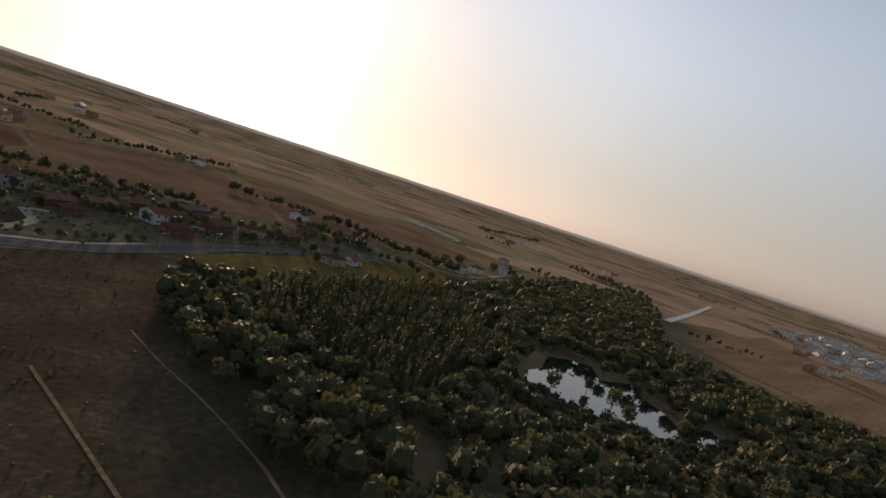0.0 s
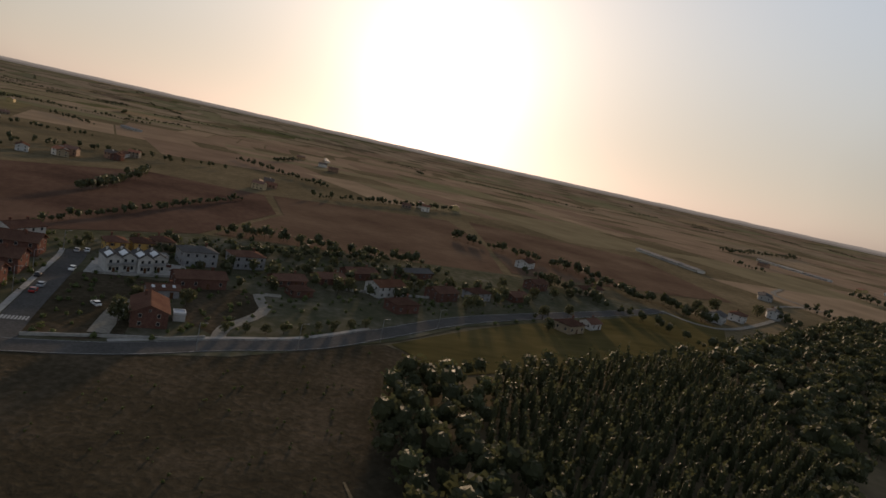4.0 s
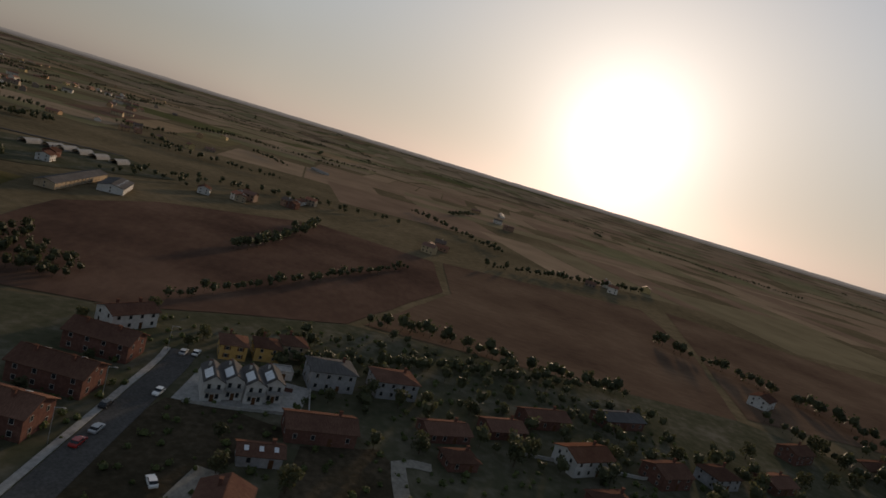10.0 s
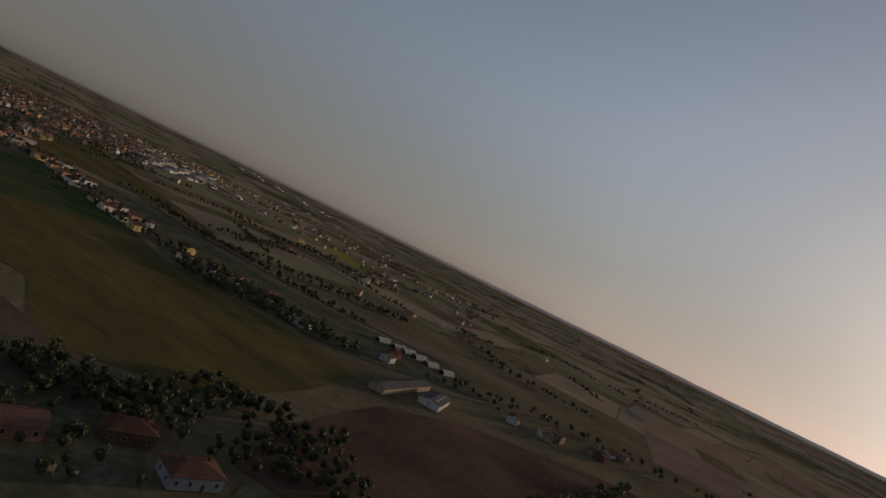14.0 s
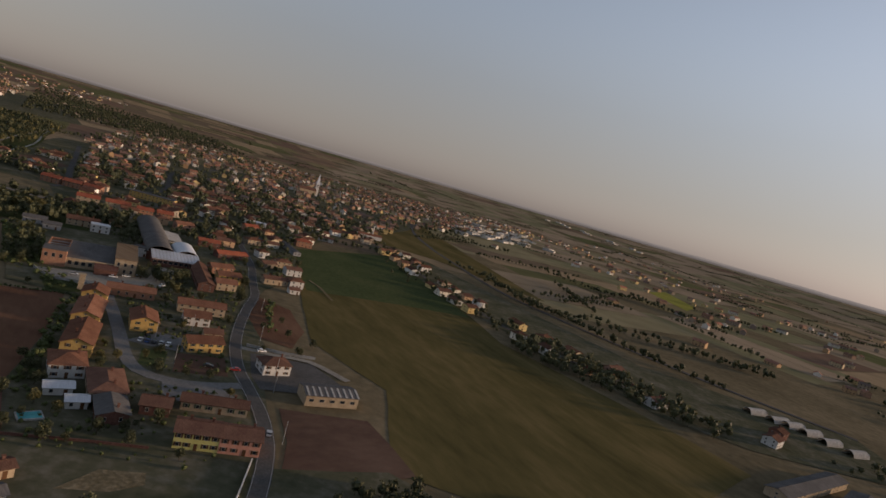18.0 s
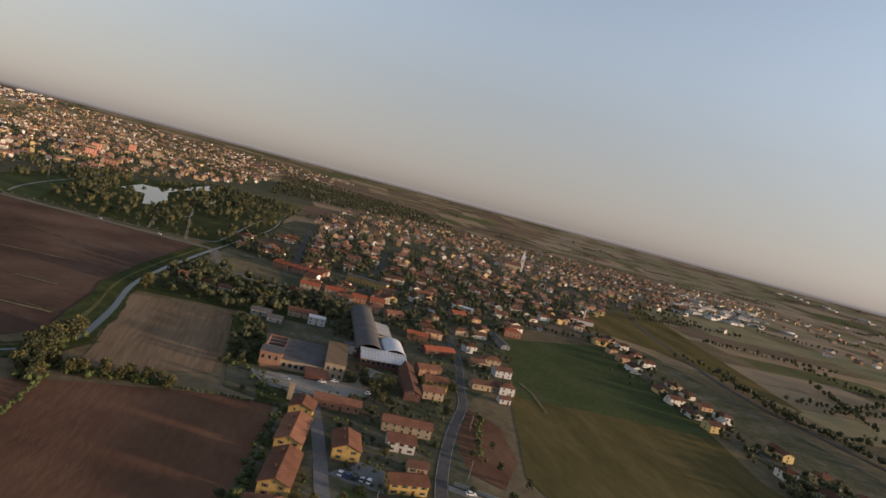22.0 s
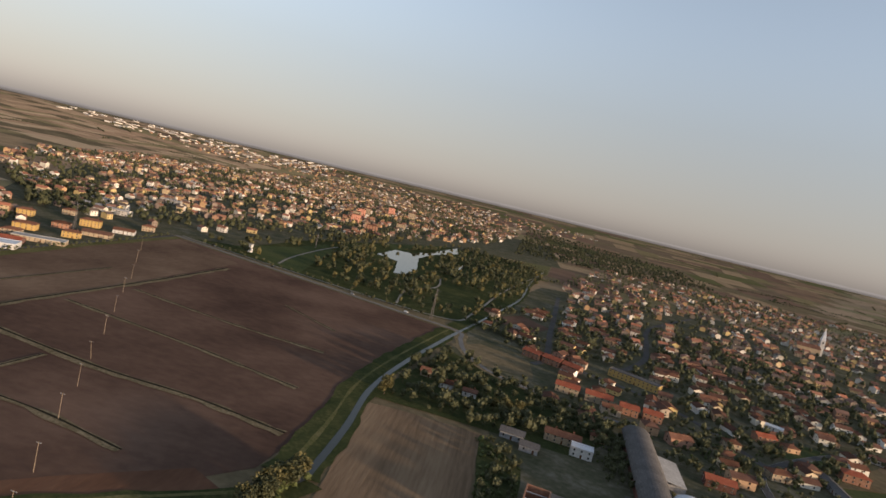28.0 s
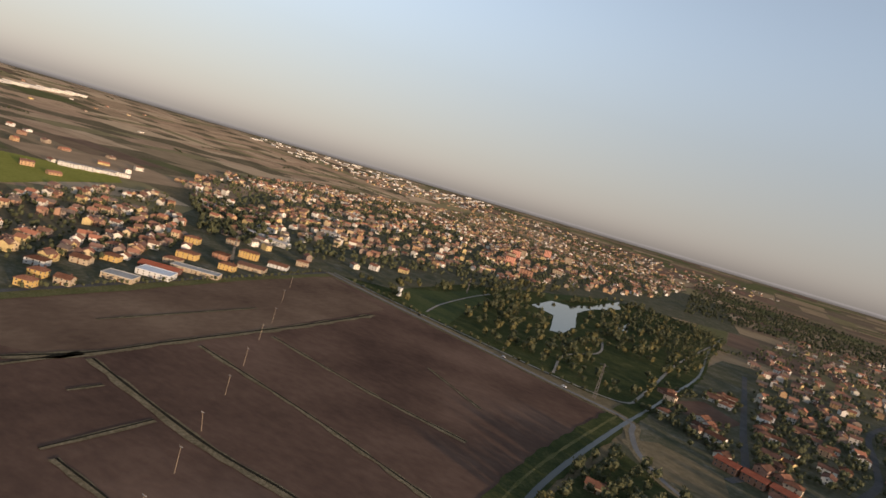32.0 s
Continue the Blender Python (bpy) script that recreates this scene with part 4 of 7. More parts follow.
def house(label, x, y, rot, w, d, h=5.8, rise=1.8, wall="cream", roof="tile", style="gable", storeys=2, cols=3, ends=1,
          shut=None, chimneys=1, porch=False, z=0.3, name="house", category="house", group="", door="shutter_brown", sunroof=0):
    h *= 0.86
    near = (-110 < x < 0 and 180 < y < 310) or (40 < x < 135 and -30 < y < 90)
    """A house with its long side along local x, standing at z. cols and ends: windows in a storey of each side."""
    ob = thing(name, label, category, pose(x, y, z, 0, 0, rot), group)
    if style == "gable":
        part("wall", gable_walls(w, d, h, rise), M[wall], ob)
        part("roof", gable_roof(w, d, h, rise), M[roof], ob)
    elif style == "hip":
        part("wall", Shape().box(-w / 2, -d / 2, 0, w / 2, d / 2, h + 0.1), M[wall], ob)
        part("roof", hip_roof(w, d, h, rise), M[roof], ob)
    else:
        sh = Shape().box(-w / 2, -d / 2, 0, w / 2, d / 2, h)
        part("wall", sh, M[wall], ob)
        sh = Shape().box(-w / 2 - 0.1, -d / 2 - 0.1, h, w / 2 + 0.1, d / 2 + 0.1, h + 0.2)
        for x0, y0, x1, y1 in ((-w / 2 - .1, -d / 2 - .1, w / 2 + .1, -d / 2 + .2), (-w / 2 - .1, d / 2 - .2, w / 2 + .1, d / 2 + .1), (-w / 2 - .1, -d / 2 + .2, -w / 2 + .2, d / 2 - .2), (w / 2 - .2, -d / 2 + .2, w / 2 + .1, d / 2 - .2)):
            sh.box(x0, y0, h + 0.2, x1, y1, h + 0.55)
        part("roof", sh, M[roof], ob)
    step = h / storeys
    for s in range(storeys):
        zz = s * step + step * 0.34
        wh = min(1.4, step * 0.5)
        for i in range(cols):
            u = -w / 2 + w * (i + 0.5) / cols
            if s == 0 and i == cols // 2 and door:
                dr = part("door", Shape().box(-0.55, -0.07, 0, 0.55, 0.03, 2.1), M[door], ob, at=pose(u, -d / 2, 0.02))
                part("door_handle", Shape().box(0.38, -0.12, 1.0, 0.48, -0.07, 1.06), M["metal"], dr)
            else:
                window(ob, pose(u, -d / 2, zz), 1.1, wh, shut, near)
            window(ob, pose(u, d / 2, zz, 0, 0, 180), 1.1, wh, shut, near)
        for i in range(ends):
            u = -d / 2 + d * (i + 0.5) / ends
            window(ob, pose(w / 2, u, zz, 0, 0, 90), 1.0, wh, shut, near)
            window(ob, pose(-w / 2, u, zz, 0, 0, -90), 1.0, wh, shut, near)
    if style == "gable" and rise > 1.7 and ends:
        for s, r in ((1, 90), (-1, -90)):
            window(ob, pose(s * w / 2, 0, h + 0.1, 0, 0, r), 0.7, 0.8)
    for k in range(chimneys):
        u = w * (0.28 - 0.5 * k)
        top = h + rise + 0.9
        c = part("chimney", Shape().box(-0.35, -0.3, h * 0.9, 0.35, 0.3, top).box(-0.42, -0.37, top - 0.18, 0.42, 0.37, top), M["brick"], ob, at=pose(u, d * 0.14, 0))
        part("chimney_cap", Shape().box(-0.5, -0.45, top + 0.12, 0.5, 0.45, top + 0.2).box(-0.3, -0.25, top, -0.2, 0.25, top + 0.12).box(0.2, -0.25, top, 0.3, 0.25, top + 0.12), M["tile"], c)
    if porch:
        p = part("porch_roof", Shape().slab([(-w * 0.3, -d / 2 - 2.6, 2.5), (w * 0.3, -d / 2 - 2.6, 2.5), (w * 0.3, -d / 2, 3.1), (-w * 0.3, -d / 2, 3.1)], 0.15), M[roof], ob)
        for s in (-1, 1):
            part("porch_post", Shape().box(s * w * 0.28 - 0.12, -d / 2 - 2.5, 0, s * w * 0.28 + 0.12, -d / 2 - 2.26, 2.4), M[wall], p)
    for k in range(sunroof):
        sl = math.atan2(rise, d / 2)
        u = -w / 2 + w * (k + 0.5) / sunroof
        part("roof_window", Shape().box(-0.5, -0.7, 0, 0.5, 0.7, 0.08), M["solar"], ob, at=pose(u, -d / 4, h + rise / 2 + 0.3, math.degrees(sl), 0, 0))
    return ob


# ---- the brick terraces and neighbours at the side street ----
for gx_, gy_ in ((63.0, 47.0), (82.0, 56.5), (103.0, 68.0)):
    house("red brick terrace house with a brown tiled gable roof", gx_, gy_, 115, 18, 10.5, 6.2, 2.4, "brick", "tile_dark", cols=4, ends=2, chimneys=2, sunroof=2, group="brick terraces")
house("white two-storey house with balconies beside the brick terraces", 121, 82, -8, 15, 9.5, 6.0, 1.7, "white", "tile_dark", cols=4, ends=2, chimneys=2)
house("cream house with an arched loggia near the crossing", 44, 42, 115, 14, 10, 6.0, 2.0, "cream", "tile_dark", cols=3, ends=2)


def white_unit(k, x, y):
    """One of the white row houses: narrow, gable to the street, pale panels on the roof."""
    ob = thing("row_house", "white narrow row house with dark roof and pale solar panels", "house", pose(x, y, 0.3, 0, 0, 50), "white row houses")
    w, d, h, rise = 10.5, 5.2, 5.6, 1.7
    part("wall", gable_walls(w, d, h, rise), M["white"], ob)
    part("roof", gable_roof(w, d, h, rise, over=0.35), M["slate"], ob)
    sl = math.degrees(math.atan2(rise, d / 2))
    for i in range(3):
        part("solar_panel", Shape().box(-0.8, -1.1, 0, 0.8, 1.1, 0.07), M["solar"], ob, at=pose(-3.9 + 1.75 * i, 1.45, h + rise * 0.5 + 0.28, -sl, 0, 0))
    for z in (0.9, 3.5):
        window(ob, pose(-w / 2, -1.2, z, 0, 0, -90), 1.0, 1.5)
        window(ob, pose(-w / 2, 1.2, z, 0, 0, -90), 1.0, 1.5)
        for u in (-3.2, 0.4, 3.4):
            window(ob, pose(u, -d / 2, z), 0.9, 1.2)
    bal = part("balcony", Shape().box(-w / 2 - 1.1, -2.2, 3.0, -w / 2, 2.2, 3.15), M["concrete"], ob)
    part("balcony_rail", Shape().box(-w / 2 - 1.1, -2.2, 3.15, -w / 2 - 1.03, 2.2, 4.1), M["metal"], bal)
    part("door", Shape().box(-0.05, -0.5, 0, 0.05, 0.5, 2.1), M["shutter_brown"], ob, at=pose(-w / 2, 0, 0))
    ch = part("chimney", Shape().box(-0.3, -0.3, h, 0.3, 0.3, h + rise + 0.8), M["white"], ob, at=pose(2.5, 0.9, 0))
    part("chimney_cap", Shape().box(-0.4, -0.4, h + rise + 0.9, 0.4, 0.4, h + rise + 1.0).box(-0.2, -0.2, h + rise + 0.8, 0.2, 0.2, h + rise + 0.9), M["tile_dark"], ch)


for k in range(4):
    off = 1.6 * (k % 2)
    white_unit(k, 109.5 + 4.1 * k + off * 0.64, 34.2 - 3.5 * k + off * 0.77)

HOUSING = [
    ("brown-roofed house with a tall dark tree beside it", 71, -7, 33, 15, 10, 5.6, 2.2, "brick", "tile_dark", "gable"),
    ("long low house with a pale roof edge", 116, 2.5, -46, 18, 10, 4.6, 1.8, "brick", "tile_dark", "gable"),
    ("small white garden shed with a flat roof", 77.5, -13, 33, 4, 3.4, 2.6, 0, "white", "zinc", "flat"),
    ("low workshop with a row of rooflights", 95, 4, -46, 10, 6, 3.4, 1.2, "grey", "tile_dark", "gable"),
    ("unfinished grey block house with open windows", 145, 20, -43, 14, 11, 7.2, 1.6, "grey", "slate", "hip"),
    ("unfinished grey block house beside a crane yard", 160, 5, -43, 14, 11, 6.6, 1.6, "grey", "tile_dark", "hip"),
    ("low white double garage with flat roof", 136, 31, -43, 5.5, 5, 2.8, 0, "white", "concrete", "flat"),
    ("yellow house behind a garden wall", 134, 50, 47, 9, 8, 5.6, 1.6, "yellow", "tile_dark", "hip"),
    ("yellow house behind garden trees", 143, 44, 47, 9, 8, 5.4, 1.6, "yellow", "tile_dark", "hip"),
    ("cream house behind garden trees", 153, 41, 47, 9, 8, 5.6, 1.6, "cream", "tile_dark", "hip"),
    ("low dark-roofed bungalow in a garden", 148, -20, -40, 14, 9, 3.2, 1.6, "brick", "tile_dark", "gable"),
    ("low bungalow with a garden", 168, -32, -40, 13, 9, 3.4, 1.6, "brick", "tile_dark", "gable"),
    ("brown-roofed outhouse behind garden trees", 136, -30, -40, 9, 7, 3.2, 1.4, "brick", "tile_dark", "hip"),
    ("white two-storey house with three tall windows", 170, -58, -35, 16, 10, 6.0, 1.8, "white", "tile", "gable"),
    ("dark brick house beside the orchard", 150, -70, -40, 12, 9, 4.6, 1.8, "brick", "tile_dark", "hip"),
    ("long brick house with a tiled roof", 190, -40, -40, 17, 9, 4.2, 1.7, "brick", "tile_dark", "gable"),
    ("brown-roofed house beside the road", 188, -82, -38, 13, 10, 5.0, 1.9, "brick", "tile_dark", "gable"),
    ("grey house with a tiled roof", 206, -98, -38, 12, 9, 4.8, 1.8, "grey", "tile_dark", "hip"),
    ("low barn with a sheet roof", 222, -62, -38, 20, 9, 4.2, 1.4, "brick", "slate", "gable"),
    ("brick bungalow by the road", 226, -118, -38, 13, 9, 3.6, 1.6, "brick", "tile_dark", "gable"),
    ("roadside house with a walled yard", 186, -144, -40, 12, 9, 4.6, 1.8, "cream", "tile_dark", "hip"),
    ("small white roadside cottage", 203, -156, -40, 9, 7, 3.6, 1.6, "white", "tile_dark", "gable"),
    ("brick farmhouse on the lane", 272, -130, -35, 14, 9, 5.2, 1.8, "brick", "tile_dark", "gable"),
    ("white farmhouse in the field", 350, -124, -20, 16, 10, 5.6, 1.8, "white", "tile_dark", "gable"),
    ("long pale barn in the field", 300, -165, -40, 24, 9, 4.4, 1.4, "cream", "tile_dark", "gable"),
    ("white house at the bend of the road", 308, -250, -30, 14, 10, 6.0, 1.8, "white", "slate", "gable"),
    ("white house on the farm lane", 332, -272, -30, 12, 10, 5.6, 1.8, "white", "tile_dark", "hip"),
    ("white farmhouse under tall trees", 386, -318, -20, 16, 10, 6.0, 1.8, "white", "slate", "gable"),
    ("long farm shed beyond the lane", 500, -356, -20, 30, 12, 4.5, 1.4, "concrete", "slate", "gable"),
]
for label, x, y, rot, w, d, h, rise, wall, roof, style in HOUSING:
    small = w < 6
    house(label, x, y, rot, w, d, h, rise, wall, roof, style, storeys=1 if h < 4.7 else 2, cols=1 if small else max(2, round(w / 4)), ends=0 if small else 2,
          chimneys=0 if small or style == "flat" else 1, group="houses of the estate", shut="shutter_brown" if wall in ("cream", "yellow") else None,
          name="shed" if small else "house", category="shed" if small else "house", sunroof=3 if "rooflights" in label else 0)

# ---- houses below the winding village road ----
VILLAGE = [
    ("large white two-storey house with brown hipped roof", 6, 158.5, 18, 17, 12, 4.8, 2.4, "white", "tile_dark", "hip"),
    ("orange brick house with a dark tiled roof", 28, 136, 12, 15, 10, 4.8, 2.0, "brick_orange", "tile_dark", "gable"),
    ("dark-roofed house before the tree belt", 58, 144, 5, 14, 10, 4.8, 2.0, "brick", "tile_dark", "hip"),
    ("dark-roofed house among tall trees", 74, 126, 10, 16, 11, 4.6, 2.0, "grey", "tile_dark", "hip"),
    ("low dark-roofed house below the road", -32, 145, 30, 14, 10, 4.8, 1.8, "cream", "slate", "gable"),
    ("low house with a long brown roof", 2, 120, 20, 18, 10, 4.6, 1.8, "brick", "tile_dark", "gable"),
    ("grey sheet-roofed barn below the wall", -46, 128, 25, 20, 11, 5.0, 1.8, "concrete", "slate", "gable"),
    ("small white farm outbuilding with sheet roof", -65, 146, 50, 7, 5, 3.0, 1.0, "white", "slate", "gable"),
    ("small farm outbuilding with open front", -70, 156, 50, 8, 5, 3.2, 0.8, "cream", "tile_dark", "gable"),
    ("low house with a long tiled roof behind the yellow row", -36, 219, 14, 22, 7, 3.8, 1.5, "cream", "tile_dark", "gable"),
    ("tiled outhouse behind the yellow row", -52, 208, 14, 9, 8, 4.0, 1.5, "brick", "tile_dark", "gable"),
    ("white house with slate-grey annexe by the road", -26.5, 268, 32, 12, 10, 5.2, 1.9, "white", "tile_dark", "hip"),
    ("white gabled house ending the yellow row", -88.5, 221, 30, 11, 13, 5.6, 1.8, "white", "tile", "hip"),
    ("rambling brown-tiled house with wings", -71, 213, -60, 20, 11, 4.6, 1.8, "cream", "tile_dark", "hip"),
    ("small white sheet-roofed garden shed", -82, 205, 30, 8, 5.5, 3.0, 0.8, "white", "zinc", "gable"),
    ("small white sheet-roofed garden shed", -73, 199, 30, 6, 5, 3.0, 0.8, "white", "zinc", "gable"),
    ("dark sheet-roofed store behind the houses", -62, 198, -60, 13, 9, 4.0, 1.2, "brick", "slate", "gable"),
    ("orange-tiled house across the estate street", -112, 322, 22, 22, 8, 4.4, 1.7, "brick_orange", "tile", "gable"),
    ("yellow gabled house with orange roof", -89, 283, 116, 16, 11, 5.6, 2.2, "yellow", "tile", "gable"),
    ("bright yellow house with a long orange roof", -58.8, 273, 34, 15, 9, 5.0, 1.8, "yellow", "tile", "gable"),
    ("long cream row with tiled roof", -77, 324, 22, 23, 9, 5.2, 1.8, "cream", "tile", "gable"),
    ("white house with tiled roof", -73, 305, 24, 12, 10, 5.2, 1.8, "white", "tile", "gable"),
    ("small cottage by the estate street", -60, 290, 26, 8, 6, 3.6, 1.4, "cream", "tile_dark", "gable"),
    ("long tiled barn beside the works", -99, 388, 115, 52, 9, 5.0, 1.8, "brick", "tile_dark", "gable"),
    ("ochre house behind the barn", -86, 400, 30, 14, 10, 5.8, 1.8, "yellow", "tile", "gable"),
    ("cream house behind the barn", -82, 381, 30, 12, 9, 5.4, 1.8, "cream", "tile", "gable"),
    ("white house between works and hangar", -146, 410, 25, 9, 8, 6.4, 1.5, "white", "slate", "flat"),
    ("white house with a flat roof by the works", -190, 446, 25, 12, 8, 5.8, 0, "white", "zinc", "flat"),
    ("long cream house behind the works", -205, 452, 25, 20, 9, 5.2, 1.8, "cream", "tile_dark", "gable"),
    ("grey sheet-roofed sheds by the garden", -222, 425, 25, 13, 9, 4.2, 1.2, "grey", "slate", "gable"),
    ("grey sheet-roofed shed by the garden", -208, 420, 25, 10, 8, 3.8, 1.2, "grey", "slate", "gable"),
    ("white cottage by the canal garden", -286, 448, 30, 12, 8, 4.2, 1.6, "white", "tile", "gable"),
    ("tiled cottage by the canal garden", -306, 452, 30, 12, 8, 4.2, 1.6, "cream", "tile", "gable"),
    ("low tiled cottage by the canal garden", -272, 452, 30, 9, 7, 3.8, 1.4, "white", "tile_dark", "gable"),
    ("white house by the meadow", -49, 435, 30, 10, 9, 5.8, 1.6, "white", "tile", "hip"),
    ("white house by the meadow corner", -58, 472, 30, 12, 9, 5.6, 1.6, "white", "tile_dark", "gable"),
    ("cream house by the meadow corner", -70, 492, 30, 12, 9, 5.6, 1.6, "cream", "tile", "hip"),
    ("wide cream house by the village road", -110, 556, 45, 15, 9, 5.6, 1.7, "cream", "tile", "hip"),
    ("white two-storey house by the village road", -91, 510, 40, 9, 9, 6.0, 1.6, "white", "tile", "hip"),
    ("low cream house in a walled garden", -78, 478, 40, 11, 8, 4.0, 1.5, "cream", "tile_dark", "gable"),
    ("long cream row beside the meadow", -62, 429, 32, 17, 8, 4.4, 1.5, "cream", "tile_dark", "gable"),
    ("orange rendered house beside the barn", -97, 420, 40, 15, 9, 5.2, 1.7, "brick_orange", "tile", "gable"),
    ("long low brick house with red roof", -106, 474, 45, 24, 8, 4.4, 1.6, "brick", "tile_red", "gable"),
    ("brick house with red roof behind the hangar", -130, 496, 25, 16, 9, 5.0, 1.7, "brick", "tile_red", "gable"),
    ("orange house with bright red roof", -132, 630, 40, 14, 9, 5.4, 1.7, "brick_orange", "tile_red", "gable"),
    ("white flat-roofed house behind the red roof", -132, 668, 5, 13, 9, 5.6, 0, "white", "zinc", "flat"),
    ("cream house behind the hangars", -143, 578, 40, 10, 9, 5.8, 1.6, "cream", "tile", "hip"),
    ("long narrow grey barn beside the meadow", -80, 576, -62, 44, 7, 3.6, 1.3, "grey", "slate", "gable"),
    ("long white house among garden trees", -63, 698, 5, 17, 8, 4.6, 1.5, "white", "tile_dark", "gable"),
    ("white house among village trees", -148, 836, 20, 13, 9, 5.6, 1.6, "white", "tile", "hip"),
    ("small white cottage by the field path", -46, 416, 30, 7, 6, 3.4, 1.2, "white", "tile_dark", "gable"),
]
for label, x, y, rot, w, d, h, rise, wall, roof, style in VILLAGE:
    small = w < 9
    house(label, x, y, rot, w, d, h, rise, wall, roof, style, storeys=1 if h < 4.9 else 2, cols=2 if small else max(2, round(w / 4)), ends=0 if small else 2,
          chimneys=0 if "shed" in label or "barn" in label or style == "flat" else 1 + (w > 15), group="houses of the village",
          shut="shutter" if wall in ("cream", "yellow") else ("shutter_brown" if wall == "white" and not small else None))

# the yellow and salmon row by the bend
house("lime yellow row house with two rows of dark windows", -33.6, 194.0, 14, 13.0, 10, 6.2, 1.6, "lime", "tile_dark", cols=5, ends=2, chimneys=2, shut="shutter_brown", group="yellow and salmon row")
house("salmon pink row house with dark windows", -21.2, 197.0, 14, 12.4, 10, 6.0, 1.6, "pink", "tile_dark", cols=4, ends=2, chimneys=1, shut="shutter_brown", group="yellow and salmon row")
# the stepped yellow row with orange roofs
for x, y, ln in ((-97, 246, 25), (-109.5, 276, 25), (-119.5, 301, 11)):
    house("yellow terrace with long orange tiled roofs and gardens", x, y, 110, ln, 10.5, 5.8, 2.2, "yellow", "tile", cols=max(3, round(ln / 4)), ends=2, chimneys=2, shut="shutter_brown", group="stepped yellow terrace")

# long shed with rooflights and a row of windows
ob = thing("shed", "long beige shed with ribbed metal roof and square windows", "shed", pose(0, 250.5, 0.3, 0, 0, 24))
part("wall", gable_walls(22, 12, 4.4, 1.3), M["cream"], ob)
part("roof", gable_roof(22, 12, 4.4, 1.3, over=0.4), M["slate"], ob)
for k in range(5):
    window(ob, pose(-8.6 + 4.3 * k, -6, 1.9), 2.0, 1.3)
for k in range(9):
    part("roof_rib", Shape().slab([(-10.4 + 2.6 * k, -6.3, 4.7), (-9.6 + 2.6 * k, -6.3, 4.7), (-9.6 + 2.6 * k, 0, 6.0), (-10.4 + 2.6 * k, 0, 6.0)], 0.1), M["concrete"], ob)
part("door", Shape().box(-1.6, -0.06, 0, 1.6, 0.04, 3.2), M["shutter"], ob, at=pose(11, 2, 0, 0, 0, 90))

# ================= the works and the hangars =================
ob = thing("factory", "old brick works with low saw roofs and a tan end block", "factory", pose(-145, 346, 0.3, 0, 0, 24))
part("brick_block", Shape().box(-23, 0, 0, -12, 11, 8.5).box(-23, 11, 0, -22.3, 40, 6.5).box(-12.7, 11, 0, -12, 40, 6.5).box(-22.3, 39.3, 0, -12.7, 40, 6.5), M["brick_orange"], ob, "orange brick block, partly open to the sky")
part("block_roof", Shape().box(-23.3, -0.3, 8.5, -11.7, 11.3, 8.8), M["slate"], ob)
for k in range(4):
    part("roof_truss", Shape().box(-22.3, 14 + 6.5 * k, 5.6, -12.7, 14.4 + 6.5 * k, 6.0), M["metal"], ob)
part("hall", Shape().box(-12, 2, 0, 11, 38, 5.2), M["cream"], ob, "long low hall")
for k in range(4):
    y = 2.5 + 9 * k
    part("saw_roof", Shape().add([(-12, y, 5.2), (11, y, 5.2), (11, y + 8.6, 5.2), (-12, y + 8.6, 5.2), (-12, y + 7.4, 7.2), (11, y + 7.4, 7.2)],
                                 [(0, 1, 5, 4), (3, 4, 5, 2), (1, 2, 5), (0, 4, 3), (0, 3, 2, 1)]), M["slate"], ob, "dark saw-tooth roof")
for k in range(6):
    window(ob, pose(-10 + 3.2 * k, 2, 1.6), 2.0, 2.2)
part("annexe", Shape().box(2, -6, 0, 13, 2, 3.4).slab([(1.6, -6.4, 3.5), (13.4, -6.4, 3.5), (13.4, 2, 4.6), (1.6, 2, 4.6)], 0.2), M["brick"], ob, "low red-roofed annexe")
part("end_block", Shape().box(11, 1, 0, 22, 42, 9.0), M["cream"], ob, "tall tan end block")
part("end_roof", Shape().box(10.7, 0.7, 9.0, 22.3, 42.3, 9.3), M["stubble"], ob)
for k in range(3):
    window(ob, pose(13 + 3.4 * k, 1, 5.2), 1.4, 2.0)
    window(ob, pose(13 + 3.4 * k, 1, 1.4), 1.4, 2.0)
for k in range(8):
    window(ob, pose(22, 5 + 4.6 * k, 5.0, 0, 0, 90), 1.6, 2.0)
for k in range(3):
    window(ob, pose(-21.2 + 3.4 * k, 0, 4.6), 1.6, 2.2)
gate = single("gate_tower", Shape().box(-1.2, -1.2, 0, 1.2, 1.2, 7.5).box(-1.5, -1.5, 7.5, 1.5, 1.5, 7.9), M["cream"], "slender cream transformer tower at the works", "tower", pose(-132, 312, 0.3, 0, 0, 24))


def vault(name, parent, x0, x1, y0, y1, base, rise, mat, label=""):
    """A barrel roof along local y with end walls."""
    sh, n = Shape(), 14
    for k in range(n + 1):
        a = math.pi * k / n
        x, z = (x0 + x1) / 2 - math.cos(a) * (x1 - x0) / 2, base + rise * math.sin(a)
        sh.v += [(x, y0, z), (x, y1, z), (x, y0, z - 0.2), (x, y1, z - 0.2)]
    for k in range(n):
        a, b = 4 * k, 4 * k + 4
        sh.f += [(a, b, b + 1, a + 1), (a + 2, a + 3, b + 3, b + 2), (a, a + 2, b + 2, b), (a + 1, b + 1, b + 3, a + 3)]
    sh.s = [0] * len(sh.f)
    return part(name, sh, mat, parent, label)


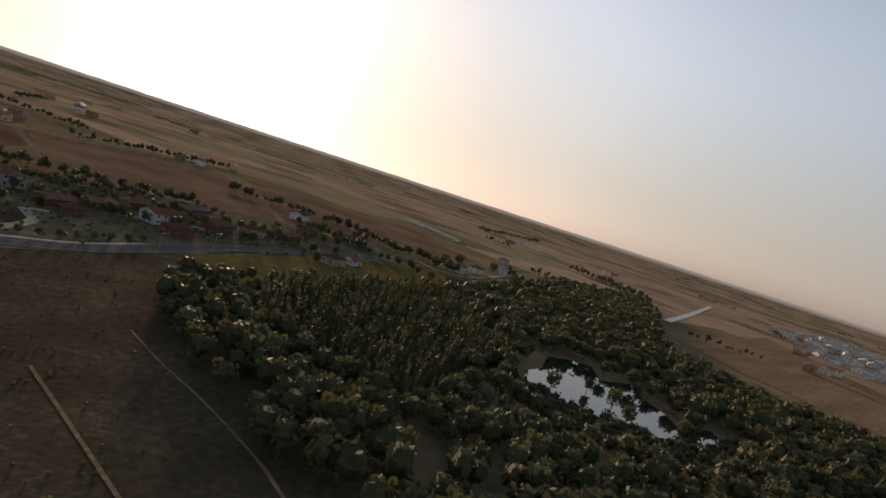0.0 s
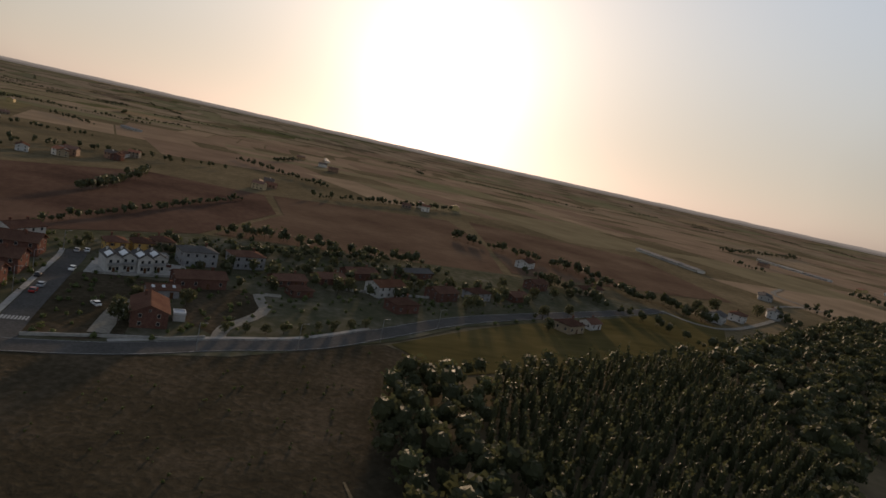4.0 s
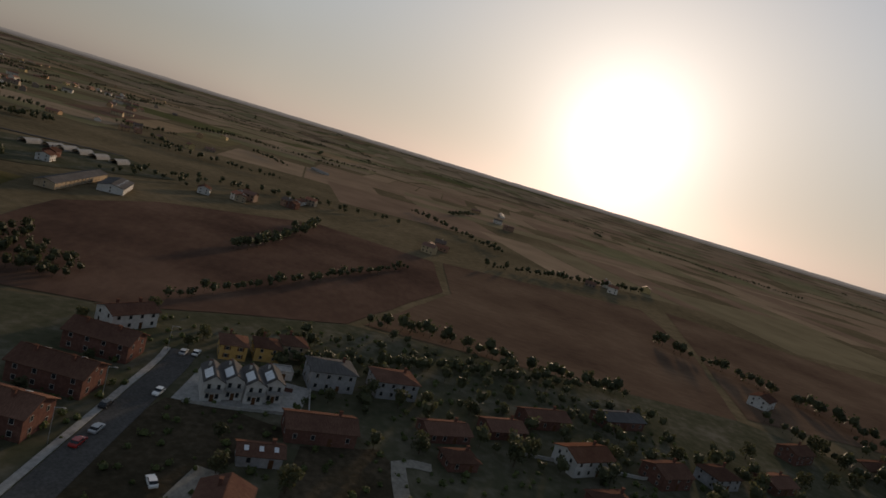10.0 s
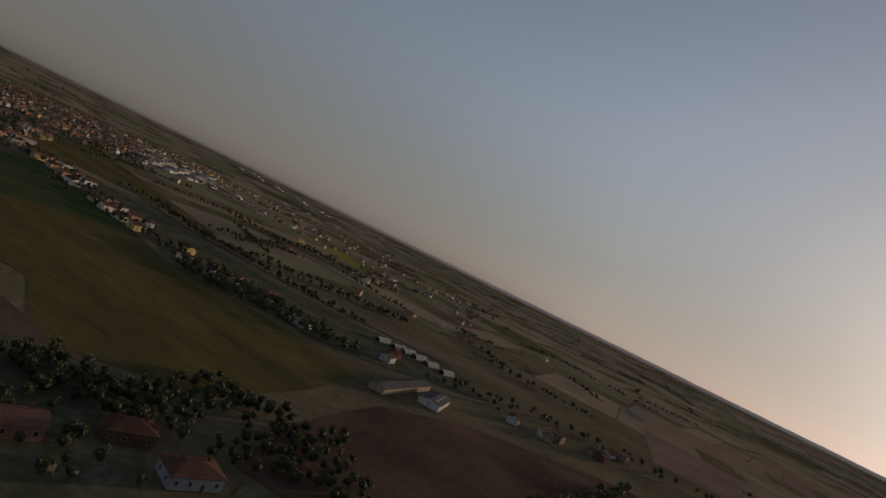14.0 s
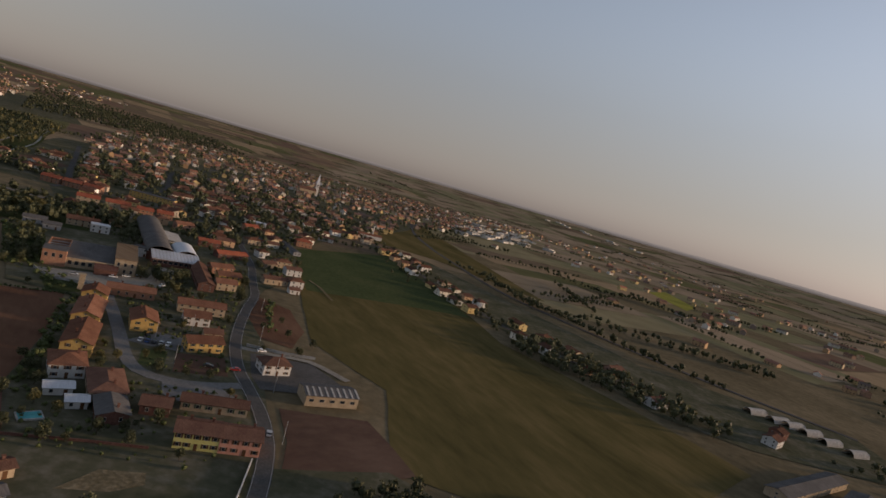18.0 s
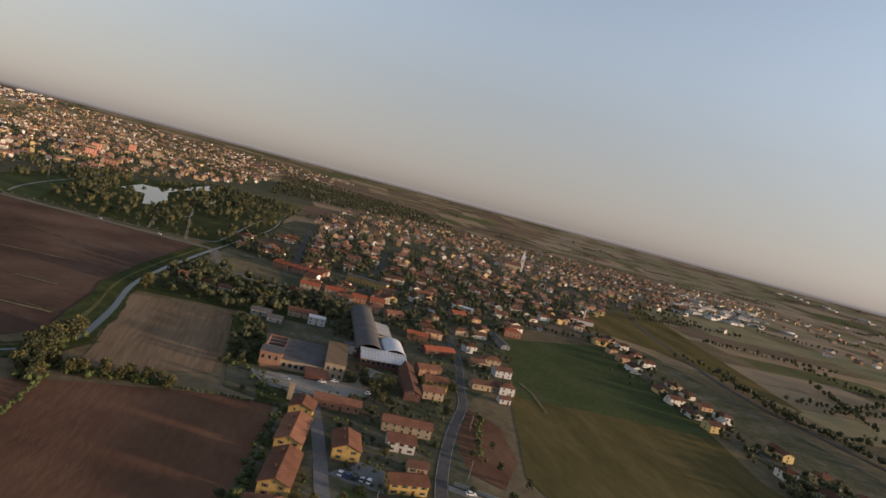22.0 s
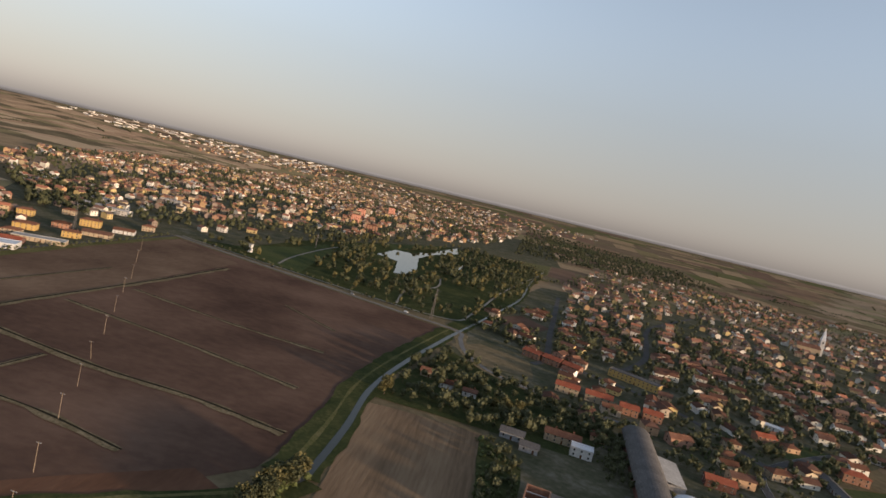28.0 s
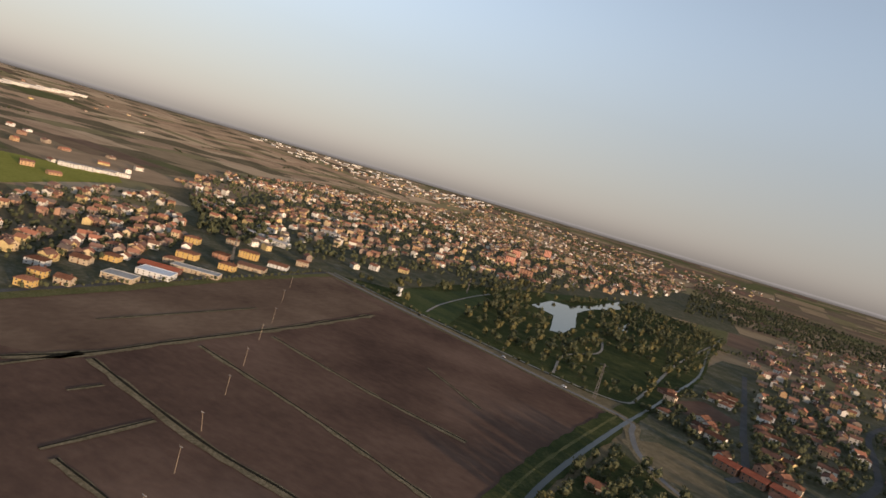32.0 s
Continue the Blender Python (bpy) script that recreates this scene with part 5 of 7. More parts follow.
ob = thing("hangar", "pair of barrel-roofed halls with a white shed front", "hangar", pose(-119, 399, 0.3, 0, 0, 27))
part("front_shed", Shape().box(-14, 0, 0, 14, 12, 5.2), M["brick"], ob, "low front shed with glazed strips")
part("front_roof", Shape().slab([(-14.5, -0.8, 5.0), (14.5, -0.8, 5.0), (14.5, 14, 7.6), (-14.5, 14, 7.6)], 0.25), M["zinc"], ob, "white ribbed sheet roof")
for k in range(14):
    part("roof_rib", Shape().slab([(-14 + 2.1 * k, -0.8, 5.12), (-13.8 + 2.1 * k, -0.8, 5.12), (-13.8 + 2.1 * k, 13.9, 7.72), (-14 + 2.1 * k, 13.9, 7.72)], 0.08), M["concrete"], ob)
part("long_hall", Shape().box(-16, 14, 0, 0, 125, 5.0), M["brick"], ob)
vault("long_roof", ob, -16.6, 0.6, 13.6, 125.4, 5.0, 5.0, M["slate"], "long dark grey barrel roof")
part("short_hall", Shape().box(1, 14, 0, 15, 42, 5.0), M["brick"], ob)
vault("short_roof", ob, 0.7, 15.4, 13.6, 42.4, 5.0, 4.4, M["zinc"], "short pale barrel roof")
for k in range(9):
    window(ob, pose(-12.4 + 3.1 * k, 0, 2.2), 2.4, 1.8)
part("side_shed", Shape().box(1, 62, 0, 11, 96, 4.2).slab([(0.8, 62, 5.6), (11.4, 62, 4.3), (11.4, 96, 4.3), (0.8, 96, 5.6)], 0.2), M["concrete"], ob)

# long yellow building and the red-roofed rows of the village
house("long pale yellow two-storey school building", -238, 649, 2, 44, 11, 7.0, 1.2, "yellow", "slate", "flat", cols=12, ends=2, chimneys=0, shut=None)
for k, (x, y, ln) in enumerate(((-312, 600, 16), (-294, 603, 16), (-276, 605, 15), (-250, 545, 17), (-229, 554, 19), (-207, 557, 13), (-193, 566, 13))):
    house("row house with bright red tiled roof and " + ("cream" if k in (3, 4) else "orange") + " walls", x, y, 4 if k < 3 else 24, ln, 10, 6.0, 2.0, "cream" if k in (3, 4) else "brick_orange", "tile_red", cols=4, ends=2, chimneys=2, group="red-roofed rows")
house("tall orange house with red roof", -76, 620, 25, 16, 11, 6.5, 2.0, "brick_orange", "tile_red", "hip", cols=4, ends=2)

# ---- the farm with the long barn and white domes ----
house("long low farm barn with a pale end wall", 242, 287, 34, 78, 11, 4.6, 1.6, "cream", "slate", cols=14, ends=1, chimneys=0, name="barn", category="barn", door=None)
house("farm shed with a white roof strip", 263, 276, 42, 34, 15, 4.8, 1.6, "white", "slate", cols=6, ends=1, chimneys=0, name="barn", category="barn", sunroof=6)
for k, (x, y) in enumerate(((309, 412), (318, 408), (326, 400), (332, 388), (342, 376), (296, 420))):
    ob = thing("dome_tent", "white round-roofed farm tunnel", "tunnel", pose(x, y, 0.3, 0, 0, 110), "white farm tunnels")
    vault("cover", ob, -4, 4, -9, 9, 0.2, 3.8, M["concrete"])
    part("end_wall", Shape().box(-3.4, -8.9, 0, 3.4, -8.6, 3.2), M["concrete"], ob)
for label, x, y, rot, w, d, h, wall in (("white farmhouse behind the barn", 265, 352, 40, 13, 9, 5.6, "white"), ("brick farmhouse by the domes", 282, 372, 40, 12, 9, 5.4, "brick"),
                                        ("white farmhouse with outbuildings", 196, 370, 30, 14, 9, 5.4, "white"), ("low cream farm outbuilding with tiled roof", 212, 378, 30, 12, 7, 3.6, "cream"),
                                        ("white house behind the farm", 352, 290, 40, 13, 9, 5.6, "white"), ("cream house behind the farm", 374, 272, 40, 13, 9, 5.6, "cream"),
                                        ("white house on the far lane", 400, 292, 20, 13, 9, 5.6, "white"), ("brick house on the far lane", 430, 262, 20, 13, 9, 5.6, "brick"),
                                        ("white shed on the far lane", 462, 280, 20, 20, 9, 4.4, "white")):
    house(label, x, y, rot, w, d, h, 1.7, wall, "tile_dark", storeys=2 if h > 5 else 1, cols=3, ends=2, group="farm houses")


# ================= trees =================
def crown_points(rs, lobes, n, size):
    """Leaf clusters in the outer parts of a few overlapping lobes: places and half-widths."""
    pts = []
    total = sum(l[3] ** 2 for l in lobes)
    for cx, cy, cz, r, sq in [(*l, 1.0)[:5] if len(l) == 4 else l for l in lobes]:
        for _ in range(max(4, int(n * r * r / total))):
            d = Vector((rs.gauss(0, 1), rs.gauss(0, 1), rs.gauss(0, 1))).normalized()
            k = r * (0.55 + 0.5 * rs.random() ** 0.6)
            pts.append((cx + d.x * k, cy + d.y * k, cz + d.z * k * sq, size * rs.uniform(0.6, 1.3)))
    return pts


def leaf_quads(pts, rs):
    v, f = [], []
    for x, y, z, s in pts:
        a = Vector((rs.gauss(0, 1), rs.gauss(0, 1), rs.gauss(0, 0.8))).normalized()
        b = a.cross(Vector((rs.gauss(0, 1), rs.gauss(0, 1), rs.gauss(0, 1)))).normalized()
        a, b = a * s, b * s * rs.uniform(0.6, 1)
        k = len(v)
        p = Vector((x, y, z))
        v += [p - a - b * 0.4, p + a * 0.3 - b, p + a + b * 0.5, p - a * 0.2 + b]
        f.append((k, k + 1, k + 2, k + 3))
    return v, f


def trunk_shape(rs, h, r, limbs, reach):
    sh = Shape()
    x = y = 0.0
    seg, last = 4, (0, 0, 0)
    for k in range(seg):
        x, y = x + rs.uniform(-0.12, 0.12), y + rs.uniform(-0.12, 0.12)
        nxt = (x, y, h * (k + 1) / seg)
        sh.tube(last, nxt, r * (1 - 0.2 * k), r * (0.8 - 0.2 * k), 6)
        last = nxt
    for k in range(limbs):
        a, z = rs.uniform(0, math.tau), h * rs.uniform(0.5, 0.95)
        sh.tube((0, 0, z), (math.cos(a) * reach, math.sin(a) * reach, z + reach * rs.uniform(0.5, 1.0)), r * 0.4, r * 0.12, 5)
    return sh


def tree_kind(seed, kind):
    """Trunk shape and crown clusters of one tree about 10 m (broad), 14 m (poplar) or 3 m (bush) high."""
    rs = random.Random(seed)
    if kind == "poplar":
        lobes = [(rs.uniform(-.3, .3), rs.uniform(-.3, .3), 2.5 + 2.1 * k, 1.5 - 0.18 * abs(k - 1.5), 1.3) for k in range(6)]
        return trunk_shape(rs, 10, 0.2, 6, 1.0), crown_points(rs, lobes, 330, 0.36)
    if kind == "bush":
        lobes = [(rs.uniform(-1, 1), rs.uniform(-1, 1), rs.uniform(0.9, 1.5), rs.uniform(0.8, 1.2)) for _ in range(4)]
        return trunk_shape(rs, 1.2, 0.08, 4, 0.7), crown_points(rs, lobes, 150, 0.28)
    lobes = [(0, 0, 5.6, 2.9, 1.0)]
    for k in range(7):
        a = k * math.tau / 7 + rs.uniform(-0.4, 0.4)
        r = rs.uniform(1.3, 2.2)
        lobes.append((math.cos(a) * r, math.sin(a) * r, rs.uniform(3.2, 7.2), rs.uniform(1.4, 2.2), 0.95))
    return trunk_shape(rs, 5.0, 0.26, 6, 1.9), crown_points(rs, lobes, 440, 0.5)


TREES = {}
for kind, leaf, label, cat in (("broad", "leaf", "broad-leaved tree with a dense dark green crown", "tree"), ("autumn", "leaf_autumn", "broad-leaved tree with a yellowing crown", "tree"),
                               ("poplar", "leaf_poplar", "slender green poplar", "tree"), ("bush", "leaf_hedge", "rounded green garden shrub", "shrub")):
    TREES[kind] = []
    for s in range(4):
        tr, pts = tree_kind(10 * s + len(kind), "broad" if kind == "autumn" else kind)
        v, f = leaf_quads(pts, random.Random(s))
        me = bpy.data.meshes.new("crown")
        me.from_pydata(v, [], f)
        me.materials.append(M[leaf])
        TREES[kind].append((tr.mesh("trunk", M["bark"]), me, label, cat))
TREE_COUNT = [0]


def tree(kind, x, y, size=1.0, z=0.25, group="garden trees"):
    tr, cr, label, cat = TREES[kind][TREE_COUNT[0] % 4]
    TREE_COUNT[0] += 1
    h = noise.random()
    ob = thing("tree" if cat == "tree" else "shrub", label, cat, pose(x, y, z, 0, 0, h * 360) @ Matrix.Diagonal((size * (0.9 + 0.2 * h), size, size * (0.85 + 0.3 * h), 1)), group)
    part("trunk", tr, None, ob)
    part("crown", cr, None, ob)


CROWNS = {"broad": (5.4, 2.7, 2.7), "bush": (1.1, 1.25, 0.95), "poplar": (7.0, 1.15, 5.4)}


def crown_core(kind, rs):
    """The dense inner crown of a distant tree: three uneven rings, closed above and below; all quads."""
    z, r, h = CROWNS[kind]
    v = []
    for up, wide in ((-0.72, 0.66), (0.0, 1.0), (0.74, 0.62)):
        for k in range(6):
            q = r * wide * rs.uniform(0.72, 1.12)
            v.append(Vector((math.cos(k * math.tau / 6) * q, math.sin(k * math.tau / 6) * q, z + h * (up + rs.uniform(-0.14, 0.14)))))
    f = [(6 * j + k, 6 * j + (k + 1) % 6, 6 * j + 6 + (k + 1) % 6, 6 * j + 6 + k) for j in range(2) for k in range(6)]
    f += [(3, 2, 1, 0), (5, 4, 3, 0), (12, 13, 14, 15), (12, 15, 16, 17)]
    return [v[i] for q in f for i in q]


def wood(name, spots, kind, label, leaf, n=60, grow=1.0, z=0.2):
    """Many trees that nobody counts, joined: each with its own trunk and crown of clusters."""
    rs = random.Random(len(spots))
    protos = []
    for s in range(5):
        tr, pts = tree_kind(70 + s, kind)
        rs2 = random.Random(s)
        rs2.shuffle(pts)
        n_leaf = max(8, n - 16)
        big = min(2.1, math.sqrt(len(pts) / n_leaf) * 0.62)
        v, f = leaf_quads([(a, b, c, d * big) for a, b, c, d in pts[:n_leaf]], rs2)
        v += crown_core(kind, rs2)
        h = 1.0 if kind == "bush" else 5.0
        tv = [(math.cos(k * 2.1) * 0.2, math.sin(k * 2.1) * 0.2, 0) for k in range(3)] + [(0, 0, h)]
        protos.append((np.array([tuple(p) for p in v], np.float32), np.array(tv, np.float32)))
    vs, q, base = [], [], 0
    tq = []
    for x, y, s in spots:
        v, tv = protos[rs.randrange(5)]
        a = rs.uniform(0, math.tau)
        c, d = math.cos(a), math.sin(a)
        k = s * grow
        R = np.array([[c, -d, 0], [d, c, 0], [0, 0, rs.uniform(0.85, 1.2)]], np.float32) * k
        vs += [v @ R.T + np.array([x, y, z + lift(x, y)], np.float32), tv @ R.T + np.array([x, y, z - 0.1 + lift(x, y)], np.float32)]
        q.append(np.arange(len(v)) + base)
        base += len(v)
        tq.append(np.array([0, 1, 3, 1, 2, 3, 2, 0, 3]) + base)
        base += 4
    co = np.concatenate(vs).astype(np.float32)
    quads, tris = np.concatenate(q), np.concatenate(tq)
    me = bpy.data.meshes.new(name)
    me.vertices.add(len(co))
    me.vertices.foreach_set("co", co.ravel())
    me.loops.add(len(quads) + len(tris))
    me.loops.foreach_set("vertex_index", np.concatenate([quads, tris]).astype(np.int32))
    nq, nt = len(quads) // 4, len(tris) // 3
    me.polygons.add(nq + nt)
    me.polygons.foreach_set("loop_start", np.concatenate([np.arange(nq) * 4, nq * 4 + np.arange(nt) * 3]).astype(np.int32))
    me.polygons.foreach_set("material_index", np.concatenate([np.zeros(nq), np.ones(nt)]).astype(np.int32))
    me.materials.append(M[leaf])
    me.materials.append(M["bark"])
    me.update(calc_edges=True)
    me.validate()
    return tagged(new(name, me), label, "trees", kind="stuff")


def scatter(poly, n, seed, lo=0.8, hi=1.3, avoid=(), gap=0.0):
    rs = random.Random(seed)
    xs, ys = [p[0] for p in poly], [p[1] for p in poly]
    out, tries = [], 0
    while len(out) < n and tries < n * 30:
        tries += 1
        x, y = rs.uniform(min(xs), max(xs)), rs.uniform(min(ys), max(ys))
        if inside((x, y), poly) and not any(inside((x, y), a) for a in avoid) and (not gap or all((x - a) ** 2 + (y - b) ** 2 > gap * gap for a, b, _ in out)):
            out.append((x, y, rs.uniform(lo, hi)))
    return out


def along(line, step, spread, seed, lo=0.8, hi=1.2):
    rs = random.Random(seed)
    return [(p.x + rs.gauss(0, spread), p.y + rs.gauss(0, spread), rs.uniform(lo, hi)) for p in ribbon_points(line, step)]


# ---- the wood round the pond, with its poplar plantation ----
WOOD = [(52, -82), (72, -86), (92, -106), (111, -127), (150, -168), (183, -202), (240, -240), (310, -300), (440, -400), (520, -560), (400, -500), (284, -420), (171, -355), (134, -376), (58, -436), (-60, -460), (-200, -380), (-180, -220), (-60, -140), (-30, -120), (10, -97), (36, -86)]
PLANT = [(90, -112), (148, -172), (176, -204), (72, -205), (-3, -152), (40, -112)]
rows = []
rs_ = random.Random(2)
for i in range(60):
    for j in range(90):
        x, y = -20 + 4.6 * i * 0.82 + 3.2 * j * 0.57, -205 - 4.6 * i * 0.57 + 3.2 * j * 0.82 + 60
        x, y = x + rs_.uniform(-0.5, 0.5), y + rs_.uniform(-0.5, 0.5)
        if inside((x, y), PLANT) and rs_.random() > 0.06:
            rows.append((x, y, rs_.uniform(0.75, 1.0)))
wood("poplar_plantation", rows, "poplar", "poplar plantation in straight rows", "leaf_wood", 60, 0.8)
NEAR_SHORE = [[(p[0] - 0.83 * q, p[1] + 0.55 * q) for p in POND_A] for q in (6, 13, 20, 27, 34)]
POND_RIM = [(p[0] + 0.15 * (p[0] - 60), p[1] + 0.15 * (p[1] + 246)) for p in POND_A]
wood("woodland", scatter(WOOD, 2500, 5, 0.7, 1.15, (PLANT, POND_RIM, *NEAR_SHORE), 3.6), "broad", "dense dark mixed wood round the pond", "leaf_wood", 104)
wood("woodland_edge", scatter(WOOD, 260, 6, 0.75, 1.1, (PLANT, POND_RIM, *NEAR_SHORE), 9), "broad", "lighter crowns in the mixed wood", "leaf_poplar", 110)
wood("pond_scrub", scatter([(20, -200), (60, -196), (44, -214), (36, -240), (24, -262), (40, -292), (0, -270), (-10, -230)], 330, 7, 0.6, 1.6, (POND_A,), 2.2), "bush", "low willow scrub on the pond shore", "leaf_wood", 60, 0.9)
for x, y, s in ((46, -240, 0.9), (58, -236, 0.55), (40, -272, 0.8), (66, -262, 0.7), (34, -262, 0.75), (30, -236, 0.9), (52, -218, 0.8), (78, -268, 0.9)):
    tree("broad", x, y, s, 0.35, "trees in the pond")
wood("meadow_scrub", scatter([(-44, -118), (28, -84), (98, -72), (56, -48), (20, -10), (-60, 30), (-150, -40)], 420, 8, 0.1, 0.32), "bush", "low scrub and tall weeds in the rough meadow", "leaf_hedge", 30)

# ---- orchard and garden trees of the housing ----
for k, (x, y) in enumerate(((76, -29), (80, -34), (83.5, -39), (87.5, -43.5), (92.5, -47.5), (97.5, -51.5), (103, -55.5), (108, -60), (114, -64))):
    tree("broad", x, y, 0.46, 0.35, "orchard trees")
for x, y, s in ((61, -4, 0.9), (84, 6, 0.6), (90, -8, 0.7), (95, 16, 0.5), (134, 12, 0.6), (144, 6, 0.6), (160, -8, 0.7), (132, -20, 0.8), (150, -42, 0.8), (160, -44, 0.7), (184, -66, 0.8), (196, -70, 0.7), (206, -84, 0.8), (178, -96, 0.8),
                (214, -112, 0.8), (236, -128, 0.9), (252, -140, 0.8), (246, -110, 0.8), (196, -132, 0.9), (176, -134, 0.8), (214, -146, 0.7), (262, -150, 0.9), (284, -150, 0.8), (290, -140, 1.0), (318, -240, 1.1), (300, -238, 1.0), (340, -258, 1.2), (370, -300, 1.2),
                (126, 60, 0.5), (134, 62, 0.6), (140, 56, 0.5), (150, 52, 0.6), (162, 46, 0.5), (110, 88, 0.5), (136, 88, 0.6), (94, 62, 0.5), (72, 54, 0.5), (54, 34, 0.5), (170, -20, 0.7), (182, -28, 0.6), (200, -24, 0.7)):
    tree("broad", x, y, s, 0.3)
for x, y in ((40, 22), (47, 8), (58, 38), (74, 42), (92, 50), (112, 38), (128, 16), (86, -16), (104, -8), (76, -22), (68, -20), (150, -6), (158, -22)):
    tree("bush", x, y, 0.7, 0.3, "garden shrubs")
wood("hedgerow", along([(214, 45), (233, 24), (241, -14), (262, -60)], 3, 1.2, 3, 0.5, 0.9) + along([(240, 150), (300, 168), (393, 205)], 4, 2, 4, 0.6, 1.0) + along([(420, -60), (380, -160), (330, -200)], 4, 2, 5, 0.6, 1.1) + along([(141, 40), (165, 25), (195, 5), (221, -18), (248, -41)], 2.5, 1.0, 6, 0.35, 0.7) + along([(150, 96), (196, 99), (262, 101), (356, 103)], 4, 1.5, 7, 0.35, 0.65), "broad", "uneven field hedgerow", "leaf", 46)

FOOT = [[(h_[1] + u * math.cos(radians(h_[3])) * h_[4] * 0.6 - v * math.sin(radians(h_[3])) * h_[5] * 0.65, h_[2] + u * math.sin(radians(h_[3])) * h_[4] * 0.6 + v * math.cos(radians(h_[3])) * h_[5] * 0.65) for u, v in ((-1, -1), (1, -1), (1, 1), (-1, 1))]
        for h_ in VILLAGE + HOUSING + [("", x, y, 110, ln, 10.5) for x, y, ln in ((-97, 246, 25), (-109.5, 276, 25), (-119.5, 301, 11))] + [("", -27.4, 195.5, 14, 27, 11)]]
# ---- trees along the village road and the dark belt behind the white house ----
wood("tree_belt", scatter([(34, 160), (70, 150), (110, 190), (100, 214), (60, 182), (34, 196), (18, 184)], 120, 11, 0.4, 0.75, (), 2.8) + scatter([(80, 140), (140, 120), (150, 180), (112, 196)], 90, 12, 0.4, 0.75, (), 3.2), "broad", "dark belt of trees beside the gardens", "leaf_wood", 80)
wood("tree_belt", scatter([(106, 430), (120, 400), (176, 360), (215, 330), (240, 345), (190, 420), (140, 470)], 130, 13, 0.6, 1.0, (), 4), "broad", "trees round the farms beyond the meadow", "leaf", 60)
for x, y, s in ((-44, 322, 0.5), (-38, 340, 0.45), (-30, 318, 0.5), (-16, 312, 0.5), (-20, 294, 0.6), (-36, 290, 0.4), (-90, 206, 0.6), (-98, 214, 0.5), (-104, 222, 0.5), (-94, 196, 0.5), (-82, 178, 0.5), (-70, 176, 0.6), (-60, 186, 0.6),
                (-54, 190, 0.5), (-48, 200, 0.6), (-64, 238, 0.6), (-54, 240, 0.5), (-46, 244, 0.5), (-72, 256, 0.4), (-122, 356, 0.9), (-114, 358, 0.8), (-118, 366, 0.9), (-96, 350, 0.5), (-60, 318, 0.5), (-66, 356, 0.8), (-70, 372, 0.8),
                (-74, 398, 0.9), (-78, 406, 0.8), (-172, 330, 0.6), (-180, 338, 0.6), (-186, 350, 0.5), (-178, 322, 0.5), (-150, 300, 0.4), (18, 148, 0.7), (42, 134, 0.7), (64, 152, 0.7), (-56, 136, 0.6), (20, 170, 0.7), (10, 140, 0.6),
                (-84, 300, 0.4), (-100, 300, 0.4), (-76, 298, 0.4), (-140, 444, 0.7), (-128, 460, 0.7), (-160, 452, 0.7), (-172, 446, 0.6), (-176, 460, 0.8)):
    tree("broad", x, y, s, 0.3)
for x, y, s in ((-292, 394, 1.15), (-298, 402, 1.1), (-245, 452, 1.3), (-240, 458, 1.1), (-250, 447, 1.0)):
    tree("autumn", x, y, s, 0.3, "yellowing canal trees")
for k in range(30):
    a = ribbon_points([(-240, 290), (-234, 276), (-226, 258), (-208, 242)], 1.0)
    a = a[k * len(a) // 30]
    tree("broad" if k % 3 else "autumn", a.x + noise.random() * 7 - 3.5, a.y + noise.random() * 7 - 3.5, 1.15 - 0.014 * k, 0.3, "canal hedge trees")
for k in range(28):
    a = ribbon_points([(-220, 256), (-204, 262), (-188, 272), (-172, 280)], 1.0)
    a = a[k * len(a) // 28]
    tree("autumn" if k % 2 else "bush", a.x + noise.random() * 5 - 2, a.y + noise.random() * 5 - 2, 0.72 if k % 2 else 1.6, 0.3, "field hedge shrubs")
wood("hedge_bushes", along([(-240, 290), (-234, 276), (-226, 258), (-208, 242)], 0.7, 2.6, 91, 0.7, 1.5) + along([(-220, 256), (-204, 262), (-188, 272), (-172, 280)], 0.8, 2.0, 92, 0.6, 1.3), "bush", "dense green bushes round the canal junction", "leaf_hedge", 70)
wood("hedgerow", along([(-206, 246), (-196, 230), (-184, 208), (-170, 180), (-150, 120)], 1.2, 0.6, 7, 0.4, 0.8), "bush", "thin bramble hedge between the ploughed fields", "leaf_hedge", 40)
wood("hedgerow", along([(-170, 281), (-150, 292), (-132, 300)], 1.2, 0.5, 9, 0.3, 0.6), "bush", "weedy field edge", "leaf_hedge", 34)
wood("garden_trees", [p for p in scatter([(-296, 392), (-232, 414), (-216, 436), (-186, 470), (-196, 500), (-212, 512), (-288, 504), (-344, 520), (-330, 465)], 185, 15, 0.35, 1.15, tuple(FOOT), 3.8)] + scatter([(-230, 412), (-204, 370), (-178, 326), (-170, 340), (-200, 400)], 46, 16, 0.35, 0.75, tuple(FOOT), 3.4) + scatter([(-150, 440), (-180, 500), (-200, 520), (-180, 450), (-165, 425)], 40, 17, 0.4, 0.8, tuple(FOOT), 4), "broad", "overgrown garden trees beside the canal", "leaf", 90)

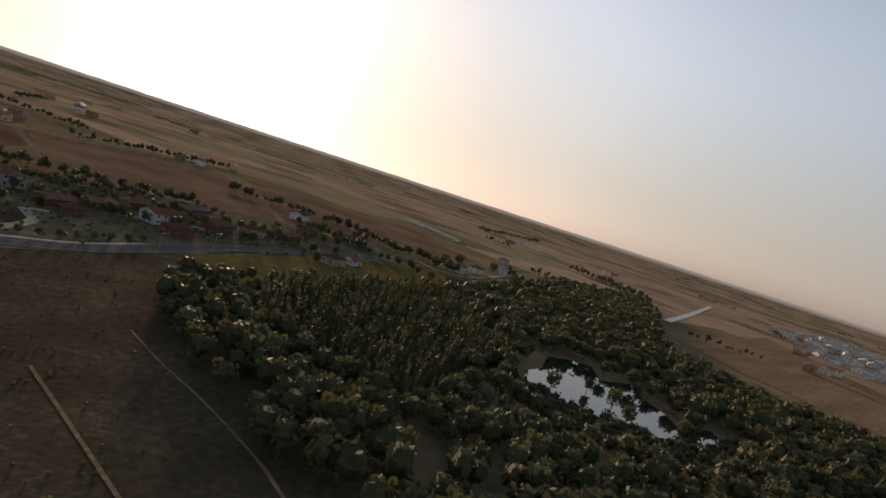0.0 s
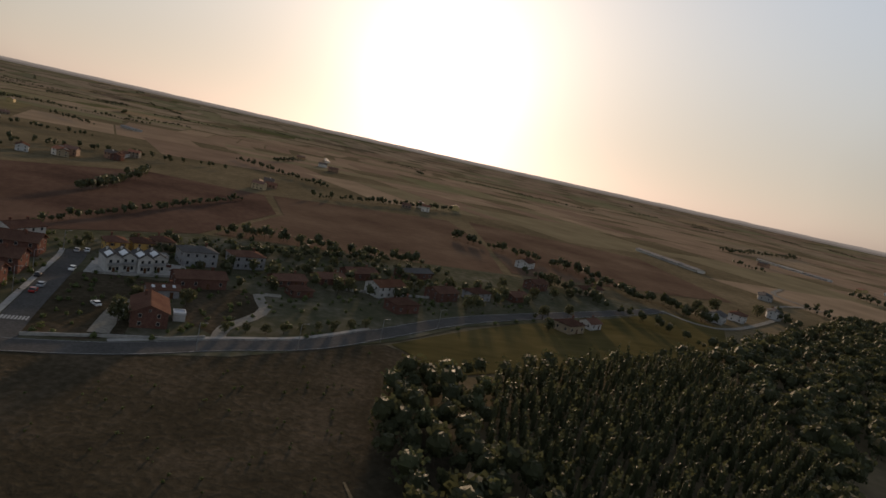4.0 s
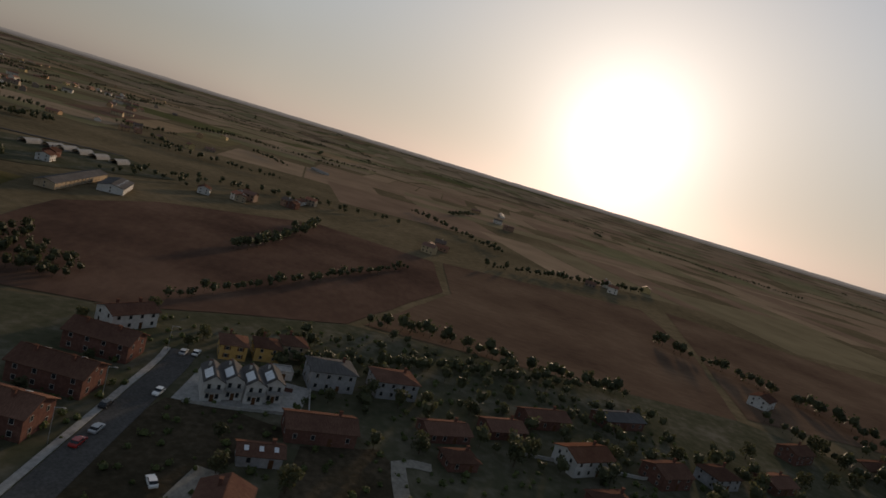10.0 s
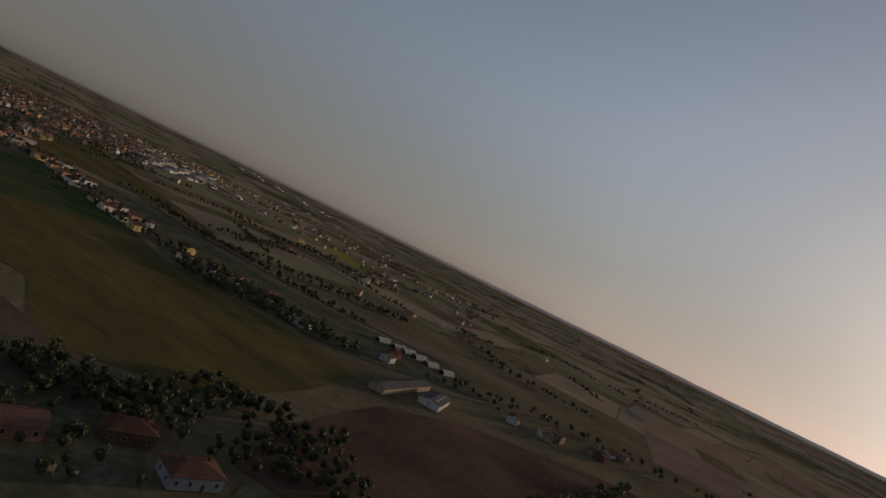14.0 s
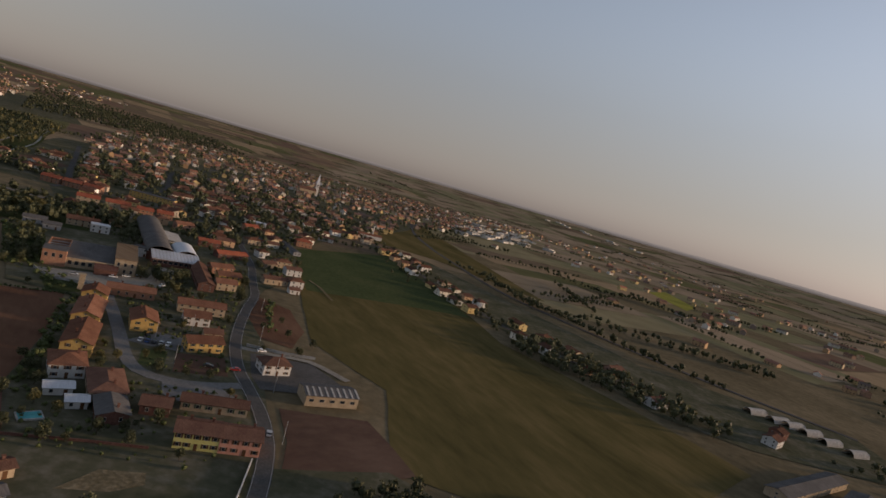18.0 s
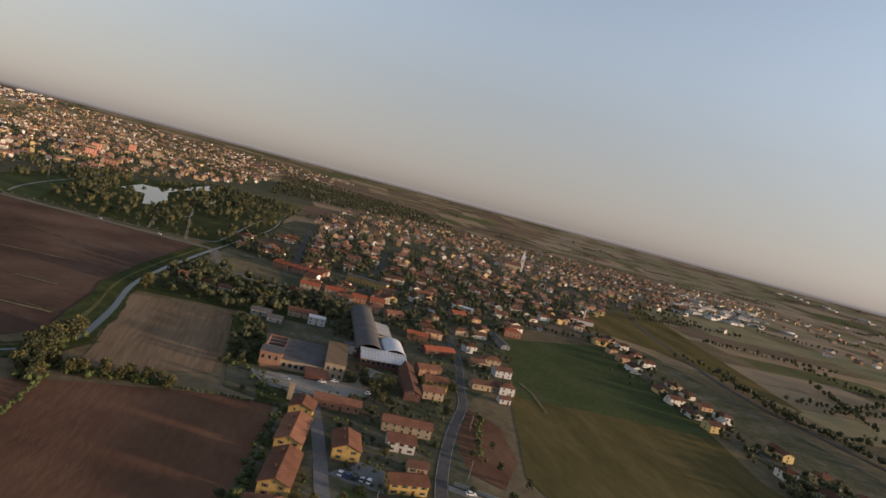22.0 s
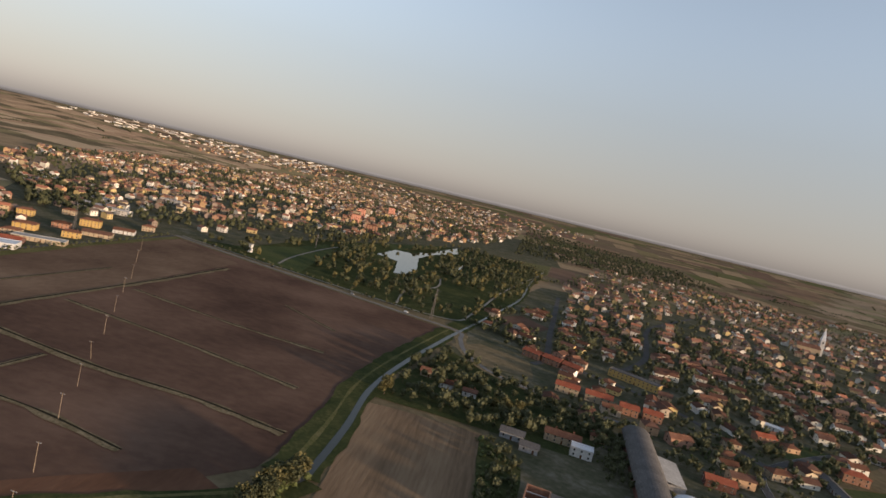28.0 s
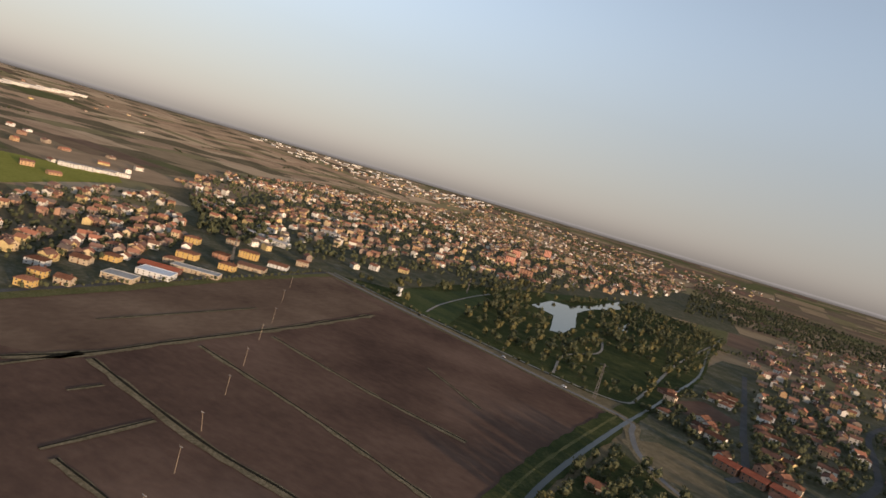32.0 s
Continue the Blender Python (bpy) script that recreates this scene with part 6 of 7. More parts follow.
ESTATE = [(-126, 296), (-112, 252), (-94, 196), (-84, 168), (-60, 174), (-24, 178), (-24, 214), (-40, 258), (-62, 330), (-62, 400), (-84, 440), (-120, 420), (-106, 360), (-120, 340)]
STREETS = [[(p.x + dx, p.y + dy) for dx, dy in ((-5, -5), (5, -5), (5, 5), (-5, 5))] for p in ribbon_points(LATE, 7) + ribbon_points([(-30, 247), (-45, 237), (-58, 233.5), (-70, 236), (-80, 247), (-92, 268), (-105, 290), (-116, 308), (-124, 322)], 6) + ribbon_points(MAIN, 7) + ribbon_points(SIDE, 7)]
for k, (x, y, s_) in enumerate(scatter(ESTATE, 46, 81, 0.28, 0.55, tuple(FOOT + STREETS), 5)):
    tree("broad" if k % 3 else "autumn", x, y, s_, 0.3)
wood("garden_shrubs", scatter(ESTATE, 420, 82, 0.25, 0.75, tuple(FOOT + STREETS), 1.8) + along([(-128, 300), (-118, 268), (-104, 236), (-94, 206)], 1.5, 1.2, 83, 0.5, 1.0) + along([(-40, 322), (-46, 346), (-54, 380)], 2, 1, 84, 0.5, 1.1), "bush", "hedges and shrubs in the estate gardens", "leaf_hedge", 46)
wood("garden_shrubs", scatter([(40, 14), (60, -34), (110, -72), (190, -130), (230, -120), (240, -20), (200, 40), (130, 90), (60, 50)], 420, 85, 0.3, 0.9, tuple(FOOT + STREETS), 2.5), "bush", "hedges and shrubs in the gardens of the housing", "leaf_hedge", 40)
wood("garden_trees", scatter([(120, -10), (150, -40), (190, -130), (236, -120), (250, -30), (205, 44), (150, 60)], 110, 86, 0.4, 0.8, tuple(FOOT + STREETS), 4) + scatter([(-70, 110), (60, 108), (80, 160), (20, 190), (-20, 140), (-60, 160)], 60, 87, 0.4, 0.8, tuple(FOOT + STREETS), 5), "broad", "garden trees between the houses", "leaf", 80)

for x, y, s in ((-111, 357, 0.95), (-102, 346, 0.8), (-128, 381, 0.6), (-107, 331, 0.7), (-84, 344, 0.6)):
    tree("broad", x, y, s, 0.3)

# ---- the park and the bank of the canal ----
PARK = [(-715, 515), (-560, 560), (-430, 610), (-420, 660), (-500, 880), (-600, 1120), (-720, 1300), (-900, 1300), (-900, 950), (-790, 700)]
LAWNS = [[(-714, 579), (-729, 656), (-776, 750), (-708, 714), (-640, 620), (-579, 550), (-633, 538)], [(-853, 964), (-974, 1303), (-886, 1175), (-782, 905)], [(-734, 815), (-790, 925), (-815, 1062), (-900, 1250), (-814, 1140), (-765, 1002), (-725, 916), (-635, 811), (-598, 740), (-688, 815)], [(-470, 640), (-440, 660), (-500, 790), (-560, 760)]]
POND_B = LAWNS[2]
LAWNS += [[(x + 9 * k, y - 14 * k) for x, y in POND_B] for k in (1, 2)]
wood("park_trees", scatter(PARK, 400, 21, 0.75, 1.35, tuple(LAWNS), 6), "broad", "loose groves of park trees", "leaf", 64)
wood("park_trees", scatter(PARK, 210, 22, 0.75, 1.3, tuple(LAWNS), 9), "broad", "yellowing park trees", "leaf_autumn", 64)
rows = [(x, y, 1.0) for x, y, s in [(-640 + 7 * i - 5 * j * 0.9, 960 - 14 * i * 0.3 + 12 * j, 1) for i in range(0, 26, 2) for j in range(34)] if inside((x, y), [(-625, 966), (-801, 1408), (-676, 1283), (-493, 869), (-458, 741), (-502, 730)])]
wood("poplar_plantation", rows, "poplar", "young plantation in rows beside the park", "leaf", 34, 0.6)
wood("road_trees", along([(-700, 506), (-620, 530), (-520, 560), (-430, 592)], 9, 2.5, 23, 0.4, 0.7), "broad", "small trees along the country road", "leaf", 50)
wood("hedgerow", along([(-408, 628), (-380, 632), (-352, 630), (-322, 624)], 1.6, 2.2, 25, 0.35, 0.6), "broad", "dark hedge along the village embankment", "leaf", 60)
wood("bank_trees", along([(-550, 200), (-596, 275), (-664, 385), (-730, 480)], 3.5, 1.4, 24, 0.22, 0.5), "broad", "garden trees behind the workshops", "leaf", 50)

# ================= the village beyond the works =================
KINDS = []
rv = random.Random(31)
for k in range(14):
    w, d = rv.uniform(10, 15), rv.uniform(8.5, 11)
    hip = k % 3 == 0
    h = rv.choice((4.7, 5.0, 5.4, 3.3, 5.8))
    st = 1 if h < 4 else 2
    ob = thing("house", "plastered village house with tiled roof and chimney", "house", Matrix.Translation((-200 - 20 * k, 4000, -60)), "village houses")
    part("wall", Shape().box(-w / 2, -d / 2, 0, w / 2, d / 2, h + 0.1) if hip else gable_walls(w, d, h, 1.8), M["walls"], ob)
    part("roof", hip_roof(w, d, h, 1.9) if hip else gable_roof(w, d, h, 1.8), M[rv.choice(("tile", "tile", "tile_dark"))], ob)
    part("chimney", Shape().box(-0.35, -0.35, h, 0.35, 0.35, h + 2.6).box(-0.45, -0.45, h + 2.4, 0.45, 0.45, h + 2.6), M["brick"], ob, at=pose(w * 0.2, 0.8, 0))
    gl = Shape().box(-0.55, -0.05, 0, 0.55, 0.04, 1.2).mesh("window", M["glass"])
    for s in range(st):
        for u in (-w * 0.28, w * 0.22):
            part("window", gl, None, ob, at=pose(u, -d / 2, 0.85 + 2.4 * s))
        part("window", gl, None, ob, at=pose(-w / 2, 0.6, 0.85 + 2.4 * s, 0, 0, -90))
        part("window", gl, None, ob, at=pose(w / 2, -0.6, 0.85 + 2.4 * s, 0, 0, 90))
    KINDS.append(ob)
CORE = [(-372, 600), (-320, 545), (-300, 520), (-180, 470), (-110, 520), (-84, 610), (-40, 800), (0, 960), (-300, 1040), (-430, 900), (-440, 720)]
KEEP = [(p.x, p.y, 10) for p in ribbon_points(NORTH, 12)] + [(p.x, p.y, 9) for p in ribbon_points(LATE, 10)] + [(-252, 650, 18), (-224, 650, 18), (-76, 620, 14), (-119, 399, 20), (-136, 437, 22), (-156, 477, 22), (-174, 512, 22), (-190, 446, 12), (-205, 452, 16)]
KEEP += [(-345, 575, 34), (-362, 604, 30), (-330, 596, 16)] + [(x, y, 14) for x, y in ((-312, 600), (-294, 603), (-276, 605), (-250, 545), (-229, 554), (-207, 557), (-193, 566), (-330, 560), (-310, 556), (-292, 560), (-330, 540), (-300, 535), (-280, 550))] + [(p.x, p.y, 11) for ln in (STREET_A, STREET_B, STREET_C) for p in ribbon_points(ln, 10)] + [(x, y, 20) for x, y in ((-400, 700), (-385, 720), (-405, 735))] + [(h_[1], h_[2], 15) for h_ in VILLAGE]
near_spots, far_spots = [], []


def plots(poly, step, turn, seed, fill=0.85):
    """House plots on a jittered street grid inside an outline."""
    rs = random.Random(seed)
    xs, ys = [p[0] for p in poly], [p[1] for p in poly]
    cx, cy = sum(xs) / len(xs), sum(ys) / len(ys)
    R = max(max(xs) - min(xs), max(ys) - min(ys))
    n = int(R / step) + 2
    c, s = math.cos(radians(turn)), math.sin(radians(turn))
    out = []
    for i in range(-n, n + 1):
        for j in range(-n, n + 1):
            u, v = i * step + (8 if i % 2 else 0) + rs.uniform(-5, 5), j * step * 1.05 + (7 if j % 3 == 0 else 0) + rs.uniform(-5, 5)
            x, y = cx + u * c - v * s, cy + u * s + v * c
            bend = noise.noise_vector(Vector((x / 170, y / 170, seed)))
            x, y = x + 34 * bend.x, y + 34 * bend.y
            if inside((x, y), poly) and rs.random() < fill:
                out.append((x, y, turn + 40 * bend.z + rs.choice((0, 90)) + rs.gauss(0, 8)))
    return out


for x, y, a in plots(CORE, 20.5, 24, 41, 0.8):
    if all((x - p) ** 2 + (y - q) ** 2 > r * r for p, q, r in KEEP):
        near_spots.append((x, y, a))
near_spots.sort(key=lambda p: p[1])
for k, (x, y, a) in enumerate(near_spots):
    if k < 138:
        copy_thing(KINDS[k % 14], pose(x, y, 0.3, 0, 0, a))
    else:
        far_spots.append((x, y, a))
# the row of houses beyond the meadow, and the houses along the country road
for k, (x, y, a) in enumerate([(p.x + s * 14 * 0.85, p.y + s * 14 * 0.5, 30 + 90 * (i % 2)) for i, p in enumerate(ribbon_points([(-48, 815), (-10, 780), (30, 700), (60, 610), (100, 520), (150, 440), (200, 400)], 24)) for s in (1, -1) if (i * 7 + s) % 5]):
    copy_thing(KINDS[(k * 5) % 14], pose(x, y, 0.3, 0, 0, a))
for ob in KINDS:
    for o in list(ob.children_recursive) + [ob]:
        bpy.data.objects.remove(o)
def gaps(spots, keep, r):
    """Only the places that stay clear of the houses."""
    return [p for p in spots if all((p[0] - q[0]) ** 2 + (p[1] - q[1]) ** 2 > (r if len(q) < 3 or q[2] > 60 else q[2] * 0.6) ** 2 for q in keep)]


wood("village_trees", gaps(scatter(CORE, 1900, 43, 0.4, 1.0, ([(-280, 612), (-200, 612), (-196, 670), (-280, 670)], [(-330, 570), (-262, 580), (-262, 612), (-330, 610)], [(-268, 525), (-180, 540), (-180, 576), (-268, 560)], [(-362, 528), (-352, 578), (-305, 590), (-262, 600), (-200, 580), (-190, 545), (-276, 528), (-310, 514)], [(-424, 686), (-398, 670), (-360, 698), (-368, 748), (-422, 762)]), 3.5), [(p[0], p[1]) for p in near_spots] + KEEP, 7.5), "broad", "garden trees between the village houses", "leaf", 44)
wood("village_trees", along([(-44, 822), (-6, 784), (34, 704), (64, 612), (104, 524), (154, 444), (204, 404)], 4, 9, 44, 0.4, 0.8) + along([(300, 330), (420, 330), (560, 250)], 6, 10, 45, 0.5, 0.9), "broad", "garden trees along the row of houses", "leaf", 50)


# ================= the far villages and the town =================
def far_houses(name, spots, label, wall="town_wall", roof="town_roof", size=(8, 13, 7, 10), heights=(3.2, 3.5, 5.5, 6, 6), seed=3, rise=2.3):
    rs = random.Random(seed)
    sh = Shape()
    for x, y, a in spots:
        w, d, h = rs.uniform(size[0], size[1]) / 2, rs.uniform(size[2], size[3]) / 2, rs.choice(heights)
        m = pose(x, y, 0.25 + lift(x, y), 0, 0, a)
        sh.add([(-w, -d, 0), (w, -d, 0), (w, d, 0), (-w, d, 0), (-w, -d, h), (w, -d, h), (w, d, h), (-w, d, h), (-w, 0, h + rise * .96), (w, 0, h + rise * .96)],
               [(0, 1, 5, 4), (2, 3, 7, 6), (1, 2, 6, 9, 5), (3, 0, 4, 8, 7)], 0, m)
        e, f, z = w + 0.5, d + 0.6, h - 0.25
        sh.add([(-e, -f, z), (e, -f, z), (e, 0, h + rise), (-e, 0, h + rise), (e, f, z), (-e, f, z)], [(0, 1, 2, 3), (3, 2, 4, 5)], 1, m)
        # dark openings on all four sides, and a chimney
        for s in range(1 if h < 4.6 else 2):
            z0 = 0.9 + 2.9 * s
            for k in range(n_ := max(2, int(w * 2 / 3.4))):
                u = -w + 2 * w * (k + 0.5) / n_
                if rs.random() < 0.85:
                    sh.add([(u - 0.6, -d - 0.04, z0), (u + 0.6, -d - 0.04, z0), (u + 0.6, -d - 0.04, z0 + 1.4), (u - 0.6, -d - 0.04, z0 + 1.4)], [(0, 1, 2, 3)], 2, m)
                if rs.random() < 0.85:
                    sh.add([(u + 0.6, d + 0.04, z0), (u - 0.6, d + 0.04, z0), (u - 0.6, d + 0.04, z0 + 1.4), (u + 0.6, d + 0.04, z0 + 1.4)], [(0, 1, 2, 3)], 2, m)
            for u in (-d * 0.45, d * 0.45):
                sh.add([(w + 0.04, u - 0.5, z0), (w + 0.04, u + 0.5, z0), (w + 0.04, u + 0.5, z0 + 1.4), (w + 0.04, u - 0.5, z0 + 1.4)], [(0, 1, 2, 3)], 2, m)
        if rise > 1.5 and rs.random() < 0.7:
            u = rs.uniform(-0.5, 0.5) * w
            sh.box(u - 0.4, 0.5, h + rise - 1.2, u + 0.4, 1.2, h + rise + 0.7, 0, m)
    return single(name, sh, (M[wall], M[roof], M["glass"]), label, "houses", kind="stuff")


BEYOND = [(-440, 900), (-300, 1040), (0, 960), (50, 1200), (260, 1700), (200, 2300), (-500, 2300), (-800, 1900), (-640, 1300)]
TOWN = [(-770, 510), (-790, 420), (-860, 400), (-1080, 420), (-1300, 440), (-1700, 640), (-2200, 1100), (-2600, 2300), (-2100, 2900), (-1500, 2500), (-1050, 1600), (-960, 1200), (-850, 800)]
SUBURB = [(-590, 150), (-640, 250), (-720, 340), (-790, 345), (-860, 360), (-1080, 380), (-1040, 300), (-850, 190), (-760, 60), (-640, 60)]
far_houses("distant_village", far_spots + [p for p in plots(BEYOND, 25, 24, 51, 0.72) if noise.noise(Vector((p[0] / 140, p[1] / 140, 3))) < 0.2], "far village houses with terracotta roofs")
far_houses("town", [p for p in plots(TOWN, 23, 35, 52, 0.64) if noise.noise(Vector((p[0] / 130, p[1] / 130, 7))) < 0.12], "crowded town houses with terracotta roofs in the evening sun", heights=(3.5, 5, 6, 6, 6.5, 9), size=(8, 13, 7, 9.5))
far_houses("suburb", [p for p in plots(SUBURB, 16.5, 57, 67, 0.74) if p[0] + 0.62 * p[1] < -476 and noise.noise(Vector((p[0] / 90, p[1] / 90, 2))) < 0.28], "small suburban houses with gardens in the evening sun", size=(7, 11, 6.5, 8.5), heights=(3.2, 5, 5.4, 5.8))
far_houses("workshops", [(-1180 - 4 * k, 262 + 17 * k, 78) for k in range(5)] + [(-880, 452, 35), (-935, 486, 35), (-1010, 620, 35), (-1060, 640, 35), (-1330, 830, 30), (-1400, 860, 30), (-1230, 720, 40), (-842, 470, 40)], "long pale workshop roofs between the town houses", "shed_wall", "shed_roof", (22, 38, 12, 18), (5, 6), rise=0.8)
far_houses("distant_village", plots([(-1600, 2400), (-2400, 2600), (-2800, 1700), (-3400, 1500), (-3300, 2700), (-1500, 3500)], 48, 20, 53, 0.6), "far outskirts of the town", size=(10, 18, 9, 13))
far_houses("workshops", plots([(-2600, 2200), (-3600, 1200), (-4200, 1500), (-3300, 3000)], 85, 40, 54, 0.5), "long pale workshops on the far edge of the town", "shed_wall", "shed_roof", (24, 50, 16, 26), (5, 6, 7), rise=1.0)
far_houses("workshops", plots([(150, 1560), (290, 1540), (470, 1700), (480, 2100), (190, 2150)], 52, 30, 55, 0.6), "pale workshops beyond the meadows", "shed_wall", "shed_roof", (16, 40, 11, 18), (4.5, 6), rise=1.0)
far_houses("distant_village", plots([(60, 1350), (300, 1900), (800, 2400), (500, 2800), (-200, 2400)], 42, 30, 56, 0.55), "far houses beyond the church village")
far_houses("hamlet", plots([(360, 262), (480, 262), (500, 300), (380, 310)], 22, 20, 57, 0.5) + plots([(415, 110), (500, 118), (520, 150), (430, 150)], 22, 10, 58, 0.5) + plots([(580, 0), (720, -60), (740, -30), (600, 40)], 24, 10, 59, 0.5)
           + plots([(560, 520), (640, 560), (620, 700), (520, 740)], 30, 60, 60, 0.4) + plots([(440, 850), (600, 900), (580, 960), (450, 900)], 28, 40, 61, 0.5), "scattered hamlets on the plain")
far_houses("hamlet", plots([(200, -450), (300, -640), (420, -760), (760, -1040), (840, -990), (560, -820), (380, -640)], 42, 30, 62, 0.4) + plots([(700, -700), (900, -500), (1200, -600), (1000, -800)], 60, 30, 63, 0.3) + plots([(900, 200), (1300, 100), (1500, 500), (1000, 600)], 90, 30, 64, 0.3) + plots([(250, 640), (420, 560), (900, 800), (1300, 1500), (700, 1500), (300, 1000)], 70, 40, 68, 0.22), "scattered farms on the plain", size=(10, 20, 8, 11))
far_houses("hamlet", plots([(-900, 200), (-1120, 60), (-1500, -100), (-1700, 300), (-1200, 420)], 60, 30, 65, 0.35) + plots([(-2600, -200), (-3600, -100), (-3400, 900), (-2400, 600)], 170, 30, 66, 0.4), "farms and suburbs on the sunlit plain", size=(10, 18, 8, 12))
far_houses("hamlet", [p for p in plots([(100, 1300), (420, 900), (900, 1000), (1700, 1900), (1200, 3000), (300, 2700)], 62, 30, 77, 0.5) if noise.noise(Vector((p[0] / 260, p[1] / 260, 5))) > 0.02], "scattered houses and farms on the hazy plain", size=(10, 20, 8, 11))
far_houses("hamlet", plots([(776, -1008), (1194, -1664), (481, -1035), (263, -723), (408, -765)], 26, 30, 69, 0.7), "pale roofs of a hamlet beyond the wood", "shed_wall", "shed_roof", (10, 24, 8, 12))
far_houses("warehouse", [(-3085 - 70 * k, 67 + 58 * k, -40) for k in range(7)], "very long white warehouse on the horizon", "shed_wall", "shed_roof", (92, 94, 40, 42), (12,), rise=1.0)
far_houses("far_shed", [(160 + 24 * k + 9 * (k * 7 % 5), 1400 + 30 * k + 22 * (k * 3 % 4), 52 + 90 * (k % 3 == 0)) for k in range(9)] + [(980 + 34 * k + 30 * (k * 5 % 3), 3960 - 62 * k + 50 * (k * 3 % 4), -58 + 90 * (k % 4 == 0)) for k in range(12)], "pale works sheds on the far plain", "shed_wall", "shed_roof", (26, 48, 14, 22), (5, 6, 7), seed=18, rise=1.2)
far_houses("glasshouse", [(1000 + 60 * k, -640 + 18 * k, 15) for k in range(3)] + [(640 + 34 * k, -320 + 14 * k, 20) for k in range(3)] + [(1250, 330, 20), (1310, 352, 20), (880, 560, 60)], "long white plastic glasshouses on the plain", "shed_wall", "shed_roof", (56, 58, 9, 11), (3.0,), rise=1.2)
wood("town_trees", scatter(SUBURB, 620, 74, 0.4, 0.8) + scatter([(-843, 372), (-1106, 419), (-1167, 484), (-1071, 552), (-794, 420)], 380, 75, 0.7, 1.2), "broad", "trees between the suburban houses", "leaf", 40)
wood("town_trees", scatter(TOWN, 4700, 71, 0.5, 1.0) + [p for p in scatter(TOWN, 8000, 76, 0.6, 1.25) if noise.noise(Vector((p[0] / 130, p[1] / 130, 7))) > 0.1], "broad", "trees between the town houses", "leaf", 10)
wood("town_trees", scatter(BEYOND, 1900, 72, 0.6, 1.1), "broad", "trees between the far village houses", "leaf", 18)
wood("far_wood", scatter([(-900, 1500), (-700, 1900), (-560, 2250), (-900, 2900), (-1700, 2900), (-1250, 2100)], 1500, 73, 1.0, 1.6), "broad", "long dark wood beyond the town", "leaf_wood", 16)
rs_ = random.Random(9)
hedges = []
for k in range(270):
    r, a = rs_.uniform(450, 4300), rs_.uniform(-1.2, 3.2)
    x, y, t = r * math.cos(a), 200 + r * math.sin(a), rs_.uniform(0, math.pi)
    if inside((x, y), TOWN) or inside((x, y), BEYOND) or inside((x, y), CORE) or (-780 < x < 260 and 0 < y < 900):
        continue
    L = rs_.uniform(60, 260)
    if x < -1250 and rs_.random() < 0.7 or a < 0.45 and rs_.random() < 0.45:
        continue
    hedges += along([(x - L * math.cos(t) / 2, y - L * math.sin(t) / 2), (x, y), (x + L * math.cos(t) / 2, y + L * math.sin(t) / 2)], 4.5, 2, k, 0.4, 1.0)
for k in range(55):
    r, a = rs_.uniform(700, 3600), rs_.uniform(0.5, 1.75)
    x, y, t = r * math.cos(a), 200 + r * math.sin(a), rs_.choice((0.35, 0.5, 2.0)) + rs_.uniform(-0.2, 0.2)
    if not (inside((x, y), BEYOND) or inside((x, y), CORE)):
        L = rs_.uniform(80, 320)
        hedges += along([(x - L * math.cos(t) / 2, y - L * math.sin(t) / 2), (x, y), (x + L * math.cos(t) / 2, y + L * math.sin(t) / 2)], 5, 2.5, 900 + k, 0.45, 1.1)
hedges += along([(140, 712), (153, 690), (170, 648), (190, 616), (219, 567), (249, 518), (300, 470)], 2.2, 3.0, 1201, 0.4, 0.95)
hedges += along([(287, 1035), (357, 951), (420, 985), (477, 948), (560, 900)], 3.5, 4.0, 1202, 0.5, 1.1)
hedges += along([(318, -197), (327, -219), (303, -230), (292, -243)], 1.8, 3.0, 1203, 0.5, 1.0) + along([(760, -574), (698, -585), (622, -584), (540, -583)], 3.0, 7.0, 1204, 0.7, 1.3)
hedges += along([(1180, -540), (1352, -662), (1500, -790), (1671, -898)], 5, 9, 1205, 0.6, 1.2) + along([(236, -272), (214, -240), (186, -214)], 3, 4, 1206, 0.8, 1.2)
wood("hedgerows", hedges, "broad", "hedgerows and lone trees between far fields", "leaf_wood", 14)

wood("tree_belt", along([(100, 800), (130, 770), (150, 700), (172, 625), (215, 622), (300, 600), (420, 590)], 5, 6, 95, 0.6, 1.0) + along([(20, 640), (60, 560), (96, 500), (140, 430)], 6, 7, 96, 0.4, 0.8) + along([(-80, 700), (-40, 700), (0, 730), (20, 700)], 5, 7, 97, 0.5, 0.9), "broad", "dark belts of trees round the farms", "leaf", 50)
for x, y, s in ((-106, 362, 1.15), (-110, 357, 0.95), (-103, 368, 1.0), (-107, 372, 0.8), (-92, 462, 0.7), (-84, 470, 0.6), (-100, 520, 0.8), (-84, 500, 0.6), (-120, 545, 0.8), (-70, 466, 0.5)):
    tree("broad", x, y, s, 0.3)

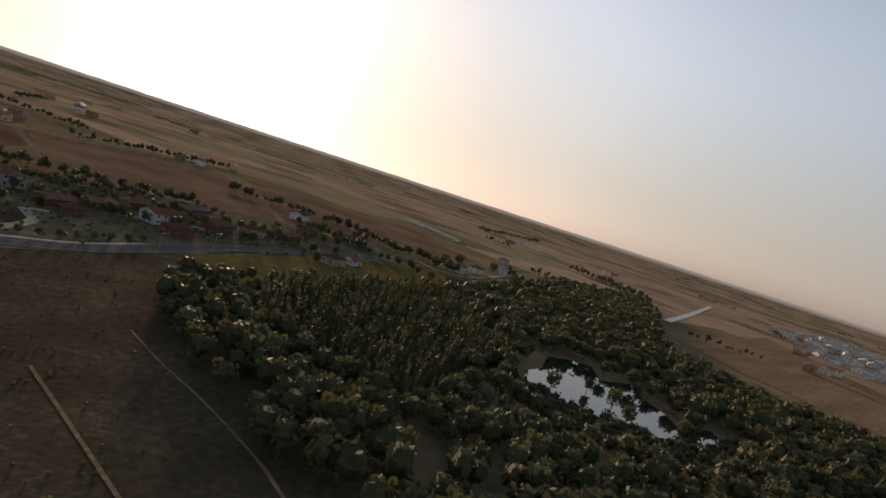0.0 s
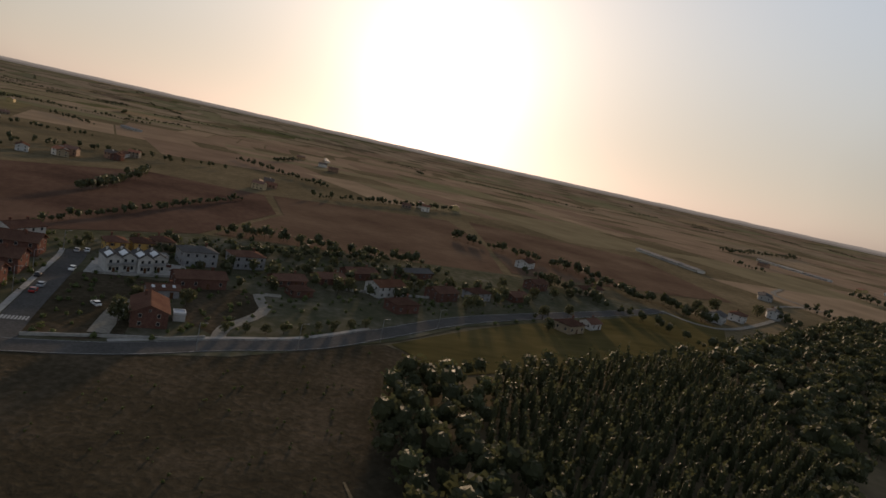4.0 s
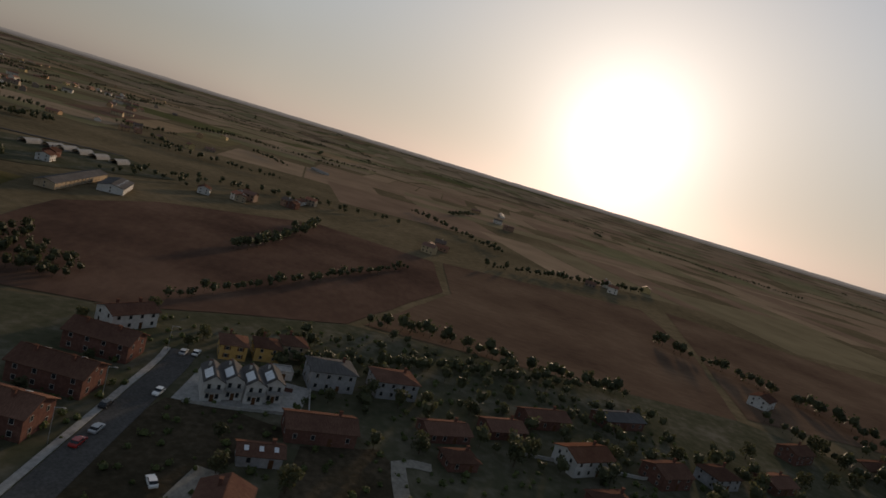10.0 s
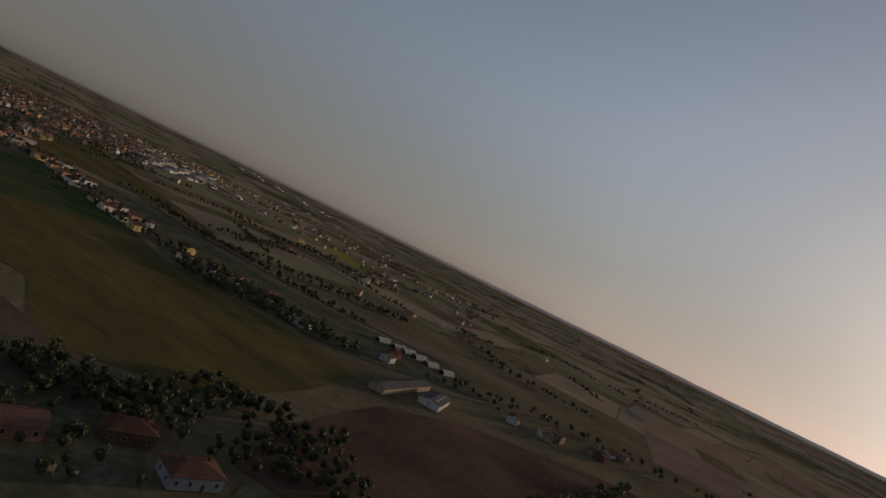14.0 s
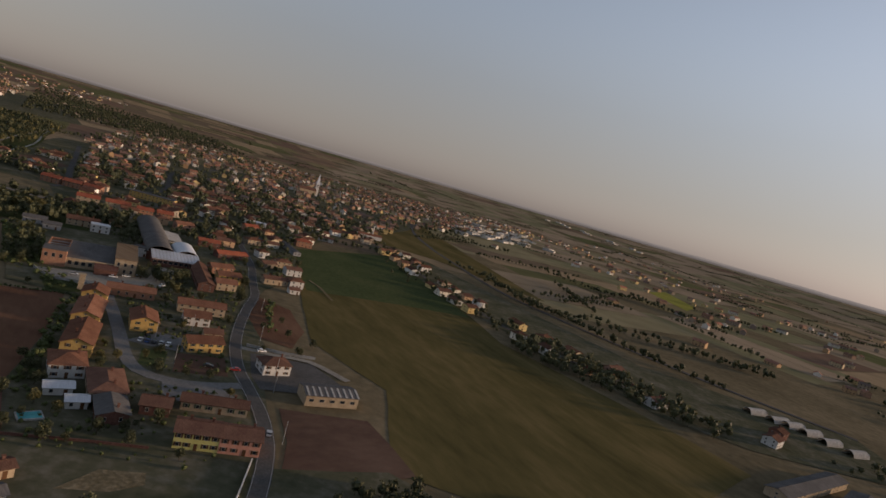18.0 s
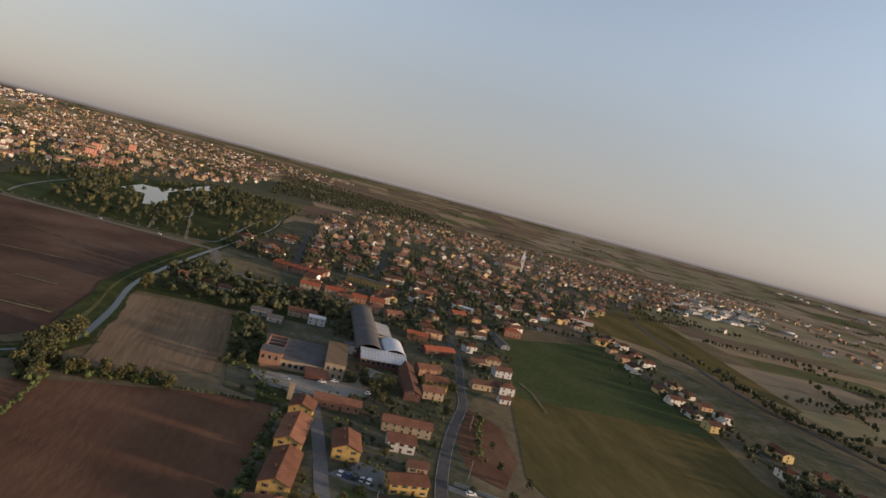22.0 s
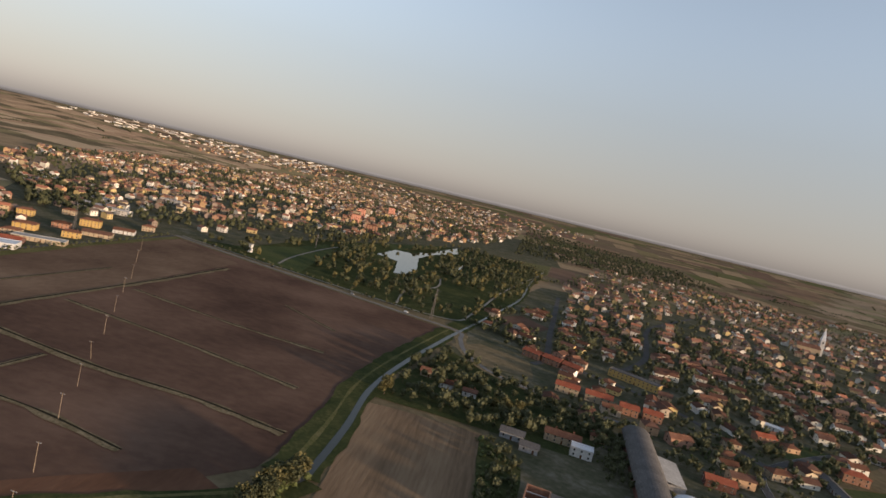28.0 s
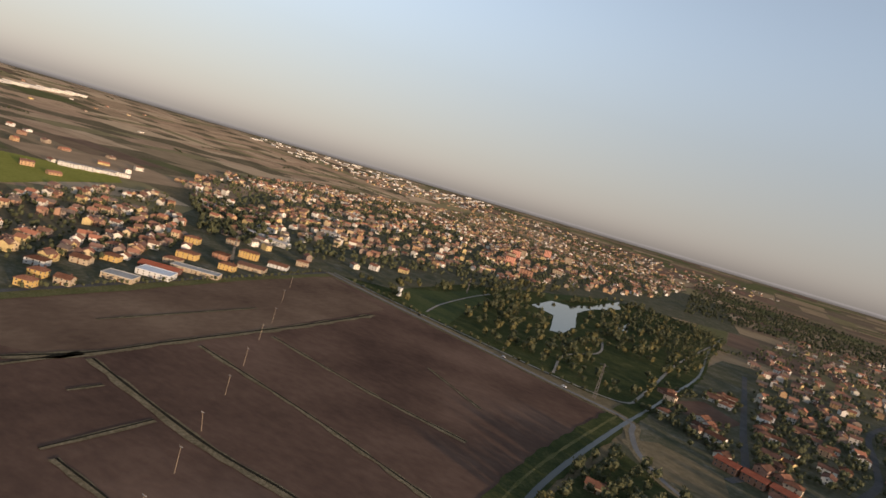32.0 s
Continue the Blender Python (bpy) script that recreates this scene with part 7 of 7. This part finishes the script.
LANES = [(-190, 460), (-176, 442), (-150, 424), (-120, 400), (-84, 410), (-60, 440), (-56, 500), (-84, 600), (-150, 620), (-185, 560)]
HALLS = [[(-144, 387), (-96, 411), (-102, 447), (-168, 527), (-192, 515)], [(-108, 360), (-88, 366), (-106, 428), (-122, 420)]]
wood("garden_trees", scatter(LANES, 90, 98, 0.3, 0.75, tuple(FOOT + STREETS + HALLS), 4.5), "broad", "garden trees round the hangars", "leaf", 90)
wood("garden_shrubs", scatter(LANES, 240, 99, 0.3, 0.9, tuple(FOOT + STREETS + HALLS), 2.2) + scatter([(-232, 408), (-204, 366), (-178, 324), (-152, 314), (-140, 300), (-130, 312), (-166, 338), (-198, 396)], 150, 100, 0.3, 1.0, tuple(FOOT), 2), "bush", "shrubs and weeds round the works", "leaf_hedge", 46)

# ---- workshops and houses along the north edge of the ploughed field ----
for label, x, y, rot, w, d, h, wall, roof, style in (
        ("cream workshop with flat roof", -600, 262, 57, 22, 14, 5.5, "cream", "concrete", "flat"), ("white workshop with pale roof", -622, 290, 57, 26, 16, 6, "white", "zinc", "flat"),
        ("long cream workshop wall", -648, 326, 57, 40, 12, 5, "cream", "concrete", "flat"), ("brick workshop with bright red roof", -640, 296, 57, 30, 16, 5.5, "brick", "tile_red", "gable"),
        ("yellow office house with hipped roof", -676, 360, 57, 18, 12, 7, "yellow", "tile", "hip"), ("cream workshop with tiled roof", -690, 388, 57, 26, 13, 5.5, "cream", "tile_dark", "gable"),
        ("white workshop by the road", -716, 424, 57, 20, 12, 5.5, "white", "tile", "gable"), ("cream house by the road corner", -744, 462, 57, 16, 11, 7, "cream", "tile", "hip"),
        ("ochre house by the field bank", -560, 205, 57, 13, 10, 6, "yellow", "tile", "hip"), ("cream house by the field bank", -572, 226, 57, 13, 10, 6, "cream", "tile", "gable"),
        ("ochre house by the field bank", -584, 212, 57, 13, 10, 6, "yellow", "tile", "hip"), ("yellow house behind the workshops", -700, 330, 57, 18, 12, 8, "yellow", "tile", "hip"),
        ("cream house behind the workshops", -672, 312, 57, 14, 11, 6.5, "cream", "tile", "hip"), ("orange house behind the workshops", -720, 366, 57, 15, 11, 7, "brick_orange", "tile", "hip"),
        ("yellow three-storey apartment house with hipped roof", -740, 400, 57, 24, 12, 9, "yellow", "tile", "hip"), ("ochre house behind the workshops", -652, 262, 57, 13, 10, 6.5, "yellow", "tile", "hip"),
        ("cream house behind the workshops", -632, 240, 57, 13, 10, 6.5, "cream", "tile", "gable"), ("white house behind the workshops", -612, 212, 57, 13, 10, 6.5, "white", "tile", "hip"),
        ("cream house in the suburb", -690, 268, 57, 14, 11, 6.5, "cream", "tile", "hip"), ("orange house in the suburb", -732, 300, 57, 15, 11, 6.5, "brick_orange", "tile", "gable"),
        ("yellow house in the suburb", -770, 350, 57, 18, 11, 8, "yellow", "tile", "hip"), ("cream house in the suburb", -800, 400, 57, 16, 11, 7, "cream", "tile", "hip")):
    shop = "workshop" in label
    house(label, x, y, rot, w if shop else w * 0.8, d if shop else d * 0.8, h * (0.8 if shop else 0.9), 1.8, wall, roof, style, storeys=2 if h < 7.5 else 3, cols=max(3, round(w / 4)), ends=2, chimneys=0 if shop else 1, group="workshops and houses along the field")
for k, (x, y, w, d, h, wall) in enumerate(((-980, 1040, 26, 14, 15, "brick_orange"), (-1125, 1127, 20, 16, 18, "pink"), (-1180, 1180, 18, 16, 20, "cream"), (-1240, 1250, 20, 16, 24, "pink"), (-1300, 1330, 18, 16, 22, "cream"), (-1426, 1559, 20, 18, 27, "pink"), (-1415, 1648, 24, 16, 22, "cream"), (-1080, 1240, 22, 14, 16, "cream"))):
    ob = thing("apartment_building", "tall plastered apartment block in the town", "apartment building", pose(x, y, 0.3, 0, 0, 40), "town apartment blocks")
    part("wall", Shape().box(-w / 2, -d / 2, 0, w / 2, d / 2, h), M[wall], ob)
    part("roof", hip_roof(w, d, h, 2.0, 0.5), M["tile"], ob)
    gl = Shape().box(-0.8, -0.08, 0, 0.8, 0.05, 1.5).mesh("window", M["glass"])
    for s in range(int(h / 3)):
        for u in (-0.36, -0.12, 0.12, 0.36):
            part("window", gl, None, ob, at=pose(u * w, -d / 2, 1 + 3 * s))
        for u in (-0.25, 0.25):
            part("window", gl, None, ob, at=pose(w / 2, u * d, 1 + 3 * s, 0, 0, 90))
ob = thing("water_tower", "white box-shaped pump house in the park", "pump house", pose(-672, 548, 0.3, 0, 0, 20))
part("body", Shape().box(-2, -2, 0, 2, 2, 9), M["white"], ob)
part("roof", Shape().box(-2.3, -2.3, 9, 2.3, 2.3, 9.4), M["concrete"], ob)

# ---- church with its spire ----
ob = thing("church", "pale village church with a slender pointed spire", "church", pose(-192, 1315, 0.3, 0, 0, 25))
part("nave", gable_walls(36, 16, 11, 5), M["cream"], ob)
part("nave_roof", gable_roof(36, 16, 11, 5), M["tile_dark"], ob)
tw = part("tower", Shape().box(-3.5, -3.5, 0, 3.5, 3.5, 27), M["white"], ob, "white bell tower", at=pose(21, 3, 0))
part("spire", Shape().add([(-3.6, -3.6, 27), (3.6, -3.6, 27), (3.6, 3.6, 27), (-3.6, 3.6, 27), (0, 0, 49)], [(0, 1, 4), (1, 2, 4), (2, 3, 4), (3, 0, 4), (0, 3, 2, 1)]), M["zinc"], tw, "slender pale spire")
for k in range(4):
    part("bell_opening", Shape().box(-0.9, -3.56, 21, 0.9, -3.4, 25), M["glass"], tw, at=pose(0, 0, 0, 0, 0, 90 * k))
ob = thing("farm_chimney", "white farmhouse with a slim brick chimney stack", "house", pose(-22, 836, 0.3, 0, 0, 20))
part("wall", gable_walls(34, 10, 5, 2), M["white"], ob)
part("roof", gable_roof(34, 10, 5, 2), M["tile"], ob)
part("chimney", Shape().tube((4, 0, 0), (4, 0, 19), 1.1, 0.8, 10), M["white"], ob)

# ================= poles, pylon, lamps =================
POLE = [(-254, 200), (-280, 214), (-316, 233), (-345, 250), (-376, 267), (-412, 287), (-451, 308), (-496, 332), (-536, 355), (-590, 382), (-640, 408)]


def pole(x, y, h, label, lean=0.0, arm=True, group="power poles", mat="wood"):
    ob = thing("power_pole", label, "pole", pose(x, y, 0.2, lean, 0, 30), group)
    part("post", Shape().tube((0, 0, 0), (0, 0, h), 0.13, 0.09, 8), M[mat], ob)
    if arm:
        a = part("crossarm", Shape().box(-1.0, -0.06, h - 0.5, 1.0, 0.06, h - 0.38), M["metal"], ob)
        for u in (-0.9, 0, 0.9):
            part("insulator", Shape().tube((u, 0, h - 0.38), (u, 0, h - 0.14), 0.07, 0.05, 6), M["white"], a)


for k, (x, y) in enumerate(POLE):
    pole(x, y, 11 if k != 4 else 10, "slim pale power pole standing in the ploughed field", 12 if k == 4 else 0)
for x, y in ((-21, 246), (-24, 262), (-40, 300), (-62, 250), (-78, 270), (-9, 206), (-52, 352), (-70, 292)):
    pole(x, y, 8.5, "grey street pole beside the village road", 0, False, "street poles", "metal")
for x, y in ((46, 26), (66, 34), (86, 45), (58, -30), (78, -52), (104, -72), (118, 60), (136, -88)):
    ob = thing("street_lamp", "grey street lamp beside the road", "street lamp", pose(x, y, 0.3, 0, 0, 25), "street lamps")
    part("post", Shape().tube((0, 0, 0), (0, 0, 8), 0.09, 0.06, 8), M["metal"], ob)
    a = part("arm", Shape().tube((0, 0, 8), (0, -1.6, 8.3), 0.05, 0.04, 6), M["metal"], ob)
    part("lamp_head", Shape().box(-0.16, -2.2, 8.22, 0.16, -1.5, 8.38), M["concrete"], a)


def pylon(x, y, h, rot=20):
    ob = thing("pylon", "grey steel lattice mast with crossarms", "pylon", pose(x, y, 0.2, 0, 0, rot), "lattice masts")
    w0, w1 = h * 0.035, h * 0.015
    at = lambda sx, sy, t: (sx * (w0 + (w1 - w0) * t), sy * (w0 + (w1 - w0) * t), h * t)
    cs = [(-1, -1), (1, -1), (1, 1), (-1, 1)]
    for c in cs:
        part("leg", Shape().tube(at(*c, 0), at(*c, 1), 0.16, 0.08, 5), M["slate"], ob)
    for k in range(8):
        sh = Shape()
        for a, b in zip(cs, cs[1:] + cs[:1]):
            sh.tube(at(*a, k / 8), at(*b, (k + 1) / 8), 0.06, 0.06, 4).tube(at(*b, k / 8), at(*a, (k + 1) / 8), 0.06, 0.06, 4)
        part("lattice_bay", sh, M["slate"], ob)
    for t in (0.8, 0.95):
        part("crossarm", Shape().tube((-h * 0.12, 0, h * t), (h * 0.12, 0, h * t), 0.14, 0.14, 5), M["slate"], ob)


pylon(-420, 587, 30)
pylon(-706, 372, 28)
pylon(-740, 700, 22)

# ================= cars, walls, garden things =================
def car_kind(paint):
    ob = thing("car", "parked car on the asphalt", "car", Matrix.Translation((0, 4000, -60)), "parked cars")
    prof = [(-2.1, 0.3), (-2.15, 0.75), (-1.9, 0.9), (-1.0, 0.95), (1.1, 0.95), (1.9, 0.85), (2.1, 0.65), (2.05, 0.3)]
    n = len(prof)
    body = Shape().add([(x, -0.85, z) for x, z in prof] + [(x, 0.85, z) for x, z in prof], [tuple(range(n)), tuple(range(2 * n - 1, n - 1, -1))] + [(i, i + n, (i + 1) % n + n, (i + 1) % n) for i in range(n)])
    b = part("body", body, paint, ob)
    cab = [(-1.7, 0.9), (-1.3, 1.4), (0.2, 1.42), (1.0, 0.94)]
    part("cabin_glass", Shape().add([(x, -0.78, z) for x, z in cab] + [(x, 0.78, z) for x, z in cab], [(0, 1, 2, 3), (7, 6, 5, 4), (0, 4, 5, 1), (2, 6, 7, 3)]), M["glass"], b)
    part("roof", Shape().box(-1.32, -0.76, 1.4, 0.24, 0.76, 1.46), paint, b)
    for x in (-1.3, 1.3):
        for y in (-0.8, 0.8):
            w = part("wheel", Shape().tube((x, y - 0.1, 0.32), (x, y + 0.1, 0.32), 0.32, 0.32, 12), M["tyre"], ob)
            part("rim", Shape().tube((x, y - 0.12, 0.32), (x, y + 0.12, 0.32), 0.18, 0.18, 8), M["metal"], w)
    return ob


CARS = [car_kind(p) for p in CAR_PAINT]
NAMES_ = ("white", "silver", "black", "red", "blue")
for k, (x, y, a) in enumerate(((71.9, 11, 60), (124, 54.4, 30), (121, 56.5, 30), (76, 33, 25), (84, 41, 25), (70, 30.5, 25), (98, 40, 205), (-82, 265, 100), (-79.3, 265.6, 100), (-76.6, 266.2, 100), (-73.9, 266.8, 100), (-71.2, 267.4, 100), (-82, 272, 120), (-14.5, 210, 100),
                                 (-132, 345, 30), (-128, 352, 30), (-124, 360, 60), (-146, 332, 20), (-50, 255, 20), (-40, 258, 200), (-36, 288, 30), (156, 26, 50), (152, 24, 50), (188, -140, 10), (-500, 556, 15), (-440, 572, 15), (-600, 530, 15), (-690, 512, 15), (-108, 352, 70))):
    c = (0, 0, 1, 1, 2, 3, 0, 0, 4, 2, 1, 0, 2, 1)[k % 14]
    ob = copy_thing(CARS[c], pose(x, y, 0.47, 0, 0, a))
    tagged(ob, f"{NAMES_[c]} car parked on the street")
for ob in CARS:
    for o in list(ob.children_recursive) + [ob]:
        bpy.data.objects.remove(o)


def garden_wall(line, h, mat, label, group="garden walls"):
    ob = thing("garden_wall", label, "wall", Matrix.Identity(4), group)
    for (x0, y0), (x1, y1) in zip(line, line[1:]):
        L, a = math.hypot(x1 - x0, y1 - y0), math.degrees(math.atan2(y1 - y0, x1 - x0))
        part("wall_panel", Shape().box(0, -0.12, 0, L - 0.02, 0.12, h).box(-0.03, -0.18, h, L, 0.18, h + 0.1), M[mat], ob, at=pose(x0, y0, 0.25, 0, 0, a))


garden_wall([(-15.2, 190), (-14, 172), (-13, 154), (-11.5, 132)], 1.4, "white", "white rendered wall along the bend")
garden_wall([(-13.4, 157), (-24, 155.5), (-36, 152)], 1.2, "white", "white rendered yard wall beside the bend")
garden_wall([(-100, 206), (-80, 174), (-60, 180), (-44, 184)], 0.8, "brick", "low brick garden wall")
garden_wall([(-164, 328), (-151, 318), (-136, 320), (-126, 323)], 1.0, "concrete", "concrete yard wall of the works")
garden_wall([(-44, 291), (-28, 292), (-12, 296)], 1.2, "concrete", "pale wall along the gravel drive")
garden_wall([(40, 8), (52, -8), (60, -20), (68, -27)], 0.9, "concrete", "low roadside garden wall")
garden_wall([(100, 34), (106, 26), (122, 10), (136, 20)], 0.9, "concrete", "low wall before the white row")
garden_wall([(130, 22), (118, 38), (124, 46)], 1.2, "brick", "brick yard wall behind the white row")
garden_wall([(160, -42), (182, -76), (200, -90)], 1.0, "concrete", "low garden wall by the road")
ob = thing("swimming_pool", "small rectangular pool with turquoise water", "pool", pose(-79.5, 186.5, 0.3, 0, 0, 40))
part("rim", Shape().box(-3.4, -2.6, 0, 3.4, -2.2, 0.5).box(-3.4, 2.2, 0, 3.4, 2.6, 0.5).box(-3.4, -2.2, 0, -3.0, 2.2, 0.5).box(3.0, -2.2, 0, 3.4, 2.2, 0.5), M["concrete"], ob)
part("pool_water", Shape().box(-3.0, -2.2, 0.05, 3.0, 2.2, 0.4), M["pool"], ob)
ob = thing("van", "white van in the works yard", "van", pose(-118, 372, 0.47, 0, 0, 70))
part("body", Shape().box(-2.6, -1.0, 0.4, 1.6, 1.0, 2.5).add([(1.6, -1, .4), (2.7, -1, .4), (2.7, -1, 1.2), (1.9, -1, 2.3), (1.6, -1, 2.5), (1.6, 1, .4), (2.7, 1, .4), (2.7, 1, 1.2), (1.9, 1, 2.3), (1.6, 1, 2.5)], [(0, 1, 2, 3, 4), (9, 8, 7, 6, 5), (1, 6, 7, 2), (3, 8, 9, 4), (0, 5, 6, 1)]), CAR_PAINT[0], ob)
part("windscreen", Shape().add([(2.7, -0.9, 1.22), (2.7, 0.9, 1.22), (1.92, 0.9, 2.3), (1.92, -0.9, 2.3)], [(0, 1, 2, 3)]), M["glass"], ob)
for x in (-1.7, 1.8):
    for y in (-0.95, 0.95):
        part("wheel", Shape().tube((x, y - 0.12, 0.36), (x, y + 0.12, 0.36), 0.36, 0.36, 12), M["tyre"], ob)
